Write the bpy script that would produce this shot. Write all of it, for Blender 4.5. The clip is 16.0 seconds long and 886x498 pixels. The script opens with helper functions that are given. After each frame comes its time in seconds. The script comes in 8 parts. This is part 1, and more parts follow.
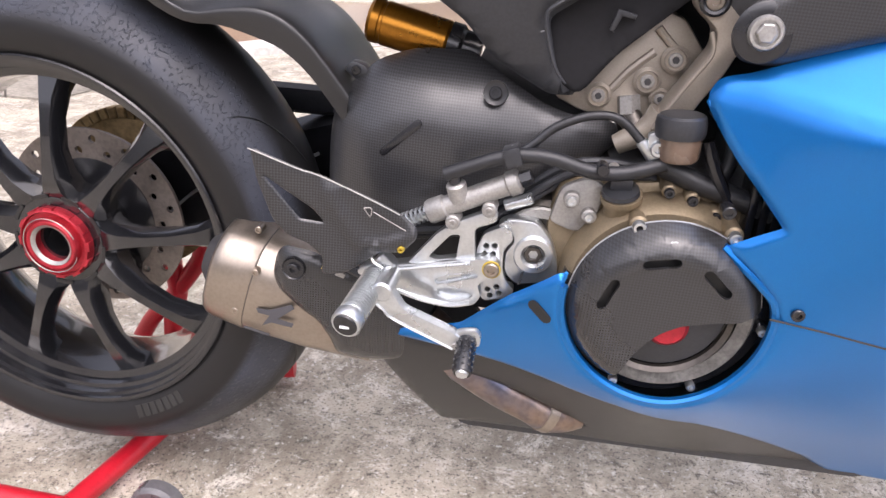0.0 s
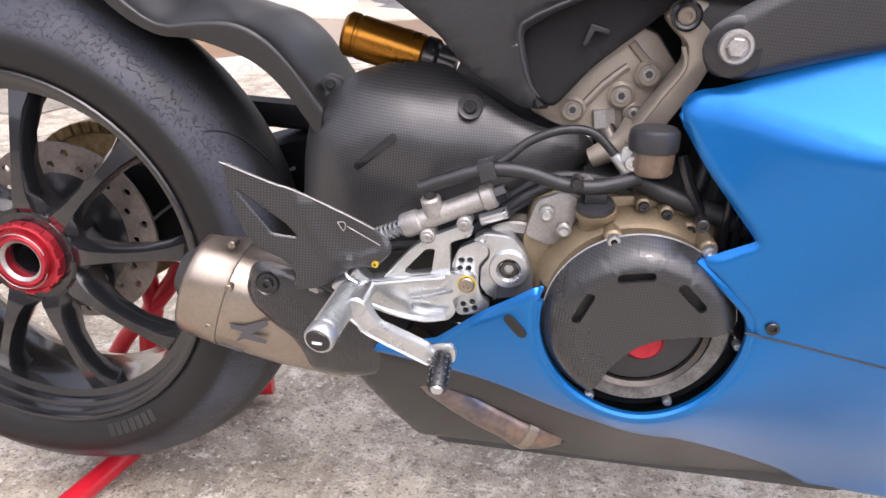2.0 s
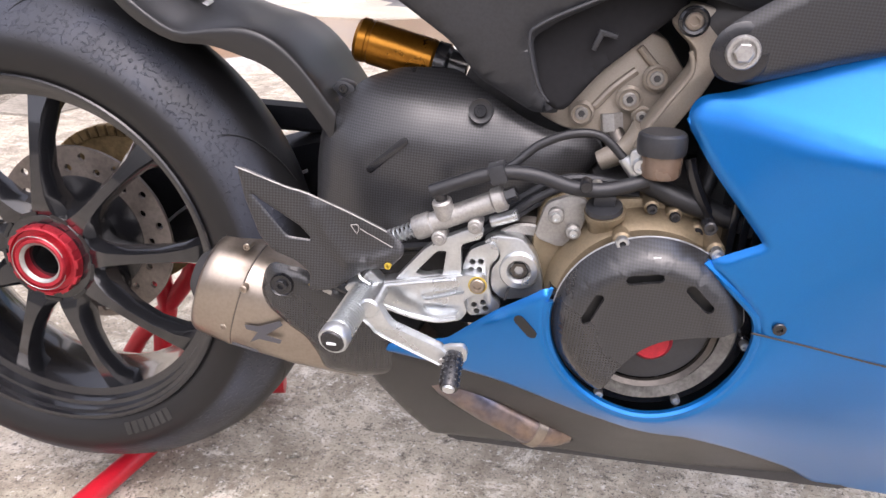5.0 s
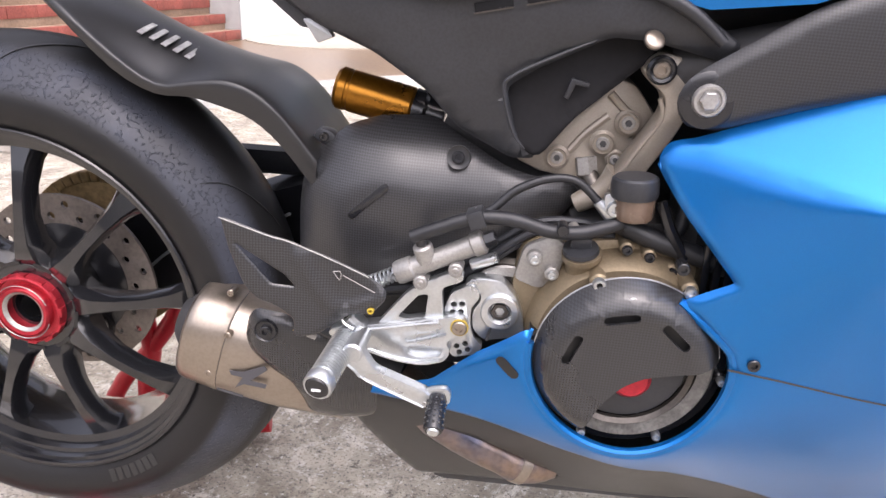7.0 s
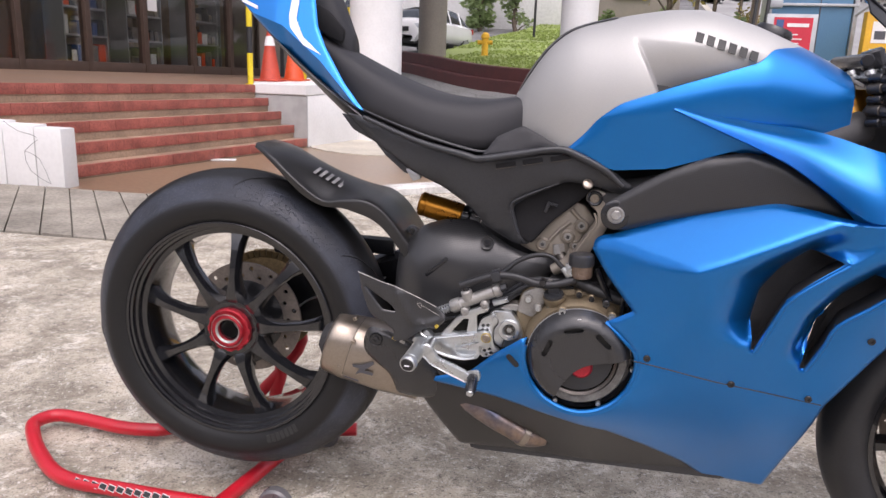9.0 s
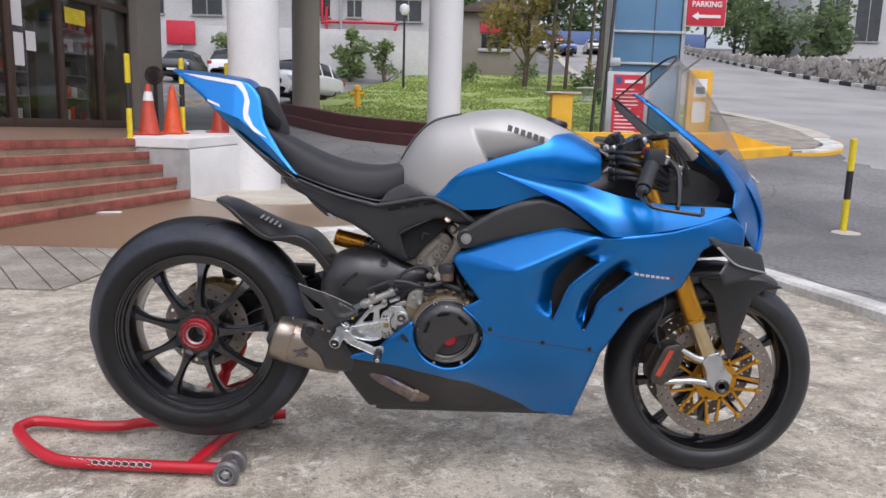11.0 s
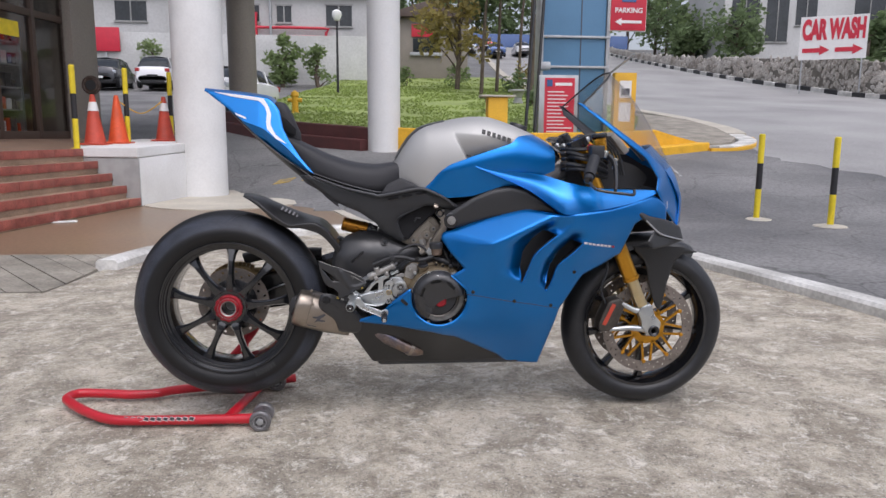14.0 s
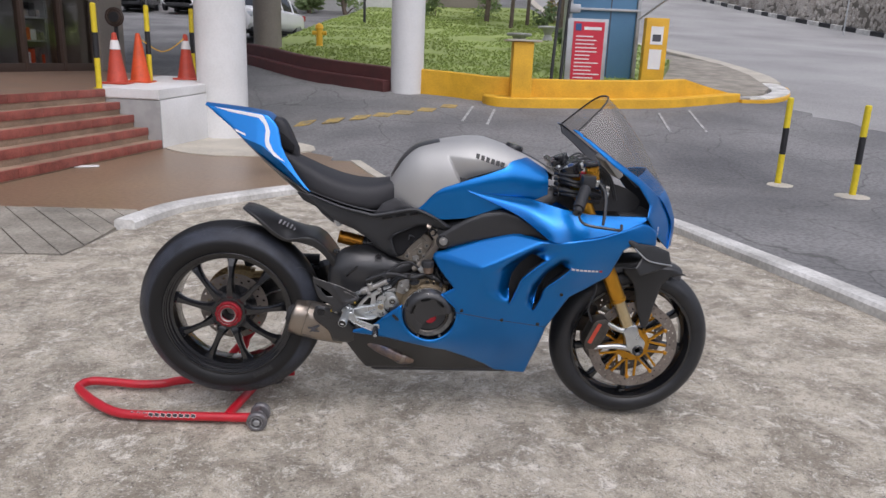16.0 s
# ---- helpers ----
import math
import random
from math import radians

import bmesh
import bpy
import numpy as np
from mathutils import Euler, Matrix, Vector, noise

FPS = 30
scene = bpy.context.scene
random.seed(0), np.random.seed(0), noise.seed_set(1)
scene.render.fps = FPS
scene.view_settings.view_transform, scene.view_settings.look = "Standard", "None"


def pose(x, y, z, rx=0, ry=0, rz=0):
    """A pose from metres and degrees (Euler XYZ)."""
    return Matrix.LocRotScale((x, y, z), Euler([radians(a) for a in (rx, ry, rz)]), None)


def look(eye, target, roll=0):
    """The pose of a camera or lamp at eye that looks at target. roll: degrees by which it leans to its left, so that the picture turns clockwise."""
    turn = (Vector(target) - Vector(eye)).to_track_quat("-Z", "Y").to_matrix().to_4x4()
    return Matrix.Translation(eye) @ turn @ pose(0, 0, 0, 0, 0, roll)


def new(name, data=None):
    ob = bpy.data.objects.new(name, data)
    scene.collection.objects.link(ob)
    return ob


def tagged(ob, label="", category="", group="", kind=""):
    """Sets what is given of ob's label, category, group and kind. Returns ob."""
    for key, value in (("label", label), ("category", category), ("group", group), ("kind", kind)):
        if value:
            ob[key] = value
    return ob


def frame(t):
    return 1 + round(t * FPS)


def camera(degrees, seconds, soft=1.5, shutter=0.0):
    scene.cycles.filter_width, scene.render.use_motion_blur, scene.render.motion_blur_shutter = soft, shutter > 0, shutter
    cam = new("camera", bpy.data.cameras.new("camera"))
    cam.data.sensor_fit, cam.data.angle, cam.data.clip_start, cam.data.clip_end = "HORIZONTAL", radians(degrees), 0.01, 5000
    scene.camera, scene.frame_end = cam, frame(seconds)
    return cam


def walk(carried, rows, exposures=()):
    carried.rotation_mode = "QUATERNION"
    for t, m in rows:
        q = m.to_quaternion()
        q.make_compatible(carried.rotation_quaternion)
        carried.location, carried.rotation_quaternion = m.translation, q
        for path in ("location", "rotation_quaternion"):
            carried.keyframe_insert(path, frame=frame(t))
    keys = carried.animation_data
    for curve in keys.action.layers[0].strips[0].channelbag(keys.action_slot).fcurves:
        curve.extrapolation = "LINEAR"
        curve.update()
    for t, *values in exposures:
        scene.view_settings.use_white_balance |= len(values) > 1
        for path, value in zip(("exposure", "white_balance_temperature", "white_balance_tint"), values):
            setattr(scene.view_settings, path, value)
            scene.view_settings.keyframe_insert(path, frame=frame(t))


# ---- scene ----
cam = camera(63.8, 16.0)
PATH = [
    (0, (0.58, -0.787, 0.769), (0.331, 1.017, -0.057), 2.7),
    (0.5, (0.581, -0.79, 0.764), (0.337, 1.02, -0.05), 2.9),
    (1, (0.583, -0.783, 0.765), (0.347, 1.033, -0.04), 2.9),
    (1.5, (0.588, -0.781, 0.766), (0.366, 1.04, -0.029), 2.9),
    (2, (0.59, -0.781, 0.766), (0.376, 1.047, -0.018), 3.0),
    (2.5, (0.587, -0.783, 0.766), (0.381, 1.046, -0.016), 3.2),
    (3, (0.592, -0.784, 0.765), (0.38, 1.044, -0.019), 3.2),
    (3.5, (0.599, -0.785, 0.764), (0.374, 1.04, -0.022), 2.9),
    (4, (0.595, -0.79, 0.771), (0.36, 1.031, -0.02), 2.6),
    (6.5, (0.584, -0.792, 0.778), (0.355, 1.037, 0.004), 2.8),
    (7, (0.591, -0.796, 0.798), (0.393, 1.057, 0.072), 1.9),
    (7.5, (0.606, -0.886, 0.814), (0.43, 0.984, 0.126), 0.4),
    (8, (0.644, -1.031, 0.846), (0.435, 0.848, 0.193), -0.3),
    (8.5, (0.637, -1.202, 0.871), (0.352, 0.691, 0.291), 0.6),
    (9, (0.671, -1.36, 0.914), (0.332, 0.555, 0.448), 2.0),
    (9.5, (0.763, -1.526, 0.944), (0.44, 0.416, 0.585), 3.6),
    (10, (0.773, -1.676, 0.96), (0.597, 0.291, 0.641), 3.8),
    (10.2, (0.756, -1.734, 0.965), (0.633, 0.233, 0.627), 3.2),
    (12.3, (0.635, -2.354, 0.997), (0.726, -0.382, 0.675), 1.0),
    (12.5, (0.618, -2.373, 0.995), (0.732, -0.402, 0.673), 1.0),
    (13, (0.56, -2.417, 0.983), (0.727, -0.45, 0.659), 0.9),
    (13.5, (0.537, -2.44, 0.984), (0.722, -0.474, 0.667), 0.6),
    (14, (0.516, -2.476, 0.984), (0.69, -0.509, 0.664), 0.4),
    (14.5, (0.52, -2.505, 1.003), (0.662, -0.544, 0.632), 1.1),
    (15, (0.576, -2.505, 1.118), (0.678, -0.563, 0.651), 2.3),
    (15.5, (0.601, -2.498, 1.23), (0.699, -0.57, 0.708), 2.7),
    (16, (0.616, -2.485, 1.294), (0.726, -0.555, 0.781), 2.2),
]
walk(cam, [(t, look(eye, target, roll)) for t, eye, target, roll in PATH],
     tuple((t, e, 6450 if t < 9.5 else 6150, 21 if t < 9.5 else 16) for t, e in ((0, 1.22), (6.5, 1.24), (7.0, 1.24), (8.0, 1.12), (9.0, 0.62), (10.0, 0.38), (12.5, 0.20), (15.0, 0.12), (16.0, 0.05), (17.0, 0.05))))

# ---- world, sun, exposure ----
world = bpy.data.worlds.new("world")
scene.world = world
world.use_nodes = True
wn, wl = world.node_tree.nodes, world.node_tree.links
wn.clear()
w_out = wn.new("ShaderNodeOutputWorld")
w_bg = wn.new("ShaderNodeBackground")
w_sky = wn.new("ShaderNodeTexSky")
w_sky.sky_type = "NISHITA"
w_sky.sun_disc = False
w_sky.sun_elevation, w_sky.sun_rotation = radians(60), radians(163)
w_sky.dust_density = 4.0
w_sat = wn.new("ShaderNodeHueSaturation")
w_sat.inputs["Saturation"].default_value = 0.38
wl.new(w_sky.outputs[0], w_sat.inputs["Color"])
wl.new(w_sat.outputs[0], w_bg.inputs["Color"])
w_bg.inputs["Strength"].default_value = 0.15
wl.new(w_bg.outputs[0], w_out.inputs["Surface"])
sun_data = bpy.data.lights.new("sun", "SUN")
sun_data.energy, sun_data.angle, sun_data.color = 0.9, radians(95), (1.0, 0.97, 0.92)
sun = new("sun", sun_data)
sun.matrix_world = look((2.1, -4.6, 8.2), (0.7, 0, 0))


# ---- materials ----
def mat(name, col, rough=0.5, metal=0.0, var=0.2, scale=6.0, fine=60.0, bump=0.1, bscale=None, coat=0.0, dark=None, blotch=None, rvar=0.1, spec=0.5, coat_ior=1.5, coat_rough=0.20):
    """A surface with grain at two scales: broad blotches and fine speckle, both in colour, gloss and relief."""
    m = bpy.data.materials.new(name)
    m.use_nodes = True
    n, l = m.node_tree.nodes, m.node_tree.links
    b = n["Principled BSDF"]
    tc = n.new("ShaderNodeTexCoord")
    big, small = n.new("ShaderNodeTexNoise"), n.new("ShaderNodeTexNoise")
    big.inputs["Scale"].default_value, big.inputs["Detail"].default_value = scale, 5
    small.inputs["Scale"].default_value, small.inputs["Detail"].default_value = fine, 3
    l.new(tc.outputs["Object"], big.inputs["Vector"])
    l.new(tc.outputs["Object"], small.inputs["Vector"])
    lo = dark or [c * (1 - var) for c in col]
    hi = [min(1, c * (1 + var * 0.6)) for c in col] if blotch is None else blotch
    ramp = n.new("ShaderNodeValToRGB")
    ramp.color_ramp.elements[0].position, ramp.color_ramp.elements[1].position = 0.3, 0.7
    ramp.color_ramp.elements[0].color, ramp.color_ramp.elements[1].color = (*lo, 1), (*hi, 1)
    l.new(big.outputs["Fac"], ramp.inputs["Fac"])
    mix = n.new("ShaderNodeMix")
    mix.data_type, mix.blend_type = "RGBA", "MULTIPLY"
    mix.inputs["Factor"].default_value = min(1.0, var * 1.5)
    r2 = n.new("ShaderNodeValToRGB")
    r2.color_ramp.elements[0].position, r2.color_ramp.elements[1].position = 0.35, 0.6
    r2.color_ramp.elements[0].color = (0.5, 0.5, 0.5, 1)
    l.new(small.outputs["Fac"], r2.inputs["Fac"])
    l.new(ramp.outputs["Color"], mix.inputs["A"])
    l.new(r2.outputs["Color"], mix.inputs["B"])
    l.new(mix.outputs["Result"], b.inputs["Base Color"])
    mr = n.new("ShaderNodeMapRange")
    mr.inputs["To Min"].default_value, mr.inputs["To Max"].default_value = max(0.03, rough - rvar), min(1, rough + rvar)
    l.new(big.outputs["Fac"], mr.inputs["Value"])
    l.new(mr.outputs["Result"], b.inputs["Roughness"])
    b.inputs["Metallic"].default_value = metal
    b.inputs["Coat Weight"].default_value = coat
    b.inputs["Coat Roughness"].default_value, b.inputs["Coat IOR"].default_value = coat_rough, coat_ior
    b.inputs["Specular IOR Level"].default_value = spec
    if bump:
        bp = n.new("ShaderNodeBump")
        bp.inputs["Strength"].default_value = bump
        bp.inputs["Distance"].default_value = 0.3 / fine
        l.new(small.outputs["Fac"], bp.inputs["Height"])
        l.new(bp.outputs["Normal"], b.inputs["Normal"])
    return m


def carbon_mat(name, cell=0.0019, rough=0.42, coat=0.15, lo=0.018, hi=0.040):
    """Woven carbon: squares of fibre that catch the light in turn."""
    m = mat(name, (hi, hi, hi), rough, 0.0, 0.3, 7, 90, 0.02, coat=coat)
    n, l = m.node_tree.nodes, m.node_tree.links
    b = n["Principled BSDF"]
    tc = [x for x in n if x.bl_idname == "ShaderNodeTexCoord"][0]
    mp = n.new("ShaderNodeMapping")
    mp.inputs["Rotation"].default_value = (0, radians(42), 0)
    mp.inputs["Scale"].default_value = (1, 0.0, 1)
    ck = n.new("ShaderNodeTexChecker")
    ck.inputs["Scale"].default_value = 1 / cell
    ck.inputs["Color1"].default_value = (lo, lo, lo, 1)
    ck.inputs["Color2"].default_value = (hi, hi * 1.02, hi * 1.12, 1)
    off = n.new("ShaderNodeVectorMath")
    off.inputs[1].default_value = (0, 0.001, 0)
    l.new(tc.outputs["Object"], mp.inputs["Vector"])
    l.new(mp.outputs["Vector"], off.inputs[0])
    l.new(off.outputs[0], ck.inputs["Vector"])
    l.new(ck.outputs["Color"], b.inputs["Base Color"])
    bp = n.new("ShaderNodeBump")
    bp.inputs["Strength"].default_value, bp.inputs["Distance"].default_value = 0.15, 0.0004
    l.new(ck.outputs["Fac"], bp.inputs["Height"])
    l.new(bp.outputs["Normal"], b.inputs["Normal"])
    return m


def glass_mat(name, tint=(0.9, 0.92, 0.93), rough=0.02, rim=0.5):
    """Thin clear sheet: see-through face on, glossy at a slant."""
    m = bpy.data.materials.new(name)
    m.use_nodes = True
    n, l = m.node_tree.nodes, m.node_tree.links
    n.clear()
    out, tr, gl, mx, lw, pw, sc = (n.new("ShaderNode" + k) for k in ("OutputMaterial", "BsdfTransparent", "BsdfGlossy", "MixShader", "LayerWeight", "Math", "Math"))
    tr.inputs["Color"].default_value = (*tint, 1)
    gl.inputs["Roughness"].default_value = rough
    pw.operation, sc.operation = "POWER", "MULTIPLY_ADD"
    pw.inputs[1].default_value = 3.0
    sc.inputs[1].default_value, sc.inputs[2].default_value = rim, 0.04
    lw.inputs["Blend"].default_value = 0.5
    l.new(lw.outputs["Facing"], pw.inputs[0])
    l.new(pw.outputs[0], sc.inputs[0])
    l.new(sc.outputs[0], mx.inputs[0])
    l.new(tr.outputs[0], mx.inputs[1])
    l.new(gl.outputs[0], mx.inputs[2])
    l.new(mx.outputs[0], out.inputs["Surface"])
    return m


BLUE = mat("blue_metallic_paint", (0.0005, 0.180, 0.56), 0.33, 0.80, 0.06, 3, 900, 0.02, coat=0.56, rvar=0.03, coat_ior=1.5, coat_rough=0.14)
BLUE2 = mat("blue_gloss_paint", (0.0005, 0.185, 0.57), 0.33, 0.80, 0.06, 3, 900, 0.02, coat=0.45, rvar=0.03, coat_ior=1.5, coat_rough=0.14)
SHEEN = carbon_mat("satin_carbon_weave", 0.0020, 0.32, 0.25, 0.016, 0.038)
SILVER = mat("brushed_silver_paint", (0.51, 0.505, 0.49), 0.60, 0.70, 0.06, 5, 600, 0.03, coat=0.05)
ALU = mat("machined_aluminium", (0.60, 0.625, 0.635), 0.30, 0.9, 0.10, 30, 300, 0.03)
CAST = mat("cast_aluminium", (0.42, 0.41, 0.39), 0.5, 0.75, 0.2, 25, 400, 0.25)
TITAN = mat("brushed_titanium", (0.36, 0.31, 0.26), 0.34, 0.9, 0.12, 14, 250, 0.05)
HEAT = mat("heat_stained_steel", (0.33, 0.23, 0.15), 0.34, 0.9, 0.3, 18, 120, 0.05, dark=(0.13, 0.14, 0.20))
BRONZE = mat("bronze_magnesium", (0.27, 0.215, 0.14), 0.5, 0.6, 0.15, 25, 350, 0.2)
FRAME = mat("grey_frame_paint", (0.36, 0.32, 0.27), 0.42, 0.5, 0.12, 12, 500, 0.08)
CARBON = carbon_mat("matt_carbon_weave", 0.0019, 0.38, 0.15, 0.020, 0.032)
CARBON_SAT = carbon_mat("satin_guard_weave", 0.0020, 0.28, 0.35, 0.018, 0.030)
CARBON_FINE = carbon_mat("fine_carbon_weave", 0.0012, 0.36, 0.12, 0.015, 0.021)
PLASTIC = mat("black_plastic", (0.031, 0.033, 0.038), 0.38, 0, 0.25, 10, 350, 0.1)
BLACK = mat("satin_black_metal", (0.014, 0.0145, 0.017), 0.24, 0.0, 0.2, 12, 300, 0.05, coat=0.25)
WHEELB = mat("gloss_black_wheel", (0.010, 0.0105, 0.0125), 0.20, 0.0, 0.15, 12, 300, 0.03, rvar=0.04, coat=0.7, coat_rough=0.07)
# Near-black that puts the shade of recesses and slots into the colour.
PIT_SHADE = mat("recess_shade_black", (0.015, 0.015, 0.017), 0.75, 0, 0.2, 12, 200, 0.05, spec=0.25)
DARK = mat("dark_inner_metal", (0.045, 0.045, 0.047), 0.6, 0, 0.2, 12, 200, 0.1)
SEATM = mat("black_seat_fabric", (0.024, 0.024, 0.028), 0.62, 0, 0.2, 10, 700, 0.3)
RUBBER = mat("black_rubber", (0.019, 0.020, 0.023), 0.42, 0, 0.25, 15, 220, 0.15)
DSTEEL = mat("dark_steel", (0.11, 0.10, 0.09), 0.4, 0.8, 0.25, 30, 200, 0.1)
GOLD = mat("gold_anodised", (0.62, 0.30, 0.03), 0.3, 0.85, 0.1, 10, 300, 0.02)
AMBER = mat("amber_anodised", (0.40, 0.17, 0.02), 0.3, 0.85, 0.15, 14, 300, 0.04)
REDA = mat("red_anodised", (0.46, 0.03, 0.045), 0.34, 0.55, 0.25, 60, 300, 0.05)
REDP = mat("red_powder_coat", (0.52, 0.012, 0.025), 0.35, 0.0, 0.12, 8, 300, 0.06, coat=0.2)
DISC = mat("worn_disc_steel", (0.27, 0.235, 0.21), 0.45, 0.7, 0.25, 20, 200, 0.1)
WHITE_D = mat("white_decal", (0.75, 0.75, 0.75), 0.4, 0, 0.05, 10, 300, 0)
GREY_D = mat("dark_grey_decal", (0.08, 0.08, 0.09), 0.4, 0.3, 0.05, 10, 300, 0)
BLACK_D = mat("black_decal", (0.015, 0.015, 0.015), 0.45, 0, 0.05, 10, 300, 0)
RINGM = mat("scuffed_ring_steel", (0.15, 0.147, 0.14), 0.5, 0.5, 0.4, 60, 300, 0.3)
SLIDER = mat("pale_gold_nitride", (0.60, 0.48, 0.28), 0.30, 0.8, 0.1, 20, 300, 0.02)
GREYPU = mat("smoky_grey_roller", (0.13, 0.125, 0.13), 0.3, 0, 0.2, 30, 200, 0.05, coat=0.3)
GLYPH = mat("worn_grey_print", (0.36, 0.36, 0.36), 0.5, 0, 0.3, 60, 300, 0)
SIDEW = mat("moulded_rubber", (0.020, 0.020, 0.020), 0.45, 0, 0.2, 30, 300, 0.05)
YELLOW_T = mat("yellow_tag", (0.50, 0.36, 0.04), 0.5, 0, 0.1, 40, 300, 0)
CHAIN = mat("dirty_brass_chain", (0.30, 0.21, 0.10), 0.5, 0.6, 0.3, 60, 200, 0.2)
GUM = mat("brown_fluid_pot", (0.16, 0.11, 0.08), 0.25, 0.0, 0.2, 30, 200, 0.02, coat=0.5)
LENS = mat("pale_headlight_lens", (0.6, 0.64, 0.7), 0.08, 0.3, 0.1, 20, 200, 0)
CLEAR = glass_mat("smoked_screen", (0.93, 0.92, 0.91), 0.03, 0.35)
SHOPGLASS = glass_mat("shop_glass", (0.8, 0.8, 0.79))
CARGLASS = mat("dark_car_glass", (0.02, 0.025, 0.03), 0.06, 0, 0.1, 4, 100, 0)

CONCRETE = mat("weathered_concrete", (0.38, 0.35, 0.305), 0.85, 0, 0.35, 1.6, 45, 0.35)
cn, cl = CONCRETE.node_tree.nodes, CONCRETE.node_tree.links
c_tc = cn.new("ShaderNodeTexCoord")


def c_noise(scale, detail, rough, lo, hi, dist=0.0):
    """A mask from noise, 0 below lo and 1 above hi."""
    t = cn.new("ShaderNodeTexNoise")
    t.inputs["Scale"].default_value, t.inputs["Detail"].default_value, t.inputs["Roughness"].default_value, t.inputs["Distortion"].default_value = scale, detail, rough, dist
    r = cn.new("ShaderNodeMapRange")
    r.inputs["From Min"].default_value, r.inputs["From Max"].default_value = lo, hi
    cl.new(c_tc.outputs["Object"], t.inputs["Vector"])
    cl.new(t.outputs["Fac"], r.inputs["Value"])
    return r.outputs[0]


def c_mix(base, colour, mask):
    m = cn.new("ShaderNodeMix")
    m.data_type = "RGBA"
    cl.new(mask, m.inputs["Factor"])
    if isinstance(base, tuple):
        m.inputs["A"].default_value = (*base, 1)
    else:
        cl.new(base, m.inputs["A"])
    m.inputs["B"].default_value = (*colour, 1)
    return m.outputs["Result"]


col = c_mix((0.250, 0.218, 0.170), (0.51, 0.46, 0.37), c_noise(3.6, 15, 0.80, 0.43, 0.57, 0.3))
col = c_mix(col, (0.135, 0.120, 0.100), c_noise(1.0, 13, 0.78, 0.55, 0.72, 0.6))
col = c_mix(col, (0.68, 0.64, 0.56), c_noise(9, 13, 0.82, 0.53, 0.61, 0.4))
col = c_mix(col, (0.10, 0.089, 0.074), c_noise(34, 10, 0.85, 0.53, 0.62))
col = c_mix(col, (0.66, 0.635, 0.58), c_noise(80, 5, 0.7, 0.575, 0.66))
col = c_mix(col, (0.10, 0.09, 0.08), c_noise(190, 3, 0.6, 0.57, 0.66))
cl.new(col, cn["Principled BSDF"].inputs["Base Color"])
[x for x in cn if x.bl_idname == "ShaderNodeBump"][0].inputs["Strength"].default_value = 0.7
ASPHALT = mat("pale_worn_asphalt", (0.2, 0.2, 0.2), 0.8, 0, 0.45, 0.5, 26, 0.4, dark=(0.115, 0.115, 0.118), blotch=(0.265, 0.26, 0.255))
an, al = ASPHALT.node_tree.nodes, ASPHALT.node_tree.links
a_tc, a_warp, a_mixv, a_vor, a_map, a_mask, a_mul, a_mix = (an.new("ShaderNode" + k) for k in ("TexCoord", "TexNoise", "Mix", "TexVoronoi", "MapRange", "TexNoise", "Math", "Mix"))
a_warp.inputs["Scale"].default_value, a_warp.inputs["Detail"].default_value = 1.6, 6
a_mixv.data_type, a_mixv.inputs["Factor"].default_value = "VECTOR", 0.30
a_vor.feature, a_vor.inputs["Scale"].default_value = "DISTANCE_TO_EDGE", 0.9
a_map.inputs["From Min"].default_value, a_map.inputs["From Max"].default_value = 0.010, 0.002
a_mask.inputs["Scale"].default_value, a_mask.inputs["Detail"].default_value = 0.55, 3
a_mul.operation = "MULTIPLY"
a_mix.data_type = "RGBA"
a_mix.inputs["B"].default_value = (0.055, 0.053, 0.05, 1)
al.new(a_tc.outputs["Object"], a_warp.inputs["Vector"])
al.new(a_tc.outputs["Object"], a_mixv.inputs["A"])
al.new(a_warp.outputs["Color"], a_mixv.inputs["B"])
al.new(a_mixv.outputs["Result"], a_vor.inputs["Vector"])
al.new(a_tc.outputs["Object"], a_mask.inputs["Vector"])
al.new(a_vor.outputs["Distance"], a_map.inputs["Value"])
al.new(a_map.outputs[0], a_mul.inputs[0])
al.new(a_mask.outputs["Fac"], a_mul.inputs[1])
al.new(a_mul.outputs[0], a_mix.inputs["Factor"])
a_bsdf = an["Principled BSDF"]
al.new(a_bsdf.inputs["Base Color"].links[0].from_socket, a_mix.inputs["A"])
al.new(a_mix.outputs["Result"], a_bsdf.inputs["Base Color"])
ROAD = mat("pale_dusty_road", (0.34, 0.335, 0.325), 0.85, 0, 0.25, 0.25, 20, 0.3, dark=(0.27, 0.265, 0.26), blotch=(0.40, 0.395, 0.385))
WORNY = mat("worn_yellow_mark", (0.46, 0.31, 0.07), 0.75, 0, 0.5, 6, 40, 0.2, dark=(0.24, 0.20, 0.13))
WORNW = mat("worn_white_mark", (0.42, 0.42, 0.41), 0.75, 0, 0.4, 5, 40, 0.2, dark=(0.24, 0.24, 0.235))
WET = mat("wet_brown_concrete", (0.27, 0.19, 0.12), 0.32, 0, 0.3, 0.8, 25, 0.15, dark=(0.20, 0.135, 0.085))
PAVER = mat("dirty_paver", (0.33, 0.30, 0.25), 0.85, 0, 0.4, 2.5, 50, 0.4)
CREAM = mat("cream_concrete", (0.52, 0.48, 0.40), 0.7, 0, 0.2, 1.5, 40, 0.2)
WHITEP = mat("white_wall_paint", (0.76, 0.76, 0.755), 0.6, 0, 0.06, 1.2, 30, 0.06, dark=(0.66, 0.655, 0.64))
KERBW = mat("chipped_white_kerb", (0.66, 0.65, 0.62), 0.7, 0, 0.25, 3, 40, 0.3, dark=(0.42, 0.41, 0.38))
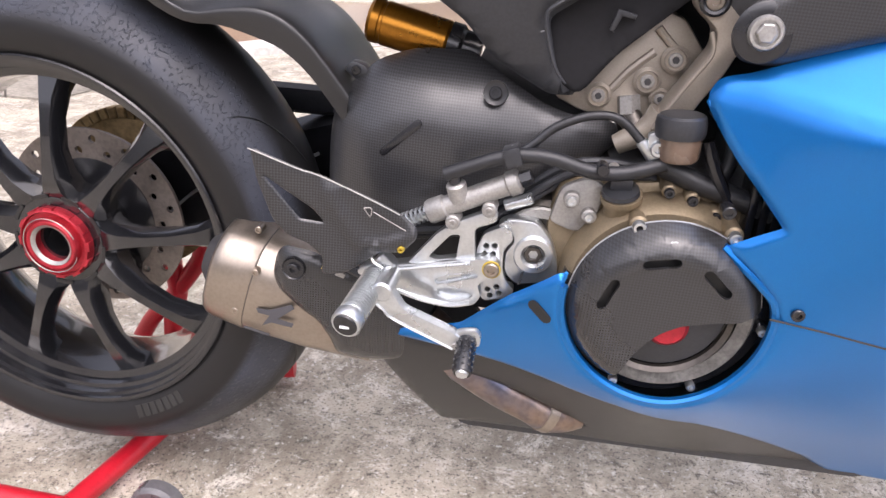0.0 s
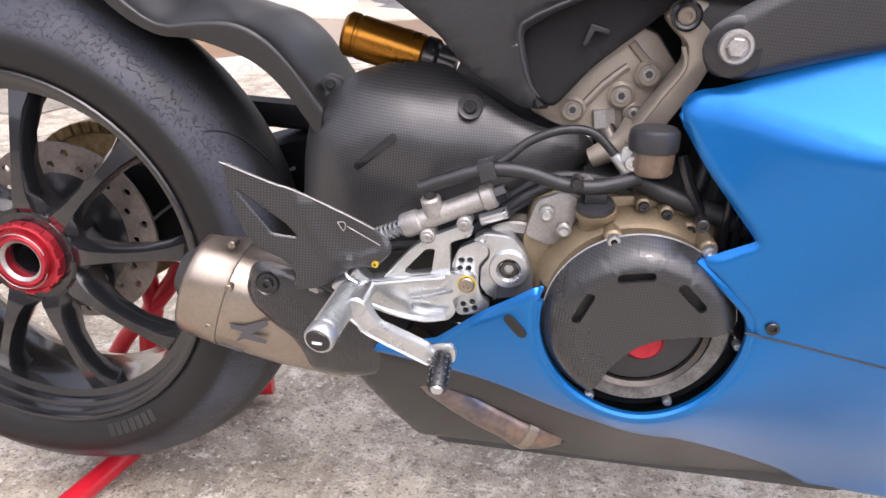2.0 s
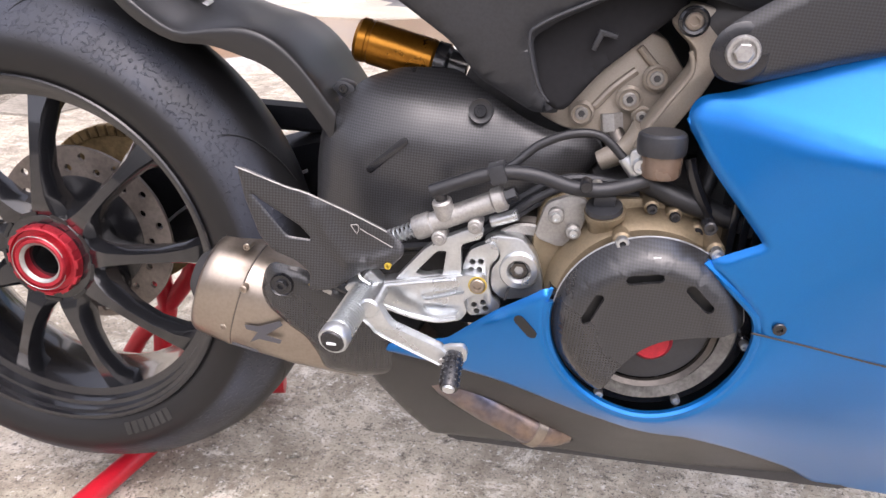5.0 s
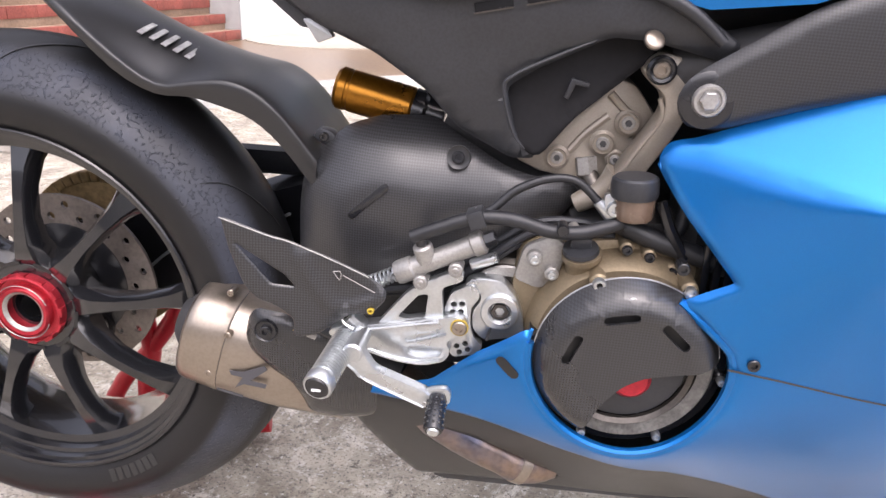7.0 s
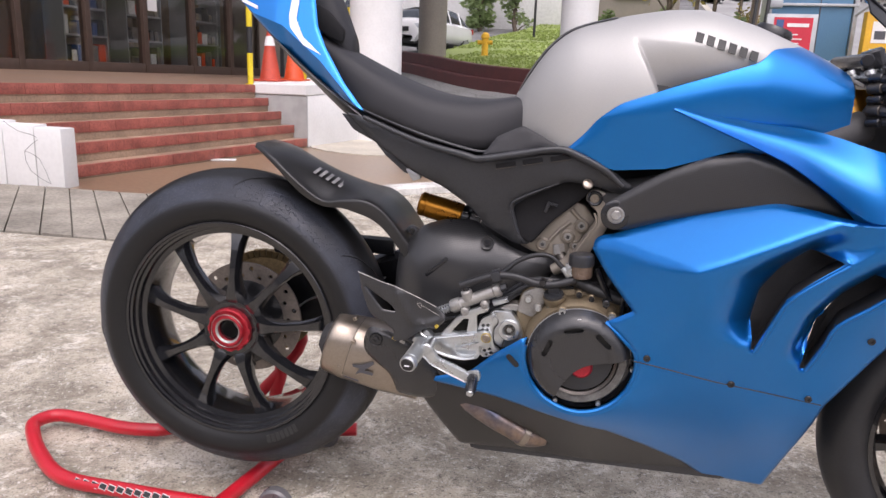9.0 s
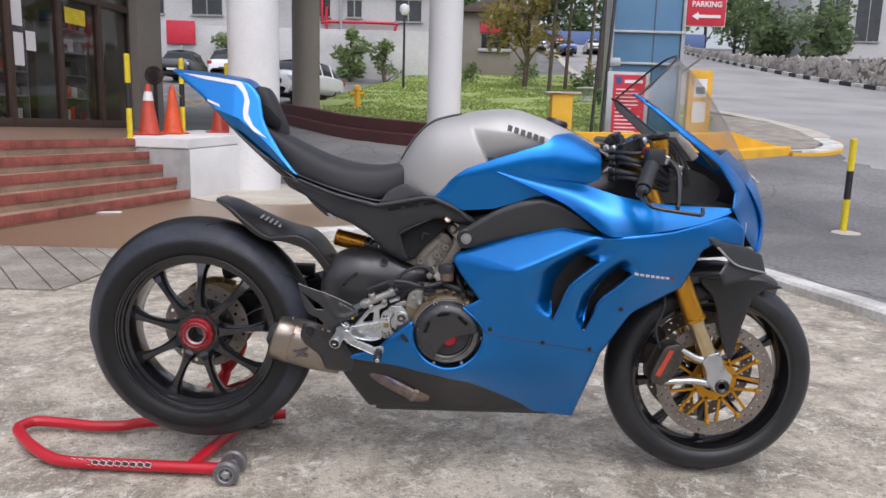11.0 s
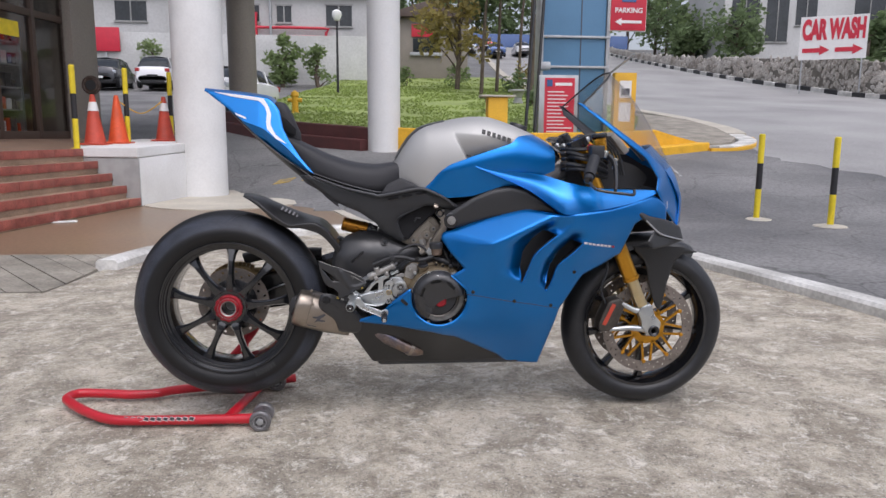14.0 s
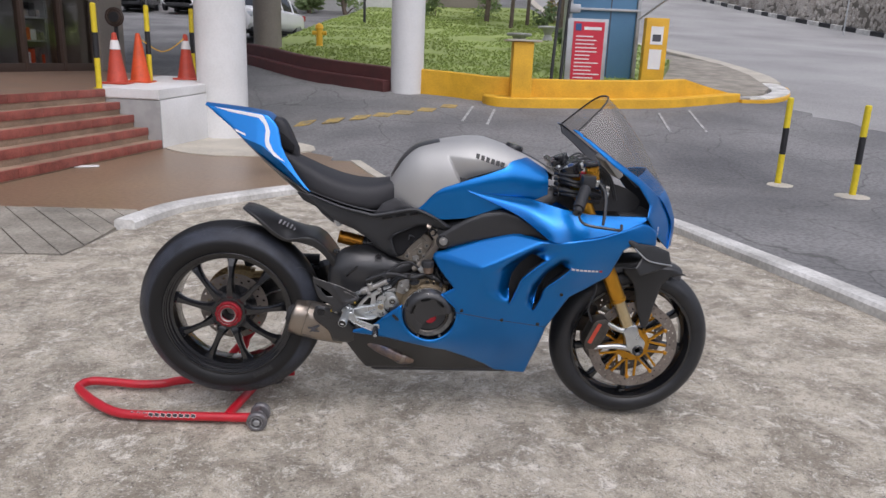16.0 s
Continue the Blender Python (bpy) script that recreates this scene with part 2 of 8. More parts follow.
COLUMN = mat("pale_grey_column", (0.68, 0.68, 0.675), 0.6, 0, 0.05, 1.0, 25, 0.08)
TAUPE = mat("taupe_column", (0.24, 0.21, 0.18), 0.6, 0, 0.12, 1.0, 25, 0.08)
TILE = mat("red_step_tile", (0.36, 0.105, 0.08), 0.5, 0, 0.35, 6, 60, 0.15)
TREAD = mat("worn_brown_tread", (0.25, 0.165, 0.115), 0.45, 0, 0.25, 3, 50, 0.15)
STEPT = mat("worn_tan_tread", (0.38, 0.27, 0.19), 0.5, 0, 0.3, 3, 50, 0.15)
DOORW = mat("dark_brown_joinery", (0.075, 0.048, 0.036), 0.5, 0, 0.2, 8, 60, 0.1)
MAROON = mat("maroon_bed_wall", (0.10, 0.03, 0.028), 0.6, 0, 0.25, 3, 40, 0.15)
YELP = mat("yellow_road_paint", (0.72, 0.40, 0.02), 0.6, 0, 0.15, 3, 40, 0.12)
POSTY = mat("yellow_post_paint", (0.75, 0.58, 0.02), 0.45, 0, 0.15, 8, 60, 0.08)
POSTB = mat("black_post_paint", (0.02, 0.02, 0.022), 0.5, 0, 0.2, 8, 60, 0.1)
CONE = mat("orange_cone_plastic", (0.70, 0.09, 0.02), 0.5, 0, 0.2, 6, 60, 0.06)
CONE_R = mat("faded_red_cone_plastic", (0.50, 0.06, 0.03), 0.5, 0, 0.2, 6, 60, 0.06)
PYLON = mat("blue_pylon_panel", (0.10, 0.22, 0.36), 0.4, 0.1, 0.1, 1.2, 40, 0.04)
SIGNR = mat("red_sign_sheet", (0.56, 0.025, 0.05), 0.45, 0, 0.08, 3, 60, 0)
SIGNW = mat("white_sign_sheet", (0.74, 0.73, 0.72), 0.5, 0, 0.06, 3, 60, 0)
STONE = mat("pale_rubble_stone", (0.60, 0.55, 0.48), 0.85, 0, 0.5, 0.9, 12, 0.4, dark=(0.36, 0.31, 0.26), blotch=(0.74, 0.70, 0.64))
MORTAR = mat("dark_mortar", (0.22, 0.20, 0.17), 0.9, 0, 0.3, 2, 20, 0.4)
GRASS = mat("lawn_soil", (0.29, 0.36, 0.11), 0.9, 0, 0.25, 0.5, 15, 0.3)
BLADE = mat("grass_blade", (0.34, 0.43, 0.12), 0.6, 0, 0.25, 0.5, 9, 0)
LEAF = mat("green_leaf", (0.27, 0.36, 0.15), 0.55, 0, 0.4, 1.2, 9, 0)
LEAF_Y = mat("yellowing_leaf", (0.40, 0.33, 0.11), 0.55, 0, 0.4, 1.2, 9, 0)
LEAF_D = mat("dark_leaf", (0.22, 0.30, 0.14), 0.55, 0, 0.4, 1.2, 9, 0)
for m in (LEAF, LEAF_Y, LEAF_D, BLADE):
    n, l = m.node_tree.nodes, m.node_tree.links
    tl_, mx_ = n.new("ShaderNodeBsdfTranslucent"), n.new("ShaderNodeMixShader")
    mx_.inputs[0].default_value = 0.5
    l.new(n["Principled BSDF"].inputs["Base Color"].links[0].from_socket, tl_.inputs["Color"])
    l.new(n["Principled BSDF"].outputs[0], mx_.inputs[1])
    l.new(tl_.outputs[0], mx_.inputs[2])
    l.new(mx_.outputs[0], n["Material Output"].inputs["Surface"])
BARK = mat("grey_bark", (0.13, 0.10, 0.075), 0.9, 0, 0.35, 6, 40, 0.5)
CARW = mat("white_car_paint", (0.72, 0.72, 0.73), 0.2, 0.0, 0.04, 2, 100, 0, coat=0.6)
CARD = mat("dark_grey_car_paint", (0.04, 0.042, 0.05), 0.2, 0.3, 0.05, 2, 100, 0, coat=0.6)
CARB = mat("blue_car_paint", (0.05, 0.10, 0.25), 0.2, 0.3, 0.05, 2, 100, 0, coat=0.6)
CARR = mat("red_car_paint", (0.40, 0.03, 0.03), 0.2, 0.2, 0.05, 2, 100, 0, coat=0.6)
GALV = mat("galvanised_steel", (0.45, 0.46, 0.47), 0.45, 0.7, 0.15, 6, 100, 0.08)
SHELF = mat("shop_goods", (0.16, 0.14, 0.12), 0.6, 0, 0.6, 9, 30, 0.1, dark=(0.05, 0.06, 0.09), blotch=(0.32, 0.26, 0.18))
FLOORM = mat("dim_shop_floor", (0.2, 0.16, 0.13), 0.5, 0, 0.2, 2, 30, 0.05)
FACADE = mat("white_render_facade", (0.54, 0.54, 0.535), 0.75, 0, 0.12, 0.2, 6, 0.1, dark=(0.42, 0.42, 0.41))
BOUND = mat("stained_boundary_paint", (0.56, 0.56, 0.55), 0.7, 0, 0.15, 0.4, 8, 0.1, dark=(0.42, 0.42, 0.41))
ROOMW = mat("warm_shop_wall", (0.42, 0.30, 0.20), 0.7, 0, 0.3, 0.8, 12, 0.1)
WINDOW = mat("dark_window", (0.04, 0.045, 0.05), 0.15, 0, 0.3, 0.6, 6, 0)
FARWALL = mat("far_grey_wall", (0.36, 0.36, 0.35), 0.8, 0, 0.2, 0.3, 6, 0.1)


# ---- mesh helpers ----
def finish(bm, sharp=38):
    bmesh.ops.recalc_face_normals(bm, faces=bm.faces[:])
    for f in bm.faces:
        f.smooth = True
    lim = radians(sharp)
    for e in bm.edges:
        e.smooth = len(e.link_faces) == 2 and e.calc_face_angle(0) < lim
    return bm


def link(name, bm, material, sharp=38):
    finish(bm, sharp)
    me = bpy.data.meshes.new(name)
    bm.to_mesh(me)
    bm.free()
    for m in material if isinstance(material, (list, tuple)) else [material]:
        me.materials.append(m)
    return new(name, me)


def part(name, bm, material, parent, label="", sharp=38):
    """One mesh, given in the world's coordinates, under a thing or a part."""
    ob = link(name, bm, material, sharp)
    adopt(ob, parent)
    return tagged(ob, label)


def adopt(ob, parent):
    at = parent.location.copy() if parent.type == "EMPTY" else Vector()
    ob.parent = parent
    ob.matrix_parent_inverse = Matrix.Translation(-at)
    return ob


def empty(name, at, label, category, group="", kind=""):
    ob = new(name)
    ob.empty_display_size = 0.1
    ob.location = at
    return tagged(ob, label, category, group, kind)


def box(x0, x1, y0, y1, z0, z1, bevel=0.0, seg=2, bm=None):
    bm2 = bmesh.new()
    bmesh.ops.create_cube(bm2, size=1)
    bmesh.ops.scale(bm2, vec=(abs(x1 - x0), abs(y1 - y0), abs(z1 - z0)), verts=bm2.verts)
    bmesh.ops.translate(bm2, vec=((x0 + x1) / 2, (y0 + y1) / 2, (z0 + z1) / 2), verts=bm2.verts)
    if bevel:
        bmesh.ops.bevel(bm2, geom=bm2.edges[:], offset=bevel, segments=seg, affect="EDGES", profile=0.6)
    return join(bm, bm2)


def join(bm, bm2):
    """Adds bm2 to bm (which may be None)."""
    if bm is None:
        return bm2
    me = bpy.data.meshes.new("tmp")
    bm2.to_mesh(me)
    bm2.free()
    bm.from_mesh(me)
    bpy.data.meshes.remove(me)
    return bm


def turned(bm, m):
    bmesh.ops.transform(bm, matrix=m, verts=bm.verts)
    return bm


def spline(pts, n=6, closed=False):
    """Points of a smooth curve through pts."""
    p = [Vector(q) for q in pts]
    out, c = [], len(p)
    for i in range(c if closed else c - 1):
        a, b, d, e = (p[(i + k) % c] if closed else p[min(max(i + k, 0), c - 1)] for k in (-1, 0, 1, 2))
        for j in range(n):
            t = j / n
            out.append(0.5 * (2 * b + (d - a) * t + (2 * a - 5 * b + 4 * d - e) * t * t + (3 * b - a - 3 * d + e) * t ** 3))
    if not closed:
        out.append(p[-1])
    return out


def tube(pts, r, sides=10, smooth=6, closed=False, caps=True, flat=1.0, bm=None):
    """A round bar or hose along pts; r is one radius or one for each point."""
    radii = r if isinstance(r, (list, tuple)) else [r] * len(pts)
    if smooth:
        line = spline([(*p, q) for p, q in zip(pts, radii)] if False else pts, smooth, closed)
        rr = []
        total = len(radii) if closed else len(radii) - 1
        for i in range(len(line)):
            u = i / smooth
            k = min(int(u), total - 1)
            rr.append(radii[k] + (radii[(k + 1) % len(radii)] - radii[k]) * (u - k))
    else:
        line, rr = [Vector(p) for p in pts], list(radii)
    bm2 = bmesh.new()
    rings, n = [], len(line)
    up = Vector((0, 0, 1))
    for i, p in enumerate(line):
        a, b = (line[(i - 1) % n], line[(i + 1) % n]) if closed else (line[max(i - 1, 0)], line[min(i + 1, n - 1)])
        d = (b - a).normalized()
        if i == 0 and abs(d.z) > 0.9:
            up = Vector((0, 1, 0))
        s = d.cross(up)
        s = s.normalized() if s.length > 1e-5 else Vector((1, 0, 0))
        u = s.cross(d).normalized()
        up = u
        rings.append([bm2.verts.new(p + rr[i] * (math.cos(k * 2 * math.pi / sides) * s + flat * math.sin(k * 2 * math.pi / sides) * u)) for k in range(sides)])
    for i in range(n if closed else n - 1):
        q, w = rings[i], rings[(i + 1) % n]
        for k in range(sides):
            bm2.faces.new((q[k], q[(k + 1) % sides], w[(k + 1) % sides], w[k]))
    if caps and not closed:
        bm2.faces.new(rings[0])
        bm2.faces.new(rings[-1][::-1])
    return join(bm, bm2)


def lathe(profile, at, axis, seg=48, closed=False, start=0.0, sweep=360.0, bm=None):
    """Turns (radius, along) pairs round an axis through at."""
    rot = Vector(axis).normalized().to_track_quat("Z", "Y").to_matrix().to_4x4()
    bm2 = bmesh.new()
    full = sweep >= 360
    steps = seg if full else seg + 1
    rings = []
    for i in range(steps):
        a = radians(start + sweep * i / seg)
        rings.append([bm2.verts.new((max(r, 1e-5) * math.cos(a), max(r, 1e-5) * math.sin(a), h)) for r, h in profile])
    m = len(profile)
    for i in range(seg):
        q, w = rings[i], rings[(i + 1) % steps]
        for k in range(m if closed else m - 1):
            bm2.faces.new((q[k], q[(k + 1) % m], w[(k + 1) % m], w[k]))
    if not full and closed:
        bm2.faces.new(rings[0])
        bm2.faces.new(rings[-1][::-1])
    bmesh.ops.remove_doubles(bm2, verts=bm2.verts, dist=2e-5)
    turned(bm2, Matrix.Translation(at) @ rot)
    return join(bm, bm2)


def cyl(a, b, r, sides=20, r2=None, bevel=0.0, bm=None):
    a, b = Vector(a), Vector(b)
    h = (b - a).length
    r2 = r if r2 is None else r2
    e = min(bevel, r * 0.5)
    prof = [(0, 0), (r - e, 0), (r, e), (r2, h - e), (r2 - e, h), (0, h)] if e else [(0, 0), (r, 0), (r2, h), (0, h)]
    return lathe(prof, a, b - a, sides, bm=bm)


def fill2d(outline, holes=(), step=0.015, ring=0.0):
    """A flat sheet in the x-z plane with the given outline and holes, cut into a fine grid."""
    bm = bmesh.new()
    for loop in (outline, *holes):
        vs = [bm.verts.new((x, 0, z)) for x, z in loop]
        for i in range(len(vs)):
            bm.edges.new((vs[i], vs[(i + 1) % len(vs)]))
    bmesh.ops.triangle_fill(bm, use_beauty=True, use_dissolve=False, edges=bm.edges[:], normal=(0, -1, 0))
    xs, zs = [p[0] for p in outline], [p[1] for p in outline]
    for lo, hi, nrm in ((min(xs), max(xs), (1, 0, 0)), (min(zs), max(zs), (0, 0, 1))):
        k = lo + step
        while k < hi - 1e-4:
            bmesh.ops.bisect_plane(bm, geom=bm.verts[:] + bm.edges[:] + bm.faces[:], plane_co=(k * nrm[0], 0, k * nrm[2]), plane_no=nrm, dist=1e-5)
            k += step
    if ring:
        rim = [e for e in bm.edges if e.verts[0].is_boundary != e.verts[1].is_boundary]
        bmesh.ops.subdivide_edges(bm, edges=rim, cuts=3, use_grid_fill=False)
        bmesh.ops.triangulate(bm, faces=[f for f in bm.faces if len(f.verts) > 4])
    return bm


def crease(bm, fn):
    """Cuts a flat sheet along the line where fn(x, z) changes sign."""
    val = {v: fn(v.co.x, v.co.z) for v in bm.verts}
    on, moves = set(), {}
    for e in [e for e in bm.edges if val[e.verts[0]] * val[e.verts[1]] < 0]:
        a, b = e.verts
        t = val[a] / (val[a] - val[b])
        near = a if t < 0.2 else b if t > 0.8 else None
        if near is None or near.is_boundary:
            if 0.02 < t < 0.98:
                on.add(bmesh.utils.edge_split(e, a, t)[1])
        elif near not in moves:
            moves[near] = a.co.lerp(b.co, t)
    for v, p in moves.items():
        v.co = p
        on.add(v)
    for f in bm.faces[:]:
        hit = [v for v in f.verts if v in on]
        if len(hit) == 2 and not bm.edges.get(hit):
            bmesh.utils.face_split(f, hit[0], hit[1])
    bmesh.ops.triangulate(bm, faces=[f for f in bm.faces if len(f.verts) > 4])
    return bm


def segdist(p, loops):
    best = 1e9
    for loop in loops:
        for i in range(len(loop)):
            a, b = loop[i], loop[(i + 1) % len(loop)]
            dx, dz = b[0] - a[0], b[1] - a[1]
            q = dx * dx + dz * dz or 1e-12
            t = min(1, max(0, ((p[0] - a[0]) * dx + (p[1] - a[1]) * dz) / q))
            best = min(best, math.hypot(p[0] - a[0] - t * dx, p[1] - a[1] - t * dz))
    return best


def thicken(bm, t):
    """Gives a sheet a back t behind its front, and closes its rim."""
    bm.normal_update()
    front = bm.verts[:]
    faces = bm.faces[:]
    rim = [e for e in bm.edges if e.is_boundary]
    back = {v: bm.verts.new(v.co - v.normal * t) for v in front}
    for f in faces:
        under = [back[v] for v in reversed(f.verts)]
        if not bm.faces.get(under):
            bm.faces.new(under)
    for e in rim:
        a, b = e.link_loops[0].vert, e.link_loops[0].link_loop_next.vert
        bm.faces.new((b, a, back[a], back[b]))
    return bm


def panel(outline, depth, thick=0.003, holes=(), step=0.015, roll=0.006, mirror=False, rollholes=True, fold=None):
    """A moulded shell seen from the side: its outline in x and z, its half-width given by depth(x, z), its edges rolled inwards."""
    bm = fill2d(outline, holes, step, 0 if isinstance(fold, list) else roll)
    for f in fold if isinstance(fold, (list, tuple)) else [fold] if fold else []:
        crease(bm, f)
    loops = (outline, *holes) if rollholes else (outline,)
    for v in bm.verts:
        x, z = v.co.x, v.co.z
        y = depth(x, z)
        if roll:
            d = segdist((x, z), loops)
            if d < roll:
                y -= 0.6 * roll * (1 - d / roll) ** 2
        v.co.y = -y
    bmesh.ops.recalc_face_normals(bm, faces=bm.faces[:])
    s = sum(f.normal.y * f.calc_area() for f in bm.faces)
    if s > 0:
        bmesh.ops.reverse_faces(bm, faces=bm.faces[:])
    thicken(bm, thick)
    if mirror:
        turned(bm, Matrix.Diagonal((1, -1, 1, 1)))
    return bm


def plate(outline, y0, y1, holes=(), bevel=0.002, seg=2):
    """A flat plate in x and z from y0 to y1 with broken edges."""
    bm = bmesh.new()
    loops = []
    for loop in (outline, *holes):
        vs = [bm.verts.new((x, y0, z)) for x, z in loop]
        loops.append([bm.edges.new((vs[i], vs[(i + 1) % len(vs)])) for i in range(len(vs))])
    bmesh.ops.triangle_fill(bm, use_beauty=True, use_dissolve=True, edges=bm.edges[:], normal=(0, -1, 0))
    ret = bmesh.ops.extrude_face_region(bm, geom=bm.faces[:])
    bmesh.ops.translate(bm, vec=(0, y1 - y0, 0), verts=[g for g in ret["geom"] if isinstance(g, bmesh.types.BMVert)])
    bmesh.ops.recalc_face_normals(bm, faces=bm.faces[:])
    if bevel:
        rim = [e for e in bm.edges if len(e.link_faces) == 2 and e.calc_face_angle(0) > radians(60) and abs((e.verts[0].co - e.verts[1].co).normalized().y) < 0.5]
        bmesh.ops.bevel(bm, geom=rim, offset=bevel, segments=seg, affect="EDGES", profile=0.5, clamp_overlap=True)
    return bm


def loft(curves, thick=0.0, n=5, m=5, closed=False):
    """A smooth skin through curves that each have the same number of points."""
    rows = [spline(c, m) for c in curves]
    cols = [spline([r[i] for r in rows], n, closed) for i in range(len(rows[0]))]
    bm = bmesh.new()
    g = [[bm.verts.new(p) for p in c] for c in cols]
    w = len(g[0])
    for i in range(len(g) - 1):
        for j in range(w if closed else w - 1):
            bm.faces.new((g[i][j], g[i][(j + 1) % w], g[i + 1][(j + 1) % w], g[i + 1][j]))
    if closed:
        bm.faces.new([q for q in g[0]])
        bm.faces.new([q for q in g[-1]][::-1])
    bmesh.ops.recalc_face_normals(bm, faces=bm.faces[:])
    if thick:
        thicken(bm, thick)
    return bm


def beam(sections):
    """A spoke: six-sided sections joined in turn."""
    bm = bmesh.new()
    rings = [[bm.verts.new(p) for p in s] for s in sections]
    n = len(rings[0])
    for q, w in zip(rings, rings[1:]):
        for k in range(n):
            bm.faces.new((q[k], q[(k + 1) % n], w[(k + 1) % n], w[k]))
    bm.faces.new(rings[0])
    bm.faces.new(rings[-1][::-1])
    return bm


def rounded(pts, r=0.01, n=3):
    """An outline with its corners rounded off."""
    out, c = [], len(pts)
    for i in range(c):
        a, b, d = (Vector((*pts[(i + k) % c], 0)) for k in (-1, 0, 1))
        u, v = a - b, d - b
        e = min(r, u.length * 0.45, v.length * 0.45)
        p, q = b + u.normalized() * e, b + v.normalized() * e
        for j in range(n + 1):
            t = j / n
            w = p * (1 - t) ** 2 + b * 2 * t * (1 - t) + q * t * t
            out.append((w.x, w.y))
    return out


def lerp(x, xs, ys):
    return float(np.interp(x, xs, ys))


def circle(cx, cz, r, n=24, a0=0, a1=360):
    k = n if a1 - a0 >= 360 else n - 1
    return [(cx + r * math.cos(radians(a0 + (a1 - a0) * i / k)), cz + r * math.sin(radians(a0 + (a1 - a0) * i / k))) for i in range(n)]


def slot(cx, cz, length, width, angle, n=5):
    """A long hole with round ends."""
    out = []
    ca, sa = math.cos(radians(angle)), math.sin(radians(angle))
    for side in (1, -1):
        for i in range(n + 1):
            a = -math.pi / 2 + math.pi * i / n
            u, v = side * (length / 2 - width / 2 + width / 2 * math.cos(a)), side * width / 2 * math.sin(a)
            out.append((cx + u * ca - v * sa, cz + u * sa + v * ca))
    return out


# ---- the ground and the large structure ----
def ground_z(x, y):
    """Height of the asphalt: level round the forecourt, then a slope uphill."""
    y0 = lerp(x, (-2.0, 0.0), (9.5, 6.0))
    if y <= y0:
        return -0.07
    if y < 16:
        return -0.07 + (y - y0) / (16 - y0) * 1.07
    if y < 40:
        return 1.0 + (y - 16) * 0.1
    return min(3.4 + (y - 40) * 0.157, 14.0)


def sheet(name, outline, lift, material, label, kind="structure", step=1.0, follow=True, thick=0.06, category=""):
    """A slab on the ground with the given outline in x and y."""
    bm = fill2d(outline, (), step)
    for v in bm.verts:
        x, y = v.co.x, v.co.z
        v.co = (x, y, (ground_z(x, y) if follow else 0.0) + lift)
    bmesh.ops.recalc_face_normals(bm, faces=bm.faces[:])
    if sum(f.normal.z for f in bm.faces) < 0:
        bmesh.ops.reverse_faces(bm, faces=bm.faces[:])
    if thick:
        thicken(bm, thick)
    return tagged(link(name, bm, material), label, category or name, kind=kind)


def ribbon(path, width, z0, z1, follow=False, n=6, bevel=0.02):
    """A kerb: a rounded oblong section swept along a path in x and y."""
    line = spline([(x, y, 0) for x, y in path], n)
    bm = bmesh.new()
    sec = [(-width / 2, z0), (-width / 2, z1 - bevel), (-width / 2 + bevel, z1), (width / 2 - bevel, z1), (width / 2, z1 - bevel), (width / 2, z0)]
    rings = []
    for i, p in enumerate(line):
        d = (line[min(i + 1, len(line) - 1)] - line[max(i - 1, 0)]).normalized()
        s = Vector((d.y, -d.x, 0))
        g = ground_z(p.x, p.y) if follow else 0.0
        rings.append([bm.verts.new(p + s * a + Vector((0, 0, g + b))) for a, b in sec])
    for q, w in zip(rings, rings[1:]):
        for k in range(len(sec)):
            j = (k + 1) % len(sec)
            bm.faces.new((q[k], q[j], w[j], w[k]))
    bm.faces.new(rings[0])
    bm.faces.new(rings[-1][::-1])
    return bm


gb = bmesh.new()
gx = [-400, -150, -60, -30, -15, -8, -5, -3, -2, -1, 0, 1, 2.5, 4, 6, 9, 13, 20, 35, 60, 150, 400]
gy = [-400, -100, -30, -12, 0, 4, 5, 6, 7, 8, 9, 10, 11, 12, 13, 14.5, 16, 20, 26, 33, 40, 50, 62, 80, 108, 160, 400]
gv = [[gb.verts.new((x, y, ground_z(x, y))) for x in gx] for y in gy]
for q, w in zip(gv, gv[1:]):
    for i in range(len(gx) - 1):
        gb.faces.new((q[i], q[i + 1], w[i + 1], w[i]))
ground = tagged(link("ground", gb, ASPHALT), "pale grey worn asphalt rising gently uphill", "ground", kind="structure")

road_poly = [(8.95, 13.15), (8.75, 12.5), (8.45, 12.1), (8.7, 11.6), (8.5, 11.2), (8.95, 10.7), (8.9, 10.1), (9.35, 9.6), (9.3, 8.9), (9.9, 8.1), (9.9, 7.2), (10.6, 6), (13, 0), (16, -8), (31, -8), (31, 12), (30.2, 30), (29.6, 40), (27.6, 54), (28.5, 70), (29, 84), (33, 108), (12.5, 108), (12.0, 76), (10.1, 55), (9.7, 42), (9.6, 32), (10.2, 25.5), (10.5, 21.5), (10.2, 17.5), (9.75, 15.2), (9.45, 14.0)]
road = sheet("road", road_poly, 0.006, ROAD, "pale dusty concrete road curving uphill", step=2.0, thick=0.02)
KERB = [(-1.45, 2.75), (-1.3, 3.35), (-0.95, 3.85), (-0.25, 4.5), (0.9, 4.85), (2.1, 4.45), (2.78, 3.45), (3.06, 2.4), (3.32, 1.2), (3.56, -0.6), (3.9, -9.3)]
kerb_line = [(p.x, p.y) for p in spline([(x, y, 0) for x, y in KERB], 4)]
slab = [(-9, -9), (3.85, -9)] + [(x - 0.02, y) for x, y in kerb_line[::-1]] + [(-1.55, 2.0), (-9, 2.0)]
pavement = sheet("pavement", slab, 0.0, CONCRETE, "weathered grey concrete forecourt with speckled stains", follow=False, thick=0.09)
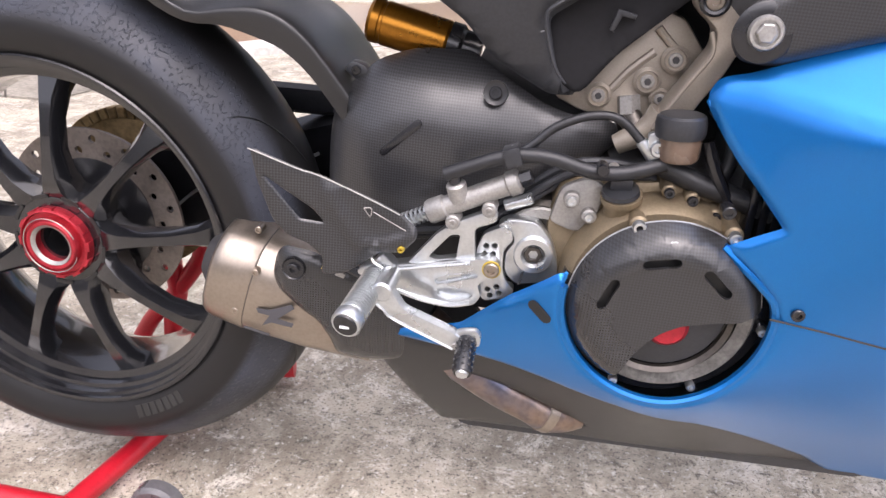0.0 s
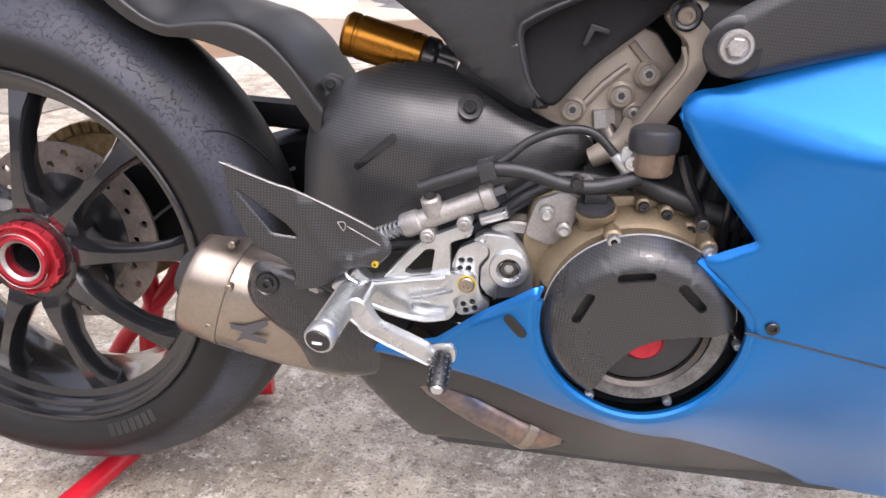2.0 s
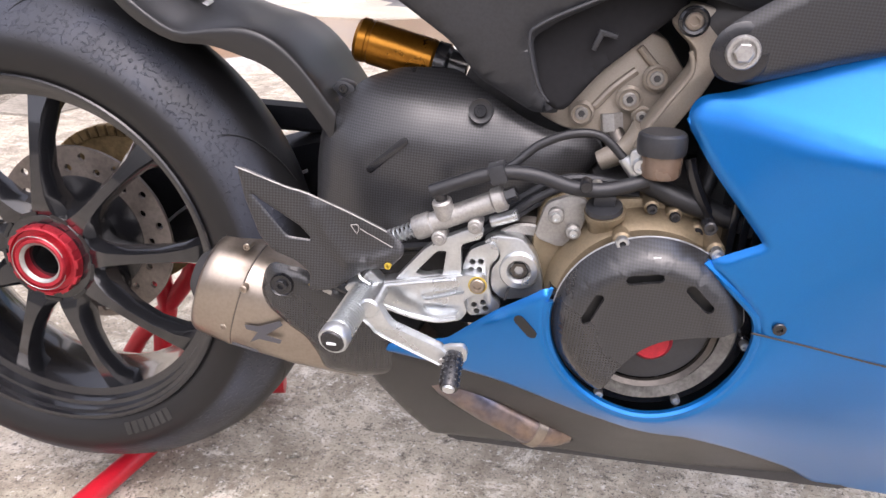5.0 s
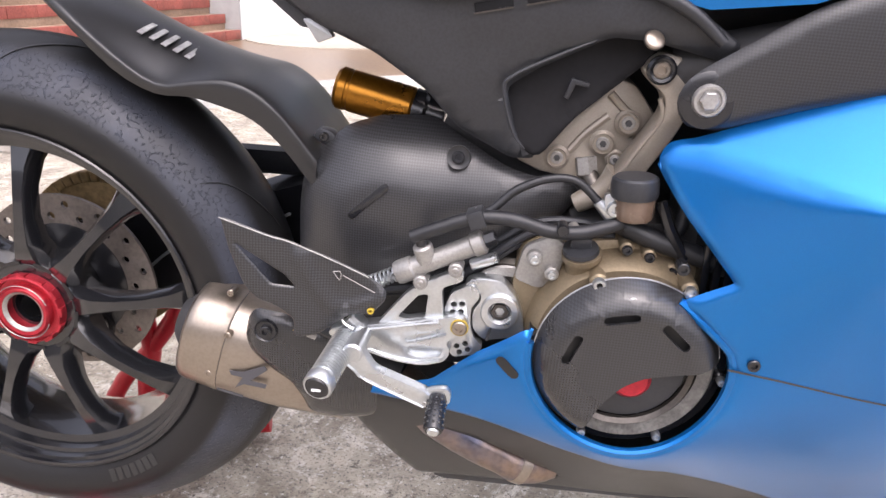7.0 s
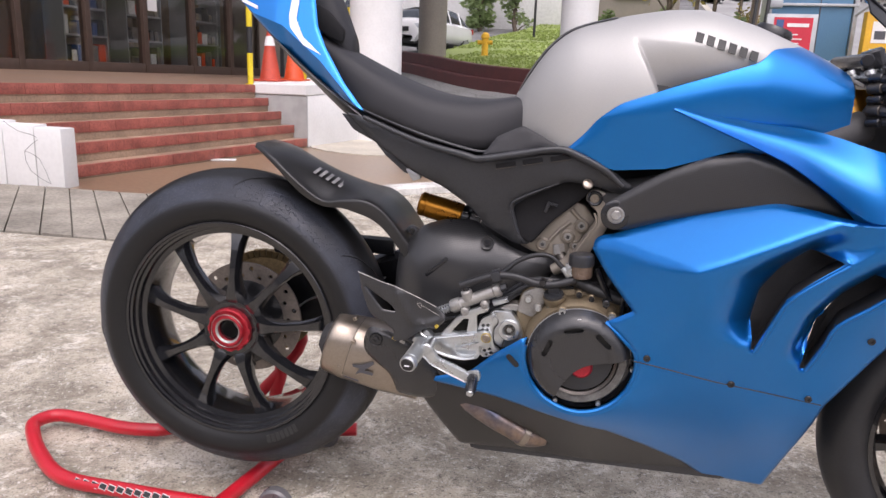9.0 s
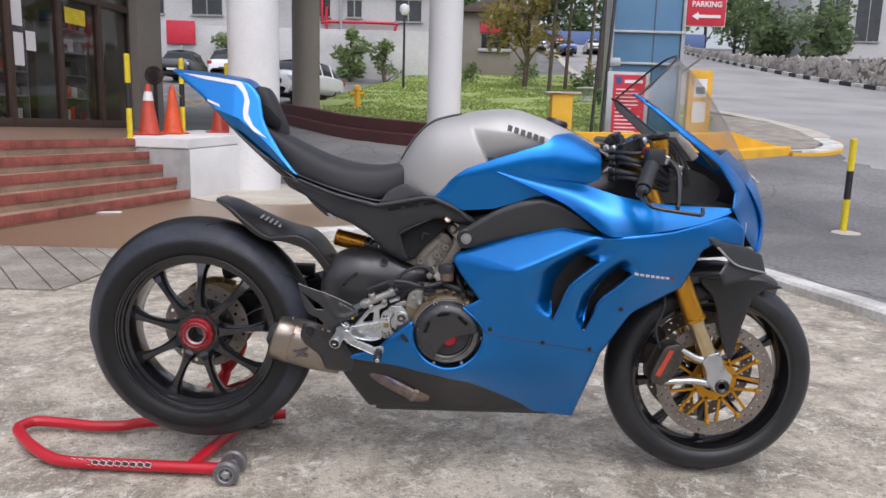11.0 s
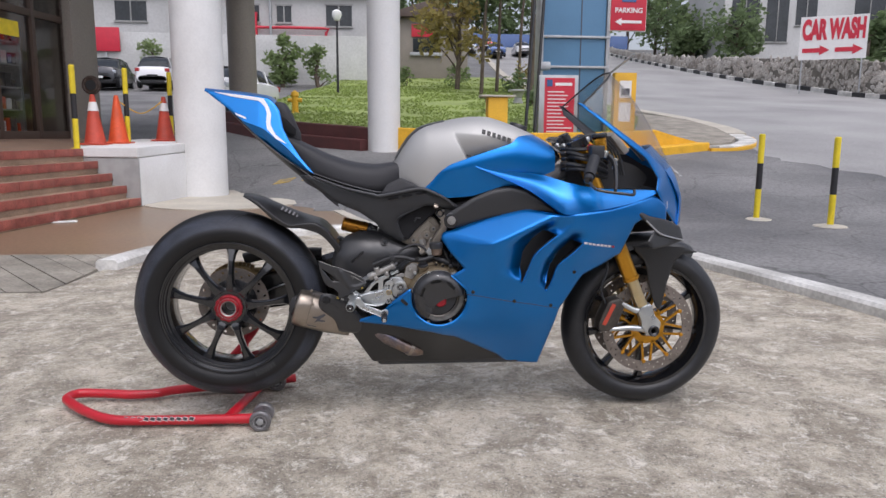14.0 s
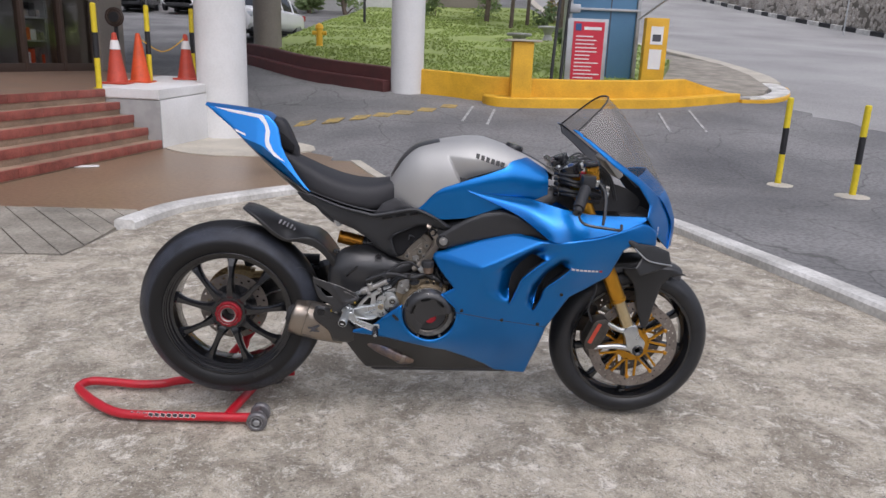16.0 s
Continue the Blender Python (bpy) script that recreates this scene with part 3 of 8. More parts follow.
tagged(link("trim_kerb", ribbon(KERB, 0.17, -0.09, 0.07, n=8), KERBW), "chipped white-painted concrete kerb round the forecourt", "kerb", kind="structure")
apron = sheet("pavement_apron", [(-4.2, 3.42), (-1.6, 3.42), (-1.35, 3.5), (-1.0, 3.98), (-0.3, 4.66), (0.55, 4.98), (0.25, 5.5), (-0.10, 6.67), (-0.49, 8.0), (-2.0, 8.4), (-3.4, 8.0), (-4.2, 4.6)],
              0.0, WET, "brown wet concrete apron before the steps", follow=False, thick=0.05)
sheet("pavement_foot", [(-1.7 + 1.22 * math.cos(a * 0.2618), 8.35 + 1.62 * math.sin(a * 0.2618)) for a in range(24)], 0.012, CREAM,
      "pale cream concrete skirt round the column foot", follow=False, thick=0.04, step=0.5)

tagged(link("trim_apron", ribbon([(0.62, 4.99), (0.33, 5.5), (-0.02, 6.67), (-0.40, 7.9)], 0.13, -0.06, 0.006, n=5, bevel=0.003), CREAM), "pale concrete strip along the edge of the apron", "edging", kind="structure")
# long dirty paving flags beside the kerb
flags = tagged(link("pavement_flags", box(-9, -1.5, 2.0, 3.42, -0.08, -0.012), MORTAR), "row of dirty concrete paving flags with mossy joints", "paving", kind="structure")
x = -1.60
flag_rng = random.Random(4)
while x > -5.6:
    w = 0.195 + 0.035 * flag_rng.random()
    bm = bmesh.new()
    quad = []
    for p in (x, x - w + 0.012):
        y = max(2.02, 3.4 - (-1.52 - p) * 1.28)
        quad.append([(p, 3.4), (p + (3.4 - y) * 0.781, y)])
    quad = [quad[0][0], quad[0][1], quad[1][1], quad[1][0]]
    lo = [bm.verts.new((a, b, -0.03)) for a, b in quad]
    h = 0.004 + 0.006 * flag_rng.random()
    hi = [bm.verts.new((a, b, h)) for a, b in quad]
    bm.faces.new(hi[::-1])
    bm.faces.new(lo)
    for i in range(4):
        bm.faces.new((lo[i], lo[(i + 1) % 4], hi[(i + 1) % 4], hi[i]))
    part("flag", bm, PAVER, flags)
    x -= w

# steps, platform and shop: a is along the steps, b up them
SX, SY, SZ = -2.66, 7.28, -0.05
SU, SV = Vector((0.19, 0.982, 0)), Vector((-0.982, 0.19, 0))
STEP = Matrix(((SU.x, SV.x, 0, SX), (SU.y, SV.y, 0, SY), (0, 0, 1, SZ), (0, 0, 0, 1)))
RISE, GOING, TOP = 0.16, 0.19, 0.89


def sbox(a0, a1, b0, b1, z0, z1, bevel=0.0):
    return turned(box(a0, a1, b0, b1, z0, z1, bevel), STEP)


def slope(bm, rise_a, rise_b, base):
    """Tilts the upper face of a block: so much higher for each metre along and up the steps."""
    inv = STEP.inverted()
    for v in bm.verts:
        p = inv @ v.co
        if p.z > base:
            v.co.z += rise_a * max(0, p.x) + rise_b * max(0, p.y - 0.76)
    return bm


tagged(link("wall_block_end", sbox(0.004, 0.03, 0.0, 0.78, 0.0, 0.685, 0.003), FARWALL), "bare grey cement end of the plinth wall", "plinth end", kind="structure")
steps = empty("steps", (SX - 1.0, SY - 1.5, SZ), "flight of five shallow steps with red tiled edges and worn brown treads", "steps", kind="structure")
step_rng = random.Random(2)
for i in range(5):
    part("tread", sbox(-3.9, 0.0, i * GOING + 0.006, (i + 1) * GOING + 0.05, i * RISE, (i + 1) * RISE, 0.004), STEPT, steps)
    a = -3.9
    while a < -0.01:
        w = min(0.30, -a)
        part("riser_tile", sbox(a + 0.0015, a + w - 0.0015, i * GOING - 0.006 - 0.003 * step_rng.random(), i * GOING + 0.045, i * RISE + 0.068, (i + 1) * RISE + 0.004, 0.003), TILE, steps)
        a += w
platform = tagged(link("floor_platform", slope(sbox(-6.0, 4.4, 0.80, 3.75, 0.0, 0.796), 0.0, 0.033, 0.5), TREAD), "brown raised shop platform sloping up to the doors", "platform", kind="structure")
bm = sbox(0.03, 2.7, 0.0, 0.80, 0.0, 0.69, 0.02)
tagged(link("wall_block", slope(bm, 0.03, 0, 0.5), WHITEP), "white painted plinth wall beside the steps", "plinth wall", kind="structure")
slab_bm, ring = bmesh.new(), [(-0.012, -0.002), (2.75, -0.002), (2.75, 1.44), (0.95, 1.44), (-0.012, 0.79)]
slab_lo, slab_hi = ([slab_bm.verts.new(STEP @ Vector((p, q, z))) for p, q in ring] for z in (0.693, 0.82))
slab_bm.faces.new(slab_lo)
slab_bm.faces.new(slab_hi[::-1])
for i in range(5):
    slab_bm.faces.new((slab_lo[i], slab_lo[(i + 1) % 5], slab_hi[(i + 1) % 5], slab_hi[i]))
bmesh.ops.recalc_face_normals(slab_bm, faces=slab_bm.faces[:])
bmesh.ops.bevel(slab_bm, geom=slab_bm.edges[:], offset=0.012, segments=2, affect="EDGES")
tagged(link("wall_block_slab", slope(slab_bm, 0.033, 0, 0.5), WHITEP), "white painted slab on top of the plinth wall", "plinth slab", kind="structure")
cheek = bmesh.new()
for k, (x0, x1, h) in enumerate(((-3.33, -3.10, 0.452), (-3.60, -3.335, 0.47), (-5.2, -3.605, 0.49))):
    cheek = box(x0, x1, 3.40, 3.56, -0.05, h, 0.012, bm=cheek)
tagged(link("wall_end_block", cheek, WHITEP), "cracked white cheek wall at the end of the steps", "cheek wall", kind="structure")
for pts in (((-3.58, .49), (-3.46, .42), (-3.36, .40), (-3.30, .36), (-3.42, .27), (-3.38, .12), (-3.22, .03)), ((-3.42, .27), (-3.30, .22), (-3.22, .03))):
    part("crack", tube([(x, 3.3995, z) for x, z in pts], .0026, 5, 2), FARWALL, bpy.data.objects["wall_end_block"])
tagged(link("paper_scrap", turned(box(-.16, .16, -.05, .05, 0, .012, .004), Matrix.Translation((-2.95, 5.55, 0.003)) @ Matrix.Rotation(radians(20), 4, "Z")), SIGNW), "flat white scrap lying on the wet apron", "scrap")


def column(name, x, y, r, z0, material, label, h=7.0):
    ob = empty(name, (x, y, z0), label, "column", kind="structure")
    part("shaft", lathe([(0, 0), (r, 0), (r, h), (0, h)], (x, y, z0 - 0.2), (0, 0, 1), 40), material, ob)
    return ob


column("column_1", -2.24, 8.95, 0.375, 0.02, WHITEP, "wide round off-white column by the steps")
column("column_2", 0.60, 12.55, 0.335, 0.60, COLUMN, "slim round grey-white column at the corner of the lawn")
column("column_3", -3.10, 17.3, 0.36, 1.05, TAUPE, "round taupe column beside the car park")

# Porch slab out of view over the columns, sized to shade steps and shop.
tagged(link("ceiling_porch_unseen", box(0.2, 1.0, 12.2, 12.9, 6.75, 7.15, 0.02, bm=box(-13.0, -1.7, 7.9, 17.7, 6.75, 7.15, 0.02, bm=box(-1.7, 0.2, 12.2, 12.9, 6.75, 7.15, 0.02))), FARWALL), "plain unseen porch slab added over the round columns to shade the steps", "porch ceiling", kind="structure")

# round brown hose reel on the pillar
reel = empty("hose_reel", (-4.95, 11.9, 1.75), "round brown hose reel fixed beside the shop pillar", "hose reel")
for k in range(4):
    part("hose_turn", tube([(-4.95 + (.10 + .022 * k) * math.cos(a * .5236), 11.9 + .02 * (k % 2), 1.85 + (.10 + .022 * k) * math.sin(a * .5236)) for a in range(12)], .013, 8, 3, closed=True), DOORW, reel)
part("drum", cyl((-4.95, 11.88, 1.85), (-4.95, 11.94, 1.85), .095, 24, bevel=.006), POSTB, reel)
part("stay", box(-4.98, -4.92, 11.94, 12.0, .84, 1.80, .006), POSTB, reel)

# shop front
shop = empty("shop_front", (-5.6, 10.5, 0.8), "shop front of dark brown joinery with glazed doors", "shop front", kind="structure")
FA = [-6.0, -4.3, -3.2, -2.1, -1.0, 0.1, 1.2, 2.3, 3.3, 4.2]
for a in FA:
    part("mullion", sbox(a, a + 0.09, 3.66, 3.80, TOP, TOP + 3.4, 0.008), DOORW, shop)
part("rail", sbox(-6.0, 4.2, 3.67, 3.79, TOP + 2.15, TOP + 2.27, 0.008), DOORW, shop)
part("rail", sbox(-6.0, 4.2, 3.67, 3.79, TOP, TOP + 0.14, 0.008), DOORW, shop)
part("rail", sbox(-6.0, 4.2, 3.67, 3.79, TOP + 3.3, TOP + 3.45, 0.008), DOORW, shop)
for a, b in zip(FA, FA[1:]):
    pane = part("pane", sbox(a + 0.09, b, 3.72, 3.728, TOP + 0.14, TOP + 3.3), SHOPGLASS, shop)
    pane.visible_shadow = False
part("pillar", sbox(4.2, 5.0, 3.5, 4.4, -0.2, TOP + 4.5, 0.02), TAUPE, shop)
for a, z, w, h, m in ((1.32, 1.55, 0.22, 0.42, SIGNW), (1.34, 0.95, 0.2, 0.5, SIGNW), (1.30, 2.0, 0.22, 0.16, SIGNW), (2.5, 1.75, 0.5, 0.26, POSTY), (0.3, 1.9, 0.5, 0.18, SIGNW), (1.6, 1.2, 0.2, 0.3, SIGNW)):
    part("notice", sbox(a, a + w, 3.700, 3.706, TOP + z, TOP + z + h), m, shop)
shell = sbox(-6.2, 4.4, 7.0, 7.2, 0.0, 5.0)
shell = join(shell, sbox(-6.4, -6.2, 3.7, 7.2, 0.0, 5.0))
shell = join(shell, sbox(4.4, 4.6, 3.8, 7.2, 0.0, 5.0))
tagged(link("wall_shop_inside", shell, ROOMW), "plain warm inner walls of the shop", "wall", kind="structure")
tagged(link("floor_shop", sbox(-6.2, 4.4, 3.8, 7.0, TOP - 0.2, TOP - 0.004), FLOORM), "dim tiled floor inside the shop", "floor", kind="structure")
tagged(link("ceiling_shop", sbox(-6.4, 4.6, 3.6, 7.2, TOP + 3.46, TOP + 3.6), FARWALL), "plain shop ceiling above the glazing", "ceiling", kind="structure")
rack_rng = random.Random(8)
for k, (a, b) in enumerate(((-3.0, 4.3), (-1.7, 4.6), (0.2, 4.2), (1.6, 4.4), (2.7, 4.1), (3.3, 4.5))):
    rack = empty("display_rack", STEP @ Vector((a, b, TOP)), "metal display rack filled with small mixed goods", "rack", group="racks in the shop")
    for z in (0.1, 0.5, 0.9, 1.3, 1.7):
        part("shelf", sbox(a, a + 0.8, b, b + 0.4, TOP + z, TOP + z + 0.03, 0.004), GALV, rack)
        p = a + 0.03
        while p < a + 0.72:
            w, h = 0.06 + 0.1 * rack_rng.random(), 0.12 + 0.18 * rack_rng.random()
            part("goods", sbox(p, p + w, b + 0.05, b + 0.3, TOP + z + 0.03, TOP + z + 0.03 + h, 0.006), rack_rng.choice((SHELF, SHELF, SIGNW, CARB, CONE, POSTB, SHELF)), rack)
            p += w + 0.02
    for q in (0.0, 0.78):
        part("upright", sbox(a + q, a + q + 0.02, b, b + 0.4, TOP, TOP + 1.8), GALV, rack)


def striped_post(x, y, z, h, label, foot=False, tilt=0):
    ob = empty("striped_post", (x, y, z), label, "post", group="striped posts")
    r = 0.037
    cuts = (0, 0.36, 0.66, 1.0)
    names = ("lower_band", "middle_band", "upper_band")
    for i in range(3):
        cap = 0.012 if i == 2 else 0
        prof = [(0, 0), (r, 0), (r, h * (cuts[i + 1] - cuts[i]) - cap), (r - cap, h * (cuts[i + 1] - cuts[i])), (0, h * (cuts[i + 1] - cuts[i]))]
        part(names[i], lathe(prof, (x, y, z + h * cuts[i]), (0, 0, 1), 16), (POSTY, POSTB, POSTY)[i], ob)
    if foot:
        part("footing", lathe([(0, 0.026), (0.08, 0.026), (0.18, 0.012), (0.225, -0.04)], (x, y, z), (0, 0, 1), 18), CREAM, ob, "pale mortar footing")
    else:
        part("base_flange", lathe([(0, 0), (0.07, 0), (0.07, 0.012), (0, 0.012)], (x, y, z), (0, 0, 1), 16), POSTY, ob)
    return ob


striped_post(5.29, 6.17, -0.07, 1.08, "yellow and black striped steel post set in the asphalt", True)
striped_post(5.82, 5.46, -0.07, 1.05, "yellow and black striped steel post set in the asphalt", True)
for x, y, z in ((-3.56, 7.62, 0.772), (-3.28, 8.8, 0.835), (-2.95, 9.92, 0.87)):
    striped_post(x, y, z - 0.02, 1.10, "yellow and black striped steel post on the white plinth")


def cone(x, y, z, material, label, h=0.70, band=True):
    ob = empty("traffic_cone", (x, y, z), label, "traffic cone", group="traffic cones")
    part("base", box(x - 0.18, x + 0.18, y - 0.18, y + 0.18, z, z + 0.03, 0.012), material, ob)
    part("body", lathe([(0.15, 0.03), (0.14, 0.05), (0.03, h), (0.022, h + 0.005), (0.018, h)], (x, y, z), (0, 0, 1), 24), material, ob)
    if band:
        part("sleeve", lathe([(0.0735, h * 0.68), (0.0755, h * 0.68), (0.049, h * 0.86), (0.047, h * 0.86)], (x, y, z), (0, 0, 1), 24), SIGNW, ob, "grubby white reflective sleeve")
    return ob


for x, y, z, m, lab, band in ((-3.53, 8.18, 0.803, CONE_R, "faded red traffic cone with a white sleeve on the plinth", True), (-3.36, 8.62, 0.816, CONE, "plain orange traffic cone on the plinth", False), (-2.93, 9.48, 0.844, CONE_R, "dull red traffic cone with a white sleeve on the plinth", True)):
    cone(x, y, z - 0.012, m, lab, band=band)
tagged(link("slack_chain", tube([(-3.36, 8.62, 1.45), (-3.15, 9.05, 1.26), (-2.93, 9.48, 1.48)], 0.008, 6, 8), YELP), "slack yellow plastic chain between two cones", "chain")

# lawn bed and yellow island
bed_path = [(-3.9, 16.8), (-1.8, 14.6), (0.22, 12.5)]
bed = empty("bed_wall", (-1.8, 14.6, 0.8), "low maroon wall along the lawn bed", "low wall", kind="structure")
part("lower_course", ribbon(bed_path, 0.30, -0.3, 0.22, True, 5), MAROON, bed)
part("upper_course", ribbon([(x + 0.12, y + 0.12) for x, y in bed_path], 0.22, 0.2, 0.46, True, 5), MAROON, bed)
isle = empty("island_kerb", (3.5, 11.5, 0.4), "yellow painted concrete island wall with a low ledge before it", "kerb", kind="structure")
part("foot", ribbon([(2.28, 11.62), (2.5, 11.32), (3.63, 11.44), (5.39, 11.77), (6.5, 12.30), (7.62, 12.98)], 0.46, -0.3, 0.16, True, 6, 0.02), YELP, isle)
part("rim", ribbon([(0.72, 12.55), (1.45, 12.24), (2.3, 11.74), (3.6, 11.66), (5.4, 12.0), (6.30, 12.44)], 0.2, -0.2, 0.48, True, 6, 0.02), YELP, isle)
wedge = []
for x, y, h in ((6.28, 12.43, 0.475), (6.9, 12.78, 0.30), (7.62, 13.12, 0.12)):
    z = ground_z(x, y)
    wedge.append([(x + 0.05, y - 0.09, z - 0.2), (x + 0.05, y - 0.09, z + h), (x - 0.05, y + 0.09, z + h), (x - 0.05, y + 0.09, z - 0.2)])
part("rim_end", beam(wedge), YELP, isle)
lawn_poly = [(-3.7, 17.0), (0.4, 12.95), (1.5, 12.4), (2.4, 11.9), (3.6, 11.82), (5.3, 12.15), (5.9, 12.6), (6.6, 14.6), (8.0, 18), (9.2, 26), (8.8, 36), (8.6, 47), (-0.8, 47), (-2.3, 42), (-3.0, 32), (-3.2, 25), (-3.3, 20.8)]
sheet("pavement_verge", [(6.1, 12.65), (7.5, 13.05), (8.6, 13.5), (9.2, 14.5), (9.95, 17.2), (10.3, 20), (9.0, 24), (8.0, 18), (6.6, 14.6)], 0.10, PAVER, "pale dusty concrete verge behind the island nose", step=1.0, thick=0.3)
lawn = sheet("ground_lawn", lawn_poly, 0.30, GRASS, "green lawn on a gentle slope", step=2.0, thick=0.4)
grng = random.Random(5)
gm, gf = [], []
def inside(x, y, poly):
    c = False
    for i in range(len(poly)):
        (a, b), (d, e) = poly[i], poly[i - 1]
        if (b > y) != (e > y) and x < (d - a) * (y - b) / (e - b) + a:
            c = not c
    return c
while len(gf) < 36000:
    y = 11.5 + 34 * grng.random() ** 1.9
    x = grng.uniform(-4.5, 10)
    if not inside(x, y, lawn_poly) or noise.noise((x * 0.5, y * 0.5, 3)) < -0.25:
        continue
    z = ground_z(x, y) + 0.29
    for k in range(3):
        a, h, w = grng.uniform(0, 6.28), grng.uniform(0.03, 0.075), 0.012 + 0.0012 * y
        i = len(gm)
        lx, ly = grng.gauss(0, 0.04), grng.gauss(0, 0.04)
        gm += [(x + w * math.cos(a), y + w * math.sin(a), z), (x - w * math.cos(a), y - w * math.sin(a), z), (x + lx, y + ly, z + h)]
        gf.append((i, i + 1, i + 2))
me = bpy.data.meshes.new("grass")
me.from_pydata(gm, [], gf)
me.materials.append(BLADE)
tagged(new("grass", me), "short tufty green grass of the lawn", "grass", kind="stuff")

# far stone wall with its striped kerb
wall_path = [(31, 12), (30.2, 30), (29.6, 40), (27.6, 54), (29.0, 84), (34, 110)]
stone_wall = empty("stone_wall", (29.6, 40, 3.4), "retaining wall of pale rubble stones beside the road", "retaining wall", kind="structure")
WALL_Y, WALL_H = (12, 42, 47, 56, 70, 110), (2.1, 2.1, 1.9, 1.35, 0.75, 0.45)
rings = []
for p in spline([(x, y, 0) for x, y in wall_path], 8):
    z, h = ground_z(p.x, p.y), lerp(p.y, WALL_Y, WALL_H)
    rings.append([(p.x + a, p.y, z + b) for a, b in ((0.46, -0.5), (0.50, h - 0.05), (0.56, h), (1.7, h), (1.7, -0.5))])
part("backing", beam(rings), MORTAR, stone_wall)
wl_line = spline([(x, y, 0) for x, y in wall_path], 40)
srng = random.Random(11)
def pebble(at, r, rng):
    bm = bmesh.new()
    bmesh.ops.create_icosphere(bm, subdivisions=1, radius=1)
    for v in bm.verts:
        v.co *= 1 + rng.uniform(-0.22, 0.22)
    turned(bm, Matrix.Translation(at) @ Matrix.Diagonal((r * 0.8, r * rng.uniform(0.9, 1.5), r * rng.uniform(0.7, 1.05), 1)) )
    return bm
protos = []
for k in range(8):
    b = pebble((0, 0, 0), 1.0, srng)
    me = bpy.data.meshes.new("stone")
    finish(b, 25)
    b.to_mesh(me)
    b.free()
    me.materials.append(STONE)
    protos.append(me)
ico = bmesh.new()
bmesh.ops.create_icosphere(ico, subdivisions=1, radius=1)
ico_v, ico_f = [v.co.copy() for v in ico.verts], [[v.index for v in f.verts] for f in ico.faces]
ico.free()
rest_v, rest_f, count = [], [], 0
for p, q in zip(wl_line, wl_line[1:]):
    if p.y < 22:
        continue
    seg = (q - p).length
    for _ in range(max(1, int(seg * (24 if p.y < 60 else 12)))):
        t = srng.random()
        s = p.lerp(q, t)
        tall = lerp(s.y, WALL_Y, WALL_H)
        h = srng.uniform(0.05, tall)
        r = srng.uniform(0.17, 0.34) * (1 if p.y < 60 else 1.3)
        at = Vector((s.x + 0.50, s.y, ground_z(s.x, s.y) + h))
        if 40 < s.y < 48 and count < 300:
            ob = new("stone", srng.choice(protos))
            ob.scale = (r * 0.3, r, r)
            ob.rotation_euler = (srng.uniform(0, 6), 0, 0)
            adopt(ob, stone_wall)
            ob.location = at
            count += 1
        else:
            k = len(rest_v)
            w, e, j = srng.uniform(0.9, 1.4), srng.uniform(0.7, 1.0), [srng.uniform(0.8, 1.2) for _ in ico_v]
            rest_v += [(at.x + v.x * r * 0.3 * g, at.y + v.y * r * w * g, at.z + v.z * r * e * g) for v, g in zip(ico_v, j)]
            rest_f += [[k + i for i in f] for f in ico_f]
rest = bpy.data.meshes.new("far_stones")
rest.from_pydata(rest_v, [], rest_f)
rest.materials.append(STONE)
far_stones = adopt(new("far_stones", rest), stone_wall)
tagged(far_stones, "smaller far stones of the same wall")
tagged(far_stones, kind="stuff")
kerb_far = empty("kerb_far", (29, 40, 3.4), "black and white striped kerb stones along the road", "kerb", kind="structure")
acc, k = [], 0
kl = spline([(x - 0.1, y, 0) for x, y in wall_path], 60)
kl = [p for p in kl if p.y > 24]
i = 0
while i < len(kl) - 1 and k < 70:
    j = i
    while j < len(kl) - 1 and (kl[j] - kl[i]).length < 1.0:
        j += 1
    part("kerb_stone", ribbon([(p.x, p.y) for p in (kl[i], kl[j])], 0.35, -0.1, 0.28, True, 1, 0.03), (KERBW, POSTB)[k % 2], kerb_far)
    i, k = j, k + 1
# drain-side concrete verge that runs uphill between lawn and road
tagged(link("trim_verge", ribbon([(9.75, 15.6), (10.25, 17.6), (10.5, 21.5), (10.2, 25.5), (9.6, 32), (9.7, 42), (10.1, 55), (12.0, 76)], 0.55, -0.5, 0.10, True, 6), CREAM), "long pale concrete verge between lawn and road", "verge", kind="structure")
tagged(link("trim_verge_nose", ribbon([(7.9, 13.0), (8.8, 13.5), (9.45, 14.4), (9.75, 15.6)], 0.42, -0.2, 0.07, True, 6), KERBW), "rounded white kerb nose at the tip of the island", "kerb", kind="structure")

# painted marks on the asphalt
for x, y in ((-1.10, 9.75), (-0.61, 9.66), (-0.16, 9.70), (0.21, 9.90), (0.57, 10.17), (0.97, 10.53), (1.40, 10.98)):
    sheet("road_mark", [(x - 0.18, y - 0.15), (x + 0.09, y - 0.18), (x + 0.18, y + 0.15), (x - 0.09, y + 0.18)], 0.012, WORNY, "worn yellow block mark across the asphalt", thick=0.012, step=0.3, category="road mark")
for x0, y0, x1, y1 in ((1.52, 9.57, 1.83, 11.1), (1.92, 9.36, 2.21, 10.85), (4.95, 9.18, 5.36, 11.0), (5.61, 9.3, 6.12, 11.5)):
    sheet("road_mark", [(x0, y0), (x0 + 0.045, y0), (x1 + 0.045, y1), (x1, y1)], 0.008, WORNW, "thin worn white parking line on the asphalt", thick=0.01, step=0.5, category="road mark")
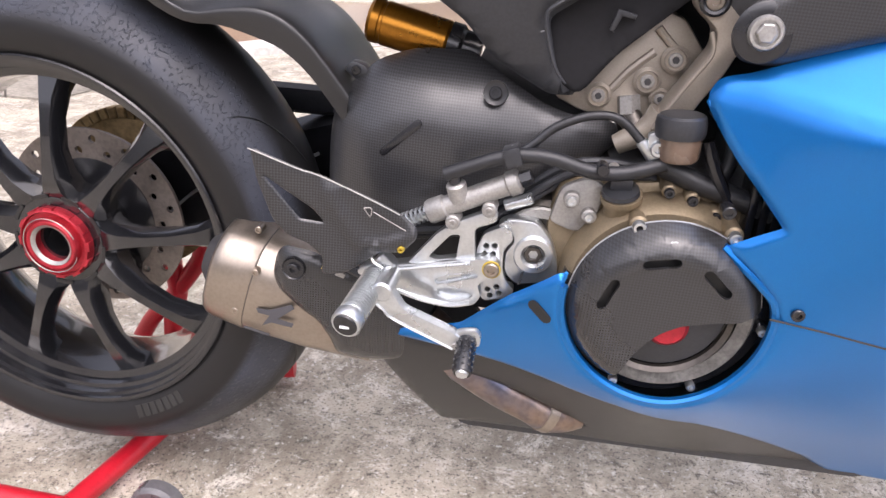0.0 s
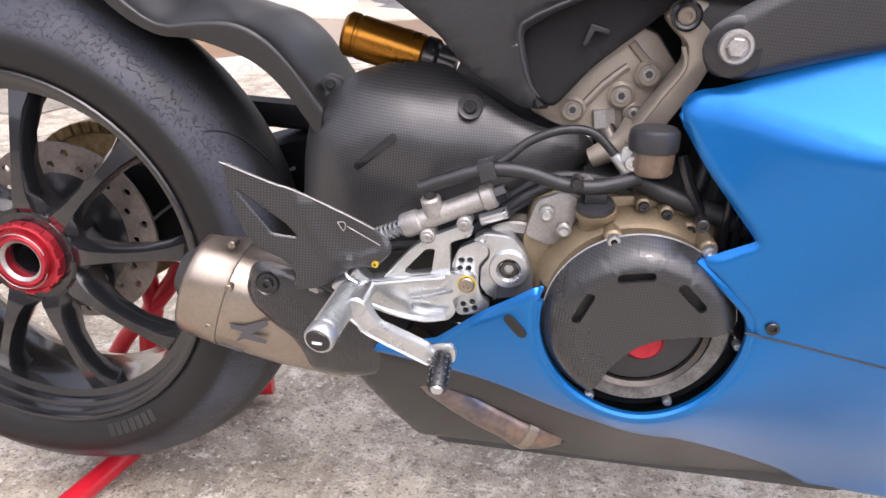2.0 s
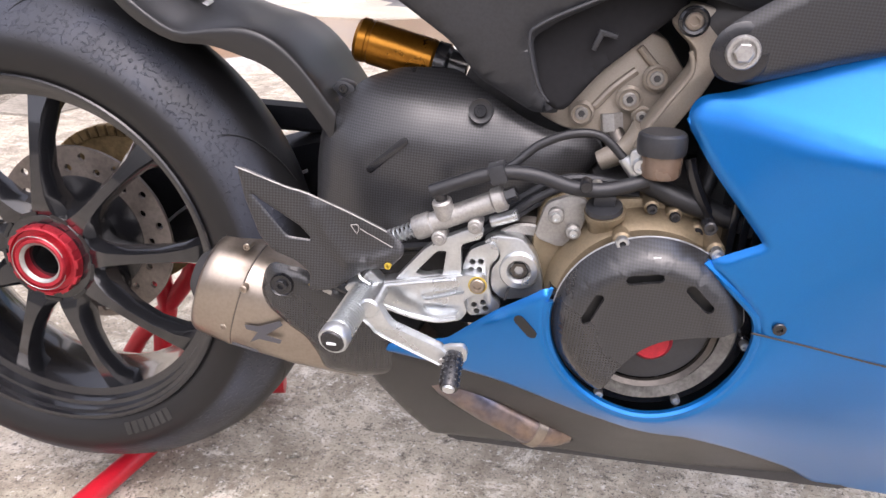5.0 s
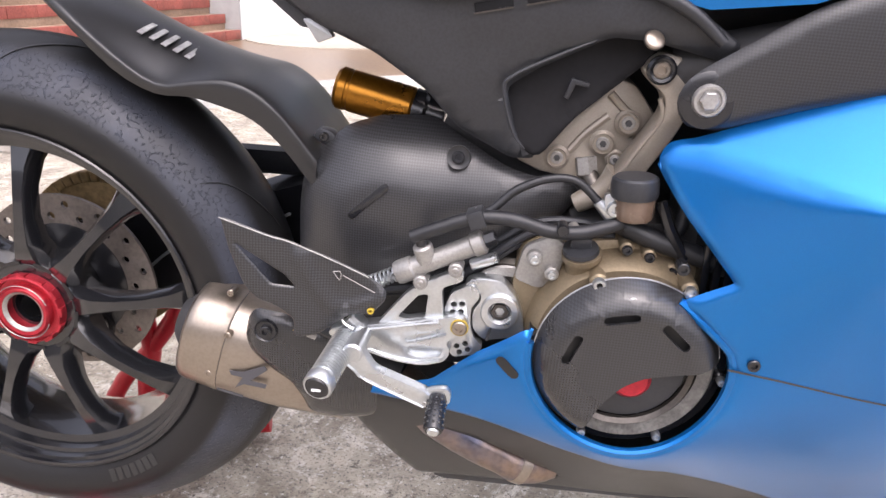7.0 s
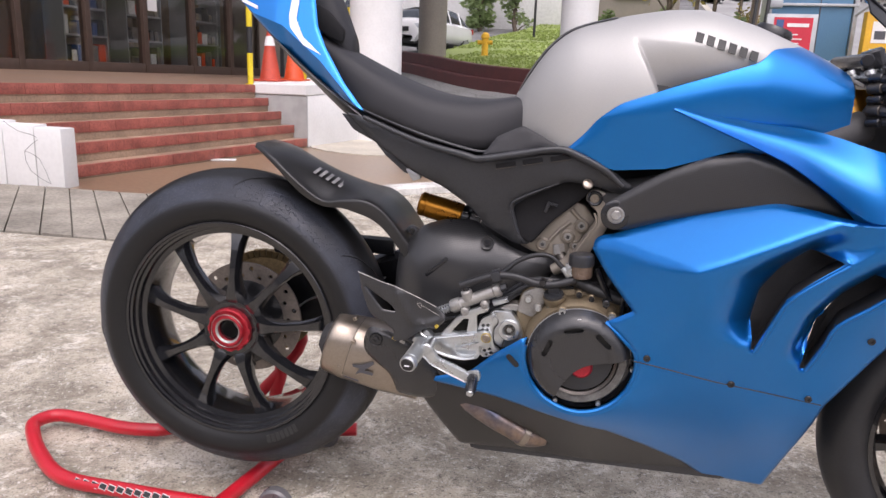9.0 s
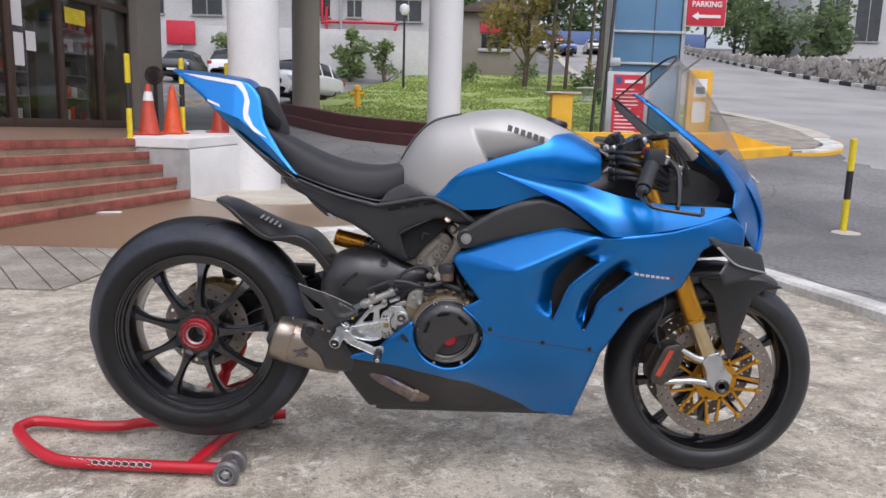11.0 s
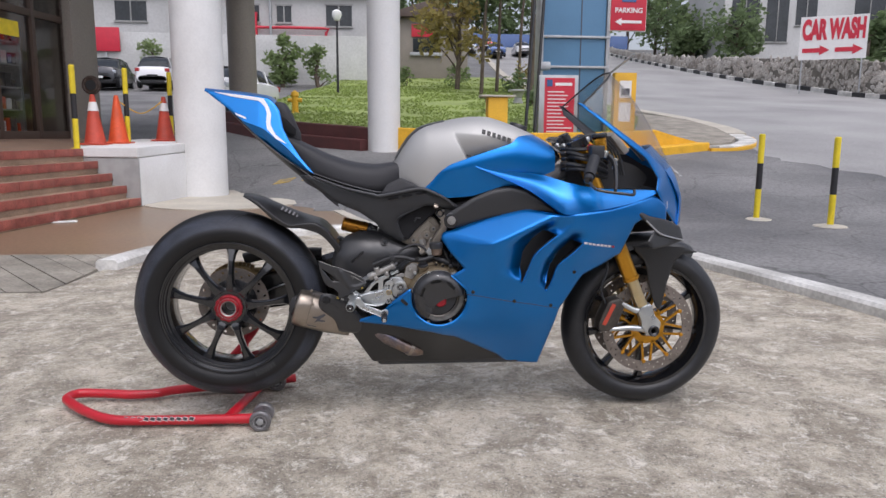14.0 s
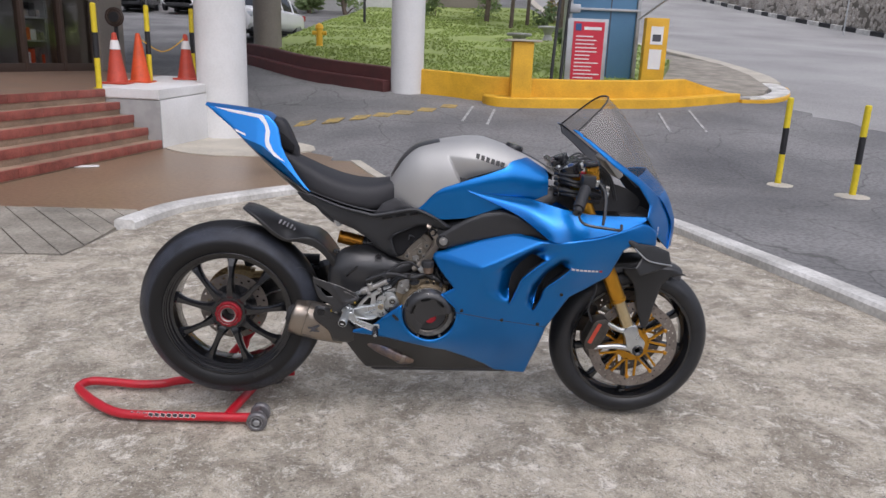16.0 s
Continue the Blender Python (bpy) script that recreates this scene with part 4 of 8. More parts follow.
tagged(link("road_mark", ribbon([(7.72, 12.72), (8.35, 12.82), (9.0, 13.35), (9.5, 14.2), (9.85, 15.0)], 0.14, -0.05, 0.062, True, 6, 0.003), YELP), "yellow line painted round the island nose", "road mark", kind="structure")


# unseen plain walls added behind and beside the viewer, to darken the bike's reflections
tagged(link("wall_unseen_south", box(-26, 16, -9.6, -9.3, -0.1, 3.2, 0.02), FACADE), "plain rendered wall, unseen, added to darken reflections", "wall", kind="structure")
tagged(link("wall_unseen_west", box(-9.6, -9.3, -9.3, 2.0, -0.1, 3.2, 0.02), FACADE), "plain rendered wall, unseen, added to darken reflections", "wall", kind="structure")


# ---- pylon, signs, boards ----
def text_mesh(body, size, m, bold=0.0):
    cu = bpy.data.curves.new("lettering", "FONT")
    cu.body, cu.size, cu.align_x, cu.align_y, cu.extrude, cu.offset = body, size, "CENTER", "CENTER", 0.004, bold
    ob = bpy.data.objects.new("tmp_text", cu)
    me = bpy.data.meshes.new_from_object(ob)
    bpy.data.objects.remove(ob)
    b = bmesh.new()
    b.from_mesh(me)
    bpy.data.meshes.remove(me)
    turned(b, m)
    return b


FACE = Matrix.Rotation(radians(90), 4, "X")
py_x0, py_x1, py_y = 4.15, 5.55, 13.6
pylon = empty("sign_pylon", (4.85, 13.7, 0.9), "tall blue panelled sign pylon with grey frame posts", "sign pylon")
part("panel", box(py_x0, py_x1, py_y, py_y + 0.5, 0.7, 7.5, 0.01), PYLON, pylon)
for x in (py_x0 - 0.09, py_x1 + 0.01):
    part("frame_post", box(x, x + 0.08, py_y - 0.05, py_y + 0.5, 0.6, 7.6, 0.01), GALV, pylon)
for z in (2.45, 3.1, 4.2):
    part("cross_bar", box(py_x0 - 0.1, py_x1 + 0.1, py_y - 0.06, py_y - 0.006, z, z + 0.05, 0.006), GALV, pylon)
part("seam", box(4.98, 5.0, py_y - 0.012, py_y - 0.001, 0.7, 7.5), GREY_D, pylon)
part("spot_arm", tube([(py_x0 - 0.05, py_y - 0.05, 2.4), (py_x0 - 0.1, py_y - 0.5, 2.5)], 0.02, 8, 2), GALV, pylon)
part("spot_lamp", box(py_x0 - 0.2, py_x0 + 0.02, py_y - 0.66, py_y - 0.46, 2.35, 2.52, 0.02), GALV, pylon)
part("spot_arm", tube([(py_x1 + 0.05, py_y - 0.05, 2.3), (py_x1 + 0.55, py_y - 0.4, 2.75)], 0.025, 8, 2), GALV, pylon)
for x in (3.55, 3.75):
    tagged(link("steel_pole", cyl((x, 12.5, 0.7), (x + 0.35, 13.2, 5.2), 0.035, 12), POSTB), "thin dark leaning steel pole by the pylon", "pole", group="thin poles")
board = empty("price_board", (4.3, 12.6, 0.9), "upright red notice board with pale lines of small print", "notice board")
part("frame", box(3.86, 4.70, 12.62, 12.70, 0.65, 2.22, 0.01), GALV, board)
part("sheet", box(3.98, 4.62, 12.605, 12.625, 0.78, 2.16), SIGNR, board)
part("mark", box(4.02, 4.14, 12.595, 12.606, 1.98, 2.12), CARB, board)
brng = random.Random(3)
for i in range(13):
    z = 1.86 - i * 0.075
    part("print_line", box(4.04, 4.04 + brng.uniform(0.3, 0.54), 12.598, 12.606, z, z + 0.022), SIGNW, board)
part("print_line", box(4.2, 4.56, 12.598, 12.606, 2.0, 2.06), SIGNW, board)
psign = empty("parking_sign", (5.75, 13.3, 3.2), "red parking sign with white writing and an arrow", "sign")
part("sheet", box(5.62, 6.42, 13.5, 13.53, 3.28, 4.5, 0.01), SIGNR, psign)
part("frame", box(5.60, 6.44, 13.532, 13.56, 3.26, 4.52, 0.008), SIGNW, psign)
part("blue_square", box(5.86, 6.18, 13.486, 13.5, 3.88, 4.2), CARB, psign)
part("letter", text_mesh("P", 0.3, Matrix.Translation((6.02, 13.48, 4.04)) @ FACE, 0.01), SIGNW, psign)
part("word", text_mesh("PARKING", 0.15, Matrix.Translation((6.02, 13.49, 3.70)) @ FACE, 0.004), SIGNW, psign)
part("arrow", plate([(5.72, 3.46), (5.86, 3.54), (5.86, 3.49), (6.32, 3.49), (6.32, 3.43), (5.86, 3.43), (5.86, 3.38)], 13.488, 13.499, bevel=0), SIGNW, psign)
part("bracket", tube([(5.56, 13.6, 3.5), (5.7, 13.55, 3.5)], 0.025, 8, 2), GALV, psign)
for x, y, z, lab in ((5.77, 12.75, 0.55, "yellow board post with two pinned papers"),):
    nb = empty("notice_post", (x, y, z), lab, "notice board")
    part("post", box(x - 0.24, x + 0.24, y, y + 0.2, z, z + 1.75, 0.015), YELP, nb)
    for zz, hh in ((1.22, 0.36), (0.72, 0.4)):
        part("paper", box(x - 0.13, x + 0.13, y - 0.008, y - 0.001, z + zz, z + zz + hh), SIGNW, nb)
    part("paper_print", box(x - 0.09, x + 0.09, y - 0.011, y - 0.0085, z + 1.28, z + 1.42), GREY_D, nb)
stand_y = empty("island_pillar", (2.9, 11.4, 0.5), "short square yellow concrete pillar on the island", "pillar")
part("body", box(2.58, 2.96, 11.25, 11.6, 0.3, 1.68, 0.02), YELP, stand_y)
part("cap", box(2.44, 3.10, 11.2, 11.65, 1.685, 1.72, 0.01), CREAM, stand_y)

banner = empty("car_wash_banner", (31.5, 41.0, 6.0), "white banner with red capitals and arrows above the stone wall", "banner")
BW = Matrix.Translation((28.35, 40.6, 7.0)) @ Matrix.Rotation(radians(-32), 4, "Z") @ FACE
part("cloth", turned(box(-1.85, 1.85, -1.30, 1.30, -0.02, 0.0), BW), SIGNW, banner)
part("lettering", text_mesh("CAR WASH", 0.9, BW @ Matrix.Translation((0, 0.45, 0.02)) @ Matrix.Diagonal((0.74, 1.75, 1, 1)), 0.055), SIGNR, banner)
for x in (-0.90, 0.90):
    part("arrow", turned(turned(plate([(-0.75, 0.13), (0.2, 0.13), (0.2, 0.3), (0.75, 0), (0.2, -0.3), (0.2, -0.13), (-0.75, -0.13)], 0, 0.02, bevel=0), Matrix.Rotation(radians(-90), 4, "X")), BW @ Matrix.Translation((x, -0.74, 0.03))), SIGNR, banner)
for x in (-1.64, 1.64):
    part("pole", turned(box(x - 0.04, x + 0.04, -3.6, 1.3, -0.1, -0.02), BW), GALV, banner)

lampp = empty("street_lamp", (-1.35, 30.5, 2.4), "dark garden lamp post with a pale globe", "street lamp")
part("post", cyl((-1.35, 30.5, 2.3), (-1.35, 30.5, 5.9), 0.06, 12, 0.045), POSTB, lampp)
part("globe", lathe([(0, 0), (0.12, 0.05), (0.22, 0.25), (0.2, 0.42), (0.08, 0.5), (0, 0.52)], (-1.35, 30.5, 5.85), (0, 0, 1), 16), WHITEP, lampp)
for x, y in ((3.9, 19.5), (6.3, 20.5), (5.6, 24.0)):
    st = empty("garden_stool", (x, y, ground_z(x, y) + 0.3), "grey concrete garden stool on the lawn", "stool", group="stools on the lawn")
    z = ground_z(x, y) + 0.3
    part("stem", lathe([(0, 0), (0.2, 0), (0.13, 0.2), (0.22, 0.42), (0, 0.42)], (x, y, z), (0, 0, 1), 14), FARWALL, st)
    part("top", lathe([(0, 0.42), (0.36, 0.42), (0.38, 0.46), (0.36, 0.5), (0, 0.5)], (x, y, z), (0, 0, 1), 16), FARWALL, st)
hyd = empty("fire_hydrant", (-1.9, 18.6, 1.4), "small yellow fire hydrant on the lawn", "hydrant")
part("barrel", lathe([(0, 0), (0.14, 0), (0.14, 0.05), (0.09, 0.07), (0.09, 0.5), (0.12, 0.52), (0.10, 0.62), (0, 0.68)], (-1.9, 18.6, 1.5), (0, 0, 1), 14), YELP, hyd)
part("outlet", cyl((-2.1, 18.6, 1.9), (-1.7, 18.6, 1.9), 0.06, 10), YELP, hyd)

# ---- buildings uphill ----
def facade(name, x0, x1, y, z0, z1, rows, label, material=FACADE, ledges=(), depth=8.0):
    ob = empty(name, ((x0 + x1) / 2, y, z0), label, "building")
    part("wall", box(x0, x1, y, y + depth, z0 - 2, z1), material, ob)
    part("roof", box(x0 - 0.3, x1 + 0.3, y - 0.3, y + depth + 0.3, z1, z1 + 0.4), material, ob)
    for z in ledges:
        part("ledge", box(x0, x1, y - 0.45, y - 0.002, z, z + 0.3, 0.02), material, ob)
    for a, b, c, d in rows:
        w = part("window", box(a, b, y - 0.03, y - 0.003, c, d), WINDOW, ob)
        part("frame", join(join(box(a - 0.08, b + 0.08, y - 0.1, y - 0.031, d, d + 0.1), box(a - 0.08, b + 0.08, y - 0.14, y - 0.031, c - 0.12, c)), box((a + b) / 2 - 0.04, (a + b) / 2 + 0.04, y - 0.08, y - 0.031, c, d)), FARWALL, w)
    return ob


facade("apartment_block", -40, 1.5, 50, 4, 20, [(-28, -26, 8.5, 9.8), (-22, -19.5, 8.5, 9.8), (-17.5, -15.4, 8.5, 9.8), (-13.4, -12.0, 8.3, 9.7), (-9.0, -7.8, 8.6, 9.7), (-6.6, -5.6, 8.6, 9.7), (-3.2, -1.4, 8.4, 9.8), (-20, -18, 13, 14.4), (-8, -6, 13, 14.4)],
       "long white rendered apartment block with small dark windows", ledges=(10.4, 14.8))
tagged(link("wall_boundary", box(-34, 0.5, 43.5, 43.8, 3.2, 6.9, 0.02), BOUND), "pale boundary wall of the car park", "wall", kind="structure")
rb = empty("hoarding_sign", (-16.1, 43.2, 7.6), "red square sign on a thin post above the boundary wall", "sign")
part("sheet", box(-16.8, -15.05, 43.3, 43.4, 5.75, 7.15, 0.02), SIGNR, rb)
part("post", box(-16.0, -15.85, 43.4, 43.49, 3.5, 7.0), GALV, rb)
pipes = empty("red_pipes", (-4.5, 49.8, 8), "red fire pipes bent across the white facade", "pipes")
for z, a, b in ((8.2, -8.3, -3.4), (7.6, -8.0, -2.8)):
    part("pipe", tube([(a, 49.7, z + 1.6), (a, 49.7, z + 0.1), (a + 0.4, 49.7, z), (b, 49.7, z), (b + 0.2, 49.7, z - 0.3), (b + 0.2, 49.7, z - 1.8)], 0.10, 8, 2), SIGNR, pipes)
part("riser", tube([(-7.0, 49.65, 5), (-7.0, 49.65, 12)], 0.1, 8, 0), GALV, pipes)
for x in (-10.6, -5.0):
    ac = empty("wall_condenser", (x, 49.3, 11.3), "white air-conditioner unit fixed to the facade", "air conditioner", group="air conditioners")
    part("case", box(x - 0.6, x + 0.6, 49.1, 49.69, 11.2, 12.1, 0.05), WHITEP, ac)
    part("grille", lathe([(0.1, 0), (0.36, 0), (0.36, 0.03), (0.1, 0.03)], (x, 49.1, 11.65), (0, -1, 0), 16, closed=True), FARWALL, ac)
kiosk = empty("kiosk", (3.6, 46, 4.4), "brown roadside kiosk with a red signboard and blue corner post", "kiosk")
part("wall", box(1.0, 6.3, 45.5, 49, 4.2, 8.4, 0.03), TAUPE, kiosk)
part("signboard", box(2.6, 4.4, 45.40, 45.49, 7.2, 8.0, 0.01), SIGNR, kiosk)
part("counter", box(2.5, 4.6, 45.3, 45.49, 6.0, 6.2, 0.01), GALV, kiosk)
part("hatch", box(2.7, 4.4, 45.44, 45.492, 6.25, 7.1), CARGLASS, kiosk)
part("roof", plate([(0.6, 8.4), (3.6, 9.4), (6.7, 8.4)], 45.0, 49.4, bevel=0.02), DOORW, kiosk)
part("corner_post", box(0.7, 1.15, 45.3, 45.6, 4.2, 8.4, 0.01), CARB, kiosk)
facade("far_office", 31.6, 62, 62, 8, 26, [(32.3, 34.9, 9.5, 19.8), (35.6, 37.7, 9.5, 19.8), (38.4, 40.4, 11.0, 19.8), (44, 47, 11.5, 19), (50, 54, 11.5, 19), (56, 59, 11.5, 19)], "far white office block with tall dark windows behind the trees", ledges=(20.5,))
facade("far_house", -2, 30, 150, 13, 22, [(2, 6, 16, 19), (9, 13, 16, 19), (17, 21, 16, 19)], "far pale building over the top of the road")
tagged(link("wall_hoarding", box(4, 40, 112, 112.4, 11, 16.5, 0.02), CARB), "faded blue hoarding across the far end of the road", "hoarding", kind="structure")


# ---- cars ----
def car(x, y, z, yaw, material, label, tall=0.0):
    ob = empty("parked_car", (0, 0, 0), label, "car", group="parked cars")
    h = 1.45 + tall
    rows = []
    prof = [(-2.15, 0.45, 0.62, 0.70), (-2.05, 0.92, 0.62, 0.84), (-1.2, 1.0, 0.0, 0.88), (0.3, 1.0, 0, 0.9), (1.7, 0.98, 0, 0.88), (2.1, 0.9, 0, 0.8), (2.2, 0.5, 0, 0.7)]
    curves = []
    for px, top, _, w in prof:
        t = top + tall * 0.4
        curves.append([(px, -w * 0.8, 0.28), (px, -w, 0.42), (px, -w, t - 0.22), (px, -w * 0.86, t), (px, 0, t + 0.03), (px, w * 0.86, t), (px, w, t - 0.22), (px, w, 0.42), (px, w * 0.8, 0.28)])
    part("body", loft(curves, 0.0, 3, 2), material, ob)
    part("underside", box(-2.0, 2.05, -0.8, 0.8, 0.22, 0.4, 0.05), POSTB, ob)
    cab = []
    b = 0.93 + tall * 0.4
    for px, t, w in ((-1.35, b, 0.80), (-0.55, h - 0.06, 0.66), (0.4, h, 0.64), (1.35, h - 0.1, 0.66), (1.95, b, 0.78)):
        cab.append([(px, -0.82, b - 0.05), (px, -w, max(t - 0.08, b - 0.03)), (px, -w * 0.8, t), (px, 0, t + 0.015), (px, w * 0.8, t), (px, w, max(t - 0.08, b - 0.03)), (px, 0.82, b - 0.05)])
    part("glasshouse", loft(cab, 0.0, 3, 2), CARGLASS, ob)
    part("roof_skin", loft([[(q, -0.56, h - 0.035), (q, 0, h + 0.03), (q, 0.56, h - 0.035)] for q in (-0.5, 0.4, 1.25)], 0.02, 3, 3), material, ob)
    for px in (-0.55, 0.35, 1.2):
        for s in (-1, 1):
            part("pillar", tube([(px - 0.05, s * 0.80, b), (px, s * 0.62, h - 0.05)], 0.035, 6, 0), material, ob)
    for px in (-1.35, 1.35):
        for s in (-1, 1):
            wh = part("wheel", cyl((px, s * 0.70, 0.32), (px, s * 0.90, 0.32), 0.31, 20, bevel=0.03), RUBBER, ob)
            part("rim", lathe([(0, 0), (0.08, 0.0), (0.19, -0.01), (0.2, 0.01), (0, 0.012)], (px, s * 0.905, 0.32), (0, s, 0), 16), GALV, wh)
    for s in (-1, 1):
        part("headlamp", box(-2.13, -1.95, s * 0.72 - 0.15, s * 0.72 + 0.13, 0.66 + tall * 0.3, 0.82 + tall * 0.3, 0.04), LENS, ob)
        part("tail_lamp", box(2.02, 2.17, s * 0.72 - 0.12, s * 0.72 + 0.12, 0.74 + tall * 0.3, 0.92 + tall * 0.3, 0.03), CARR, ob)
    part("plate", box(-2.185, -2.15, -0.26, 0.26, 0.45, 0.56), SIGNW, ob)
    part("plate", box(2.17, 2.215, -0.26, 0.26, 0.55, 0.66), POSTB, ob)
    part("grille", box(-2.185, -2.10, -0.5, 0.5, 0.58, 0.72, 0.01), POSTB, ob)
    ob.location, ob.rotation_euler = (x, y, z), (0, 0, radians(yaw))
    return ob


car(-4.55, 23.3, ground_z(-4.55, 23.3), 75, CARW, "white saloon car parked by the lawn")
car(-13.9, 38, ground_z(-12, 38), 95, CARD, "dark grey car parked before the boundary wall", 0.15)
car(-11.2, 38, ground_z(-11, 38), -85, CARW, "white sport utility car parked before the boundary wall", 0.2)
for x, y, m, lab in ((13.0, 76, CARB, "blue car far up the road"), (16.6, 80, CARW, "white car far up the road"), (14.2, 92, CARR, "red car far up the road"), (10.6, 82, CARW, "white van-like car far up the road")):
    car(x, y, ground_z(x, y), 88, m, lab, 0.1)


# ---- trees and shrubs ----
def leaves(bm, centre, radius, count, size, rng, flat=0.8):
    for _ in range(count):
        d = Vector((rng.gauss(0, 1), rng.gauss(0, 1), rng.gauss(0, 1) * flat)).normalized() * radius * rng.random() ** 0.4
        p = Vector(centre) + d
        u = Vector((rng.gauss(0, 1), rng.gauss(0, 1), rng.gauss(0, 0.6))).normalized()
        v = u.cross(Vector((rng.gauss(0, 1), rng.gauss(0, 1), rng.gauss(0, 1)))).normalized()
        s = size * rng.uniform(0.6, 1.3)
        q = [bm.verts.new(p + w) for w in (-u * s, v * s * 0.45, u * s, -v * s * 0.45)]
        bm.faces.new(q)


def tree(x, y, h, r, label, leaf=LEAF, count=900, size=0.22, seed=0, trunk=0.14, name="tree", low=0.35):
    rng = random.Random(seed)
    z = ground_z(x, y) + (0.25 if inside(x, y, lawn_poly) else 0)
    ob = empty(name, (x, y, z), label, name.replace("_", " "))
    top = Vector((x + rng.gauss(0, 0.2), y, z + h * 0.8))
    bm = tube([(x, y, z - 0.1), (x + rng.gauss(0, 0.1), y, z + h * 0.4), top], [trunk, trunk * 0.75, trunk * 0.3], 8, 4)
    crown = bmesh.new()
    for k in range(9):
        a, e = rng.uniform(0, 6.28), rng.uniform(low, 1.0)
        c = Vector((x + math.cos(a) * r * rng.uniform(0.2, 0.75), y + math.sin(a) * r * rng.uniform(0.2, 0.75), z + h * e))
        s = Vector((x, y, z + h * (e - 0.22)))
        bm = tube([s, (s + c) / 2 + Vector((0, 0, 0.1)), c], [trunk * 0.4, trunk * 0.25, trunk * 0.08], 5, 2, bm=bm)
        leaves(crown, c, r * rng.uniform(0.35, 0.55), count // 9, size, rng)
    part("trunk", bm, BARK, ob)
    part("crown", crown, leaf, ob)
    return ob


def palm(x, y, h, label, seed=0, leaf=LEAF):
    rng = random.Random(seed)
    z = ground_z(x, y) + 0.2
    ob = empty("palm_tree", (x, y, z), label, "palm tree", group="slim palms on the lawn")
    part("trunk", tube([(x, y, z - 0.2), (x + 0.1, y, z + h * 0.5), (x + rng.gauss(0, 0.2), y, z + h)], [0.10, 0.075, 0.06], 8, 5), BARK, ob)
    bm = bmesh.new()
    for k in range(11):
        a = rng.uniform(0, 6.28)
        d = Vector((math.cos(a), math.sin(a), 0))
        pts = spline([Vector((x, y, z + h)), Vector((x, y, z + h + 0.5)) + d * 0.7, Vector((x, y, z + h + 0.2)) + d * 1.5, Vector((x, y, z + h - 0.7)) + d * 2.0], 6)
        for p, q in zip(pts, pts[1:]):
            s = d.cross(Vector((0, 0, 1)))
            for sg in (-1, 1):
                for t in (0, 0.5):
                    b0 = p.lerp(q, t)
                    tip = b0 + s * sg * 0.55 + d * 0.25 - Vector((0, 0, 0.25 + 0.2 * rng.random()))
                    v = [bm.verts.new(w) for w in (b0, b0 + d * 0.07, tip)]
                    bm.faces.new(v)
    part("fronds", bm, leaf, ob)
    return ob


for i, (x, y, h) in enumerate(((5.2, 31, 5.5), (6.4, 34, 6.5), (7.4, 31, 6.0), (8.3, 38, 7.5), (6.9, 28, 5.2))):
    palm(x, y, h, "slim palm with drooping fronds on the lawn", 20 + i, (LEAF, LEAF_Y)[i % 2])
tree(4.6, 36, 6.5, 2.2, "yellowing shrub tree by the kiosk", LEAF_Y, 1000, 0.22, 3, name="tree")
tree(-5.2, 41.5, 2.7, 1.15, "round green bush by the boundary wall", LEAF, 900, 0.2, 5, name="bush", low=0.2)
tree(-3.1, 41.5, 2.2, 1.0, "small green bush by the boundary wall", LEAF, 400, 0.17, 6, name="bush", low=0.2)
tree(-12.8, 42.3, 2.6, 1.1, "small potted-looking bush by the boundary wall", LEAF, 400, 0.17, 7, name="bush", low=0.2)
for i, (x, y, h, r) in enumerate(((33, 46, 2.6, 1.8), (32, 60, 5, 3.4), (33, 68, 6, 3.8), (31.5, 78, 6.5, 4.2), (36, 86, 9, 5.5), (34, 74, 8, 4), (33.5, 36, 3.0, 2.2), (33.6, 50, 2.6, 2.0), (30.5, 96, 8, 5), (32.6, 43.5, 4.6, 2.4), (35.5, 45.5, 5.2, 2.8), (30.6, 66, 4.0, 2.6), (38.5, 50, 4.5, 2.6))):
    tree(x, y, h, r, "leafy green roadside tree behind the stone wall", (LEAF, LEAF_D)[i % 2], 1100, 0.34, 40 + i, 0.2, low=0.15)
for i, (x, y, h, r) in enumerate(((14, 116, 16, 7), (22, 118, 15, 7), (29, 116, 17, 8), (6, 120, 16, 8), (18, 130, 22, 9), (32, 128, 22, 10), (42, 118, 20, 9), (55, 110, 20, 10), (2, 100, 12, 6))):
    tree(x, y, h, r, "tall dark green tree at the far end of the road", (LEAF_D, LEAF)[i % 3 == 0], 1500, 0.62, 60 + i, 0.3, low=0.25)
for i, (x, y, h, r) in enumerate(((2.0, 40, 0.9, 0.7), (7.2, 33, 1.0, 0.7), (8.6, 36, 1.2, 0.9), (5.0, 40, 1.1, 0.9), (6.0, 22.5, 0.7, 0.5), (8.9, 29, 1.1, 0.8))):
    tree(x, y, h, r, "low shrub planted on the lawn", (LEAF, LEAF_D, LEAF_Y)[i % 3], 260, 0.13, 80 + i, 0.03, name="shrub", low=0.2)


# ---- the motorcycle: x forward from the rear axle, right side at negative y ----
bike = empty("motorcycle", (0.72, 0, 0), "blue and silver sport motorcycle with carbon parts on a stand", "motorcycle")


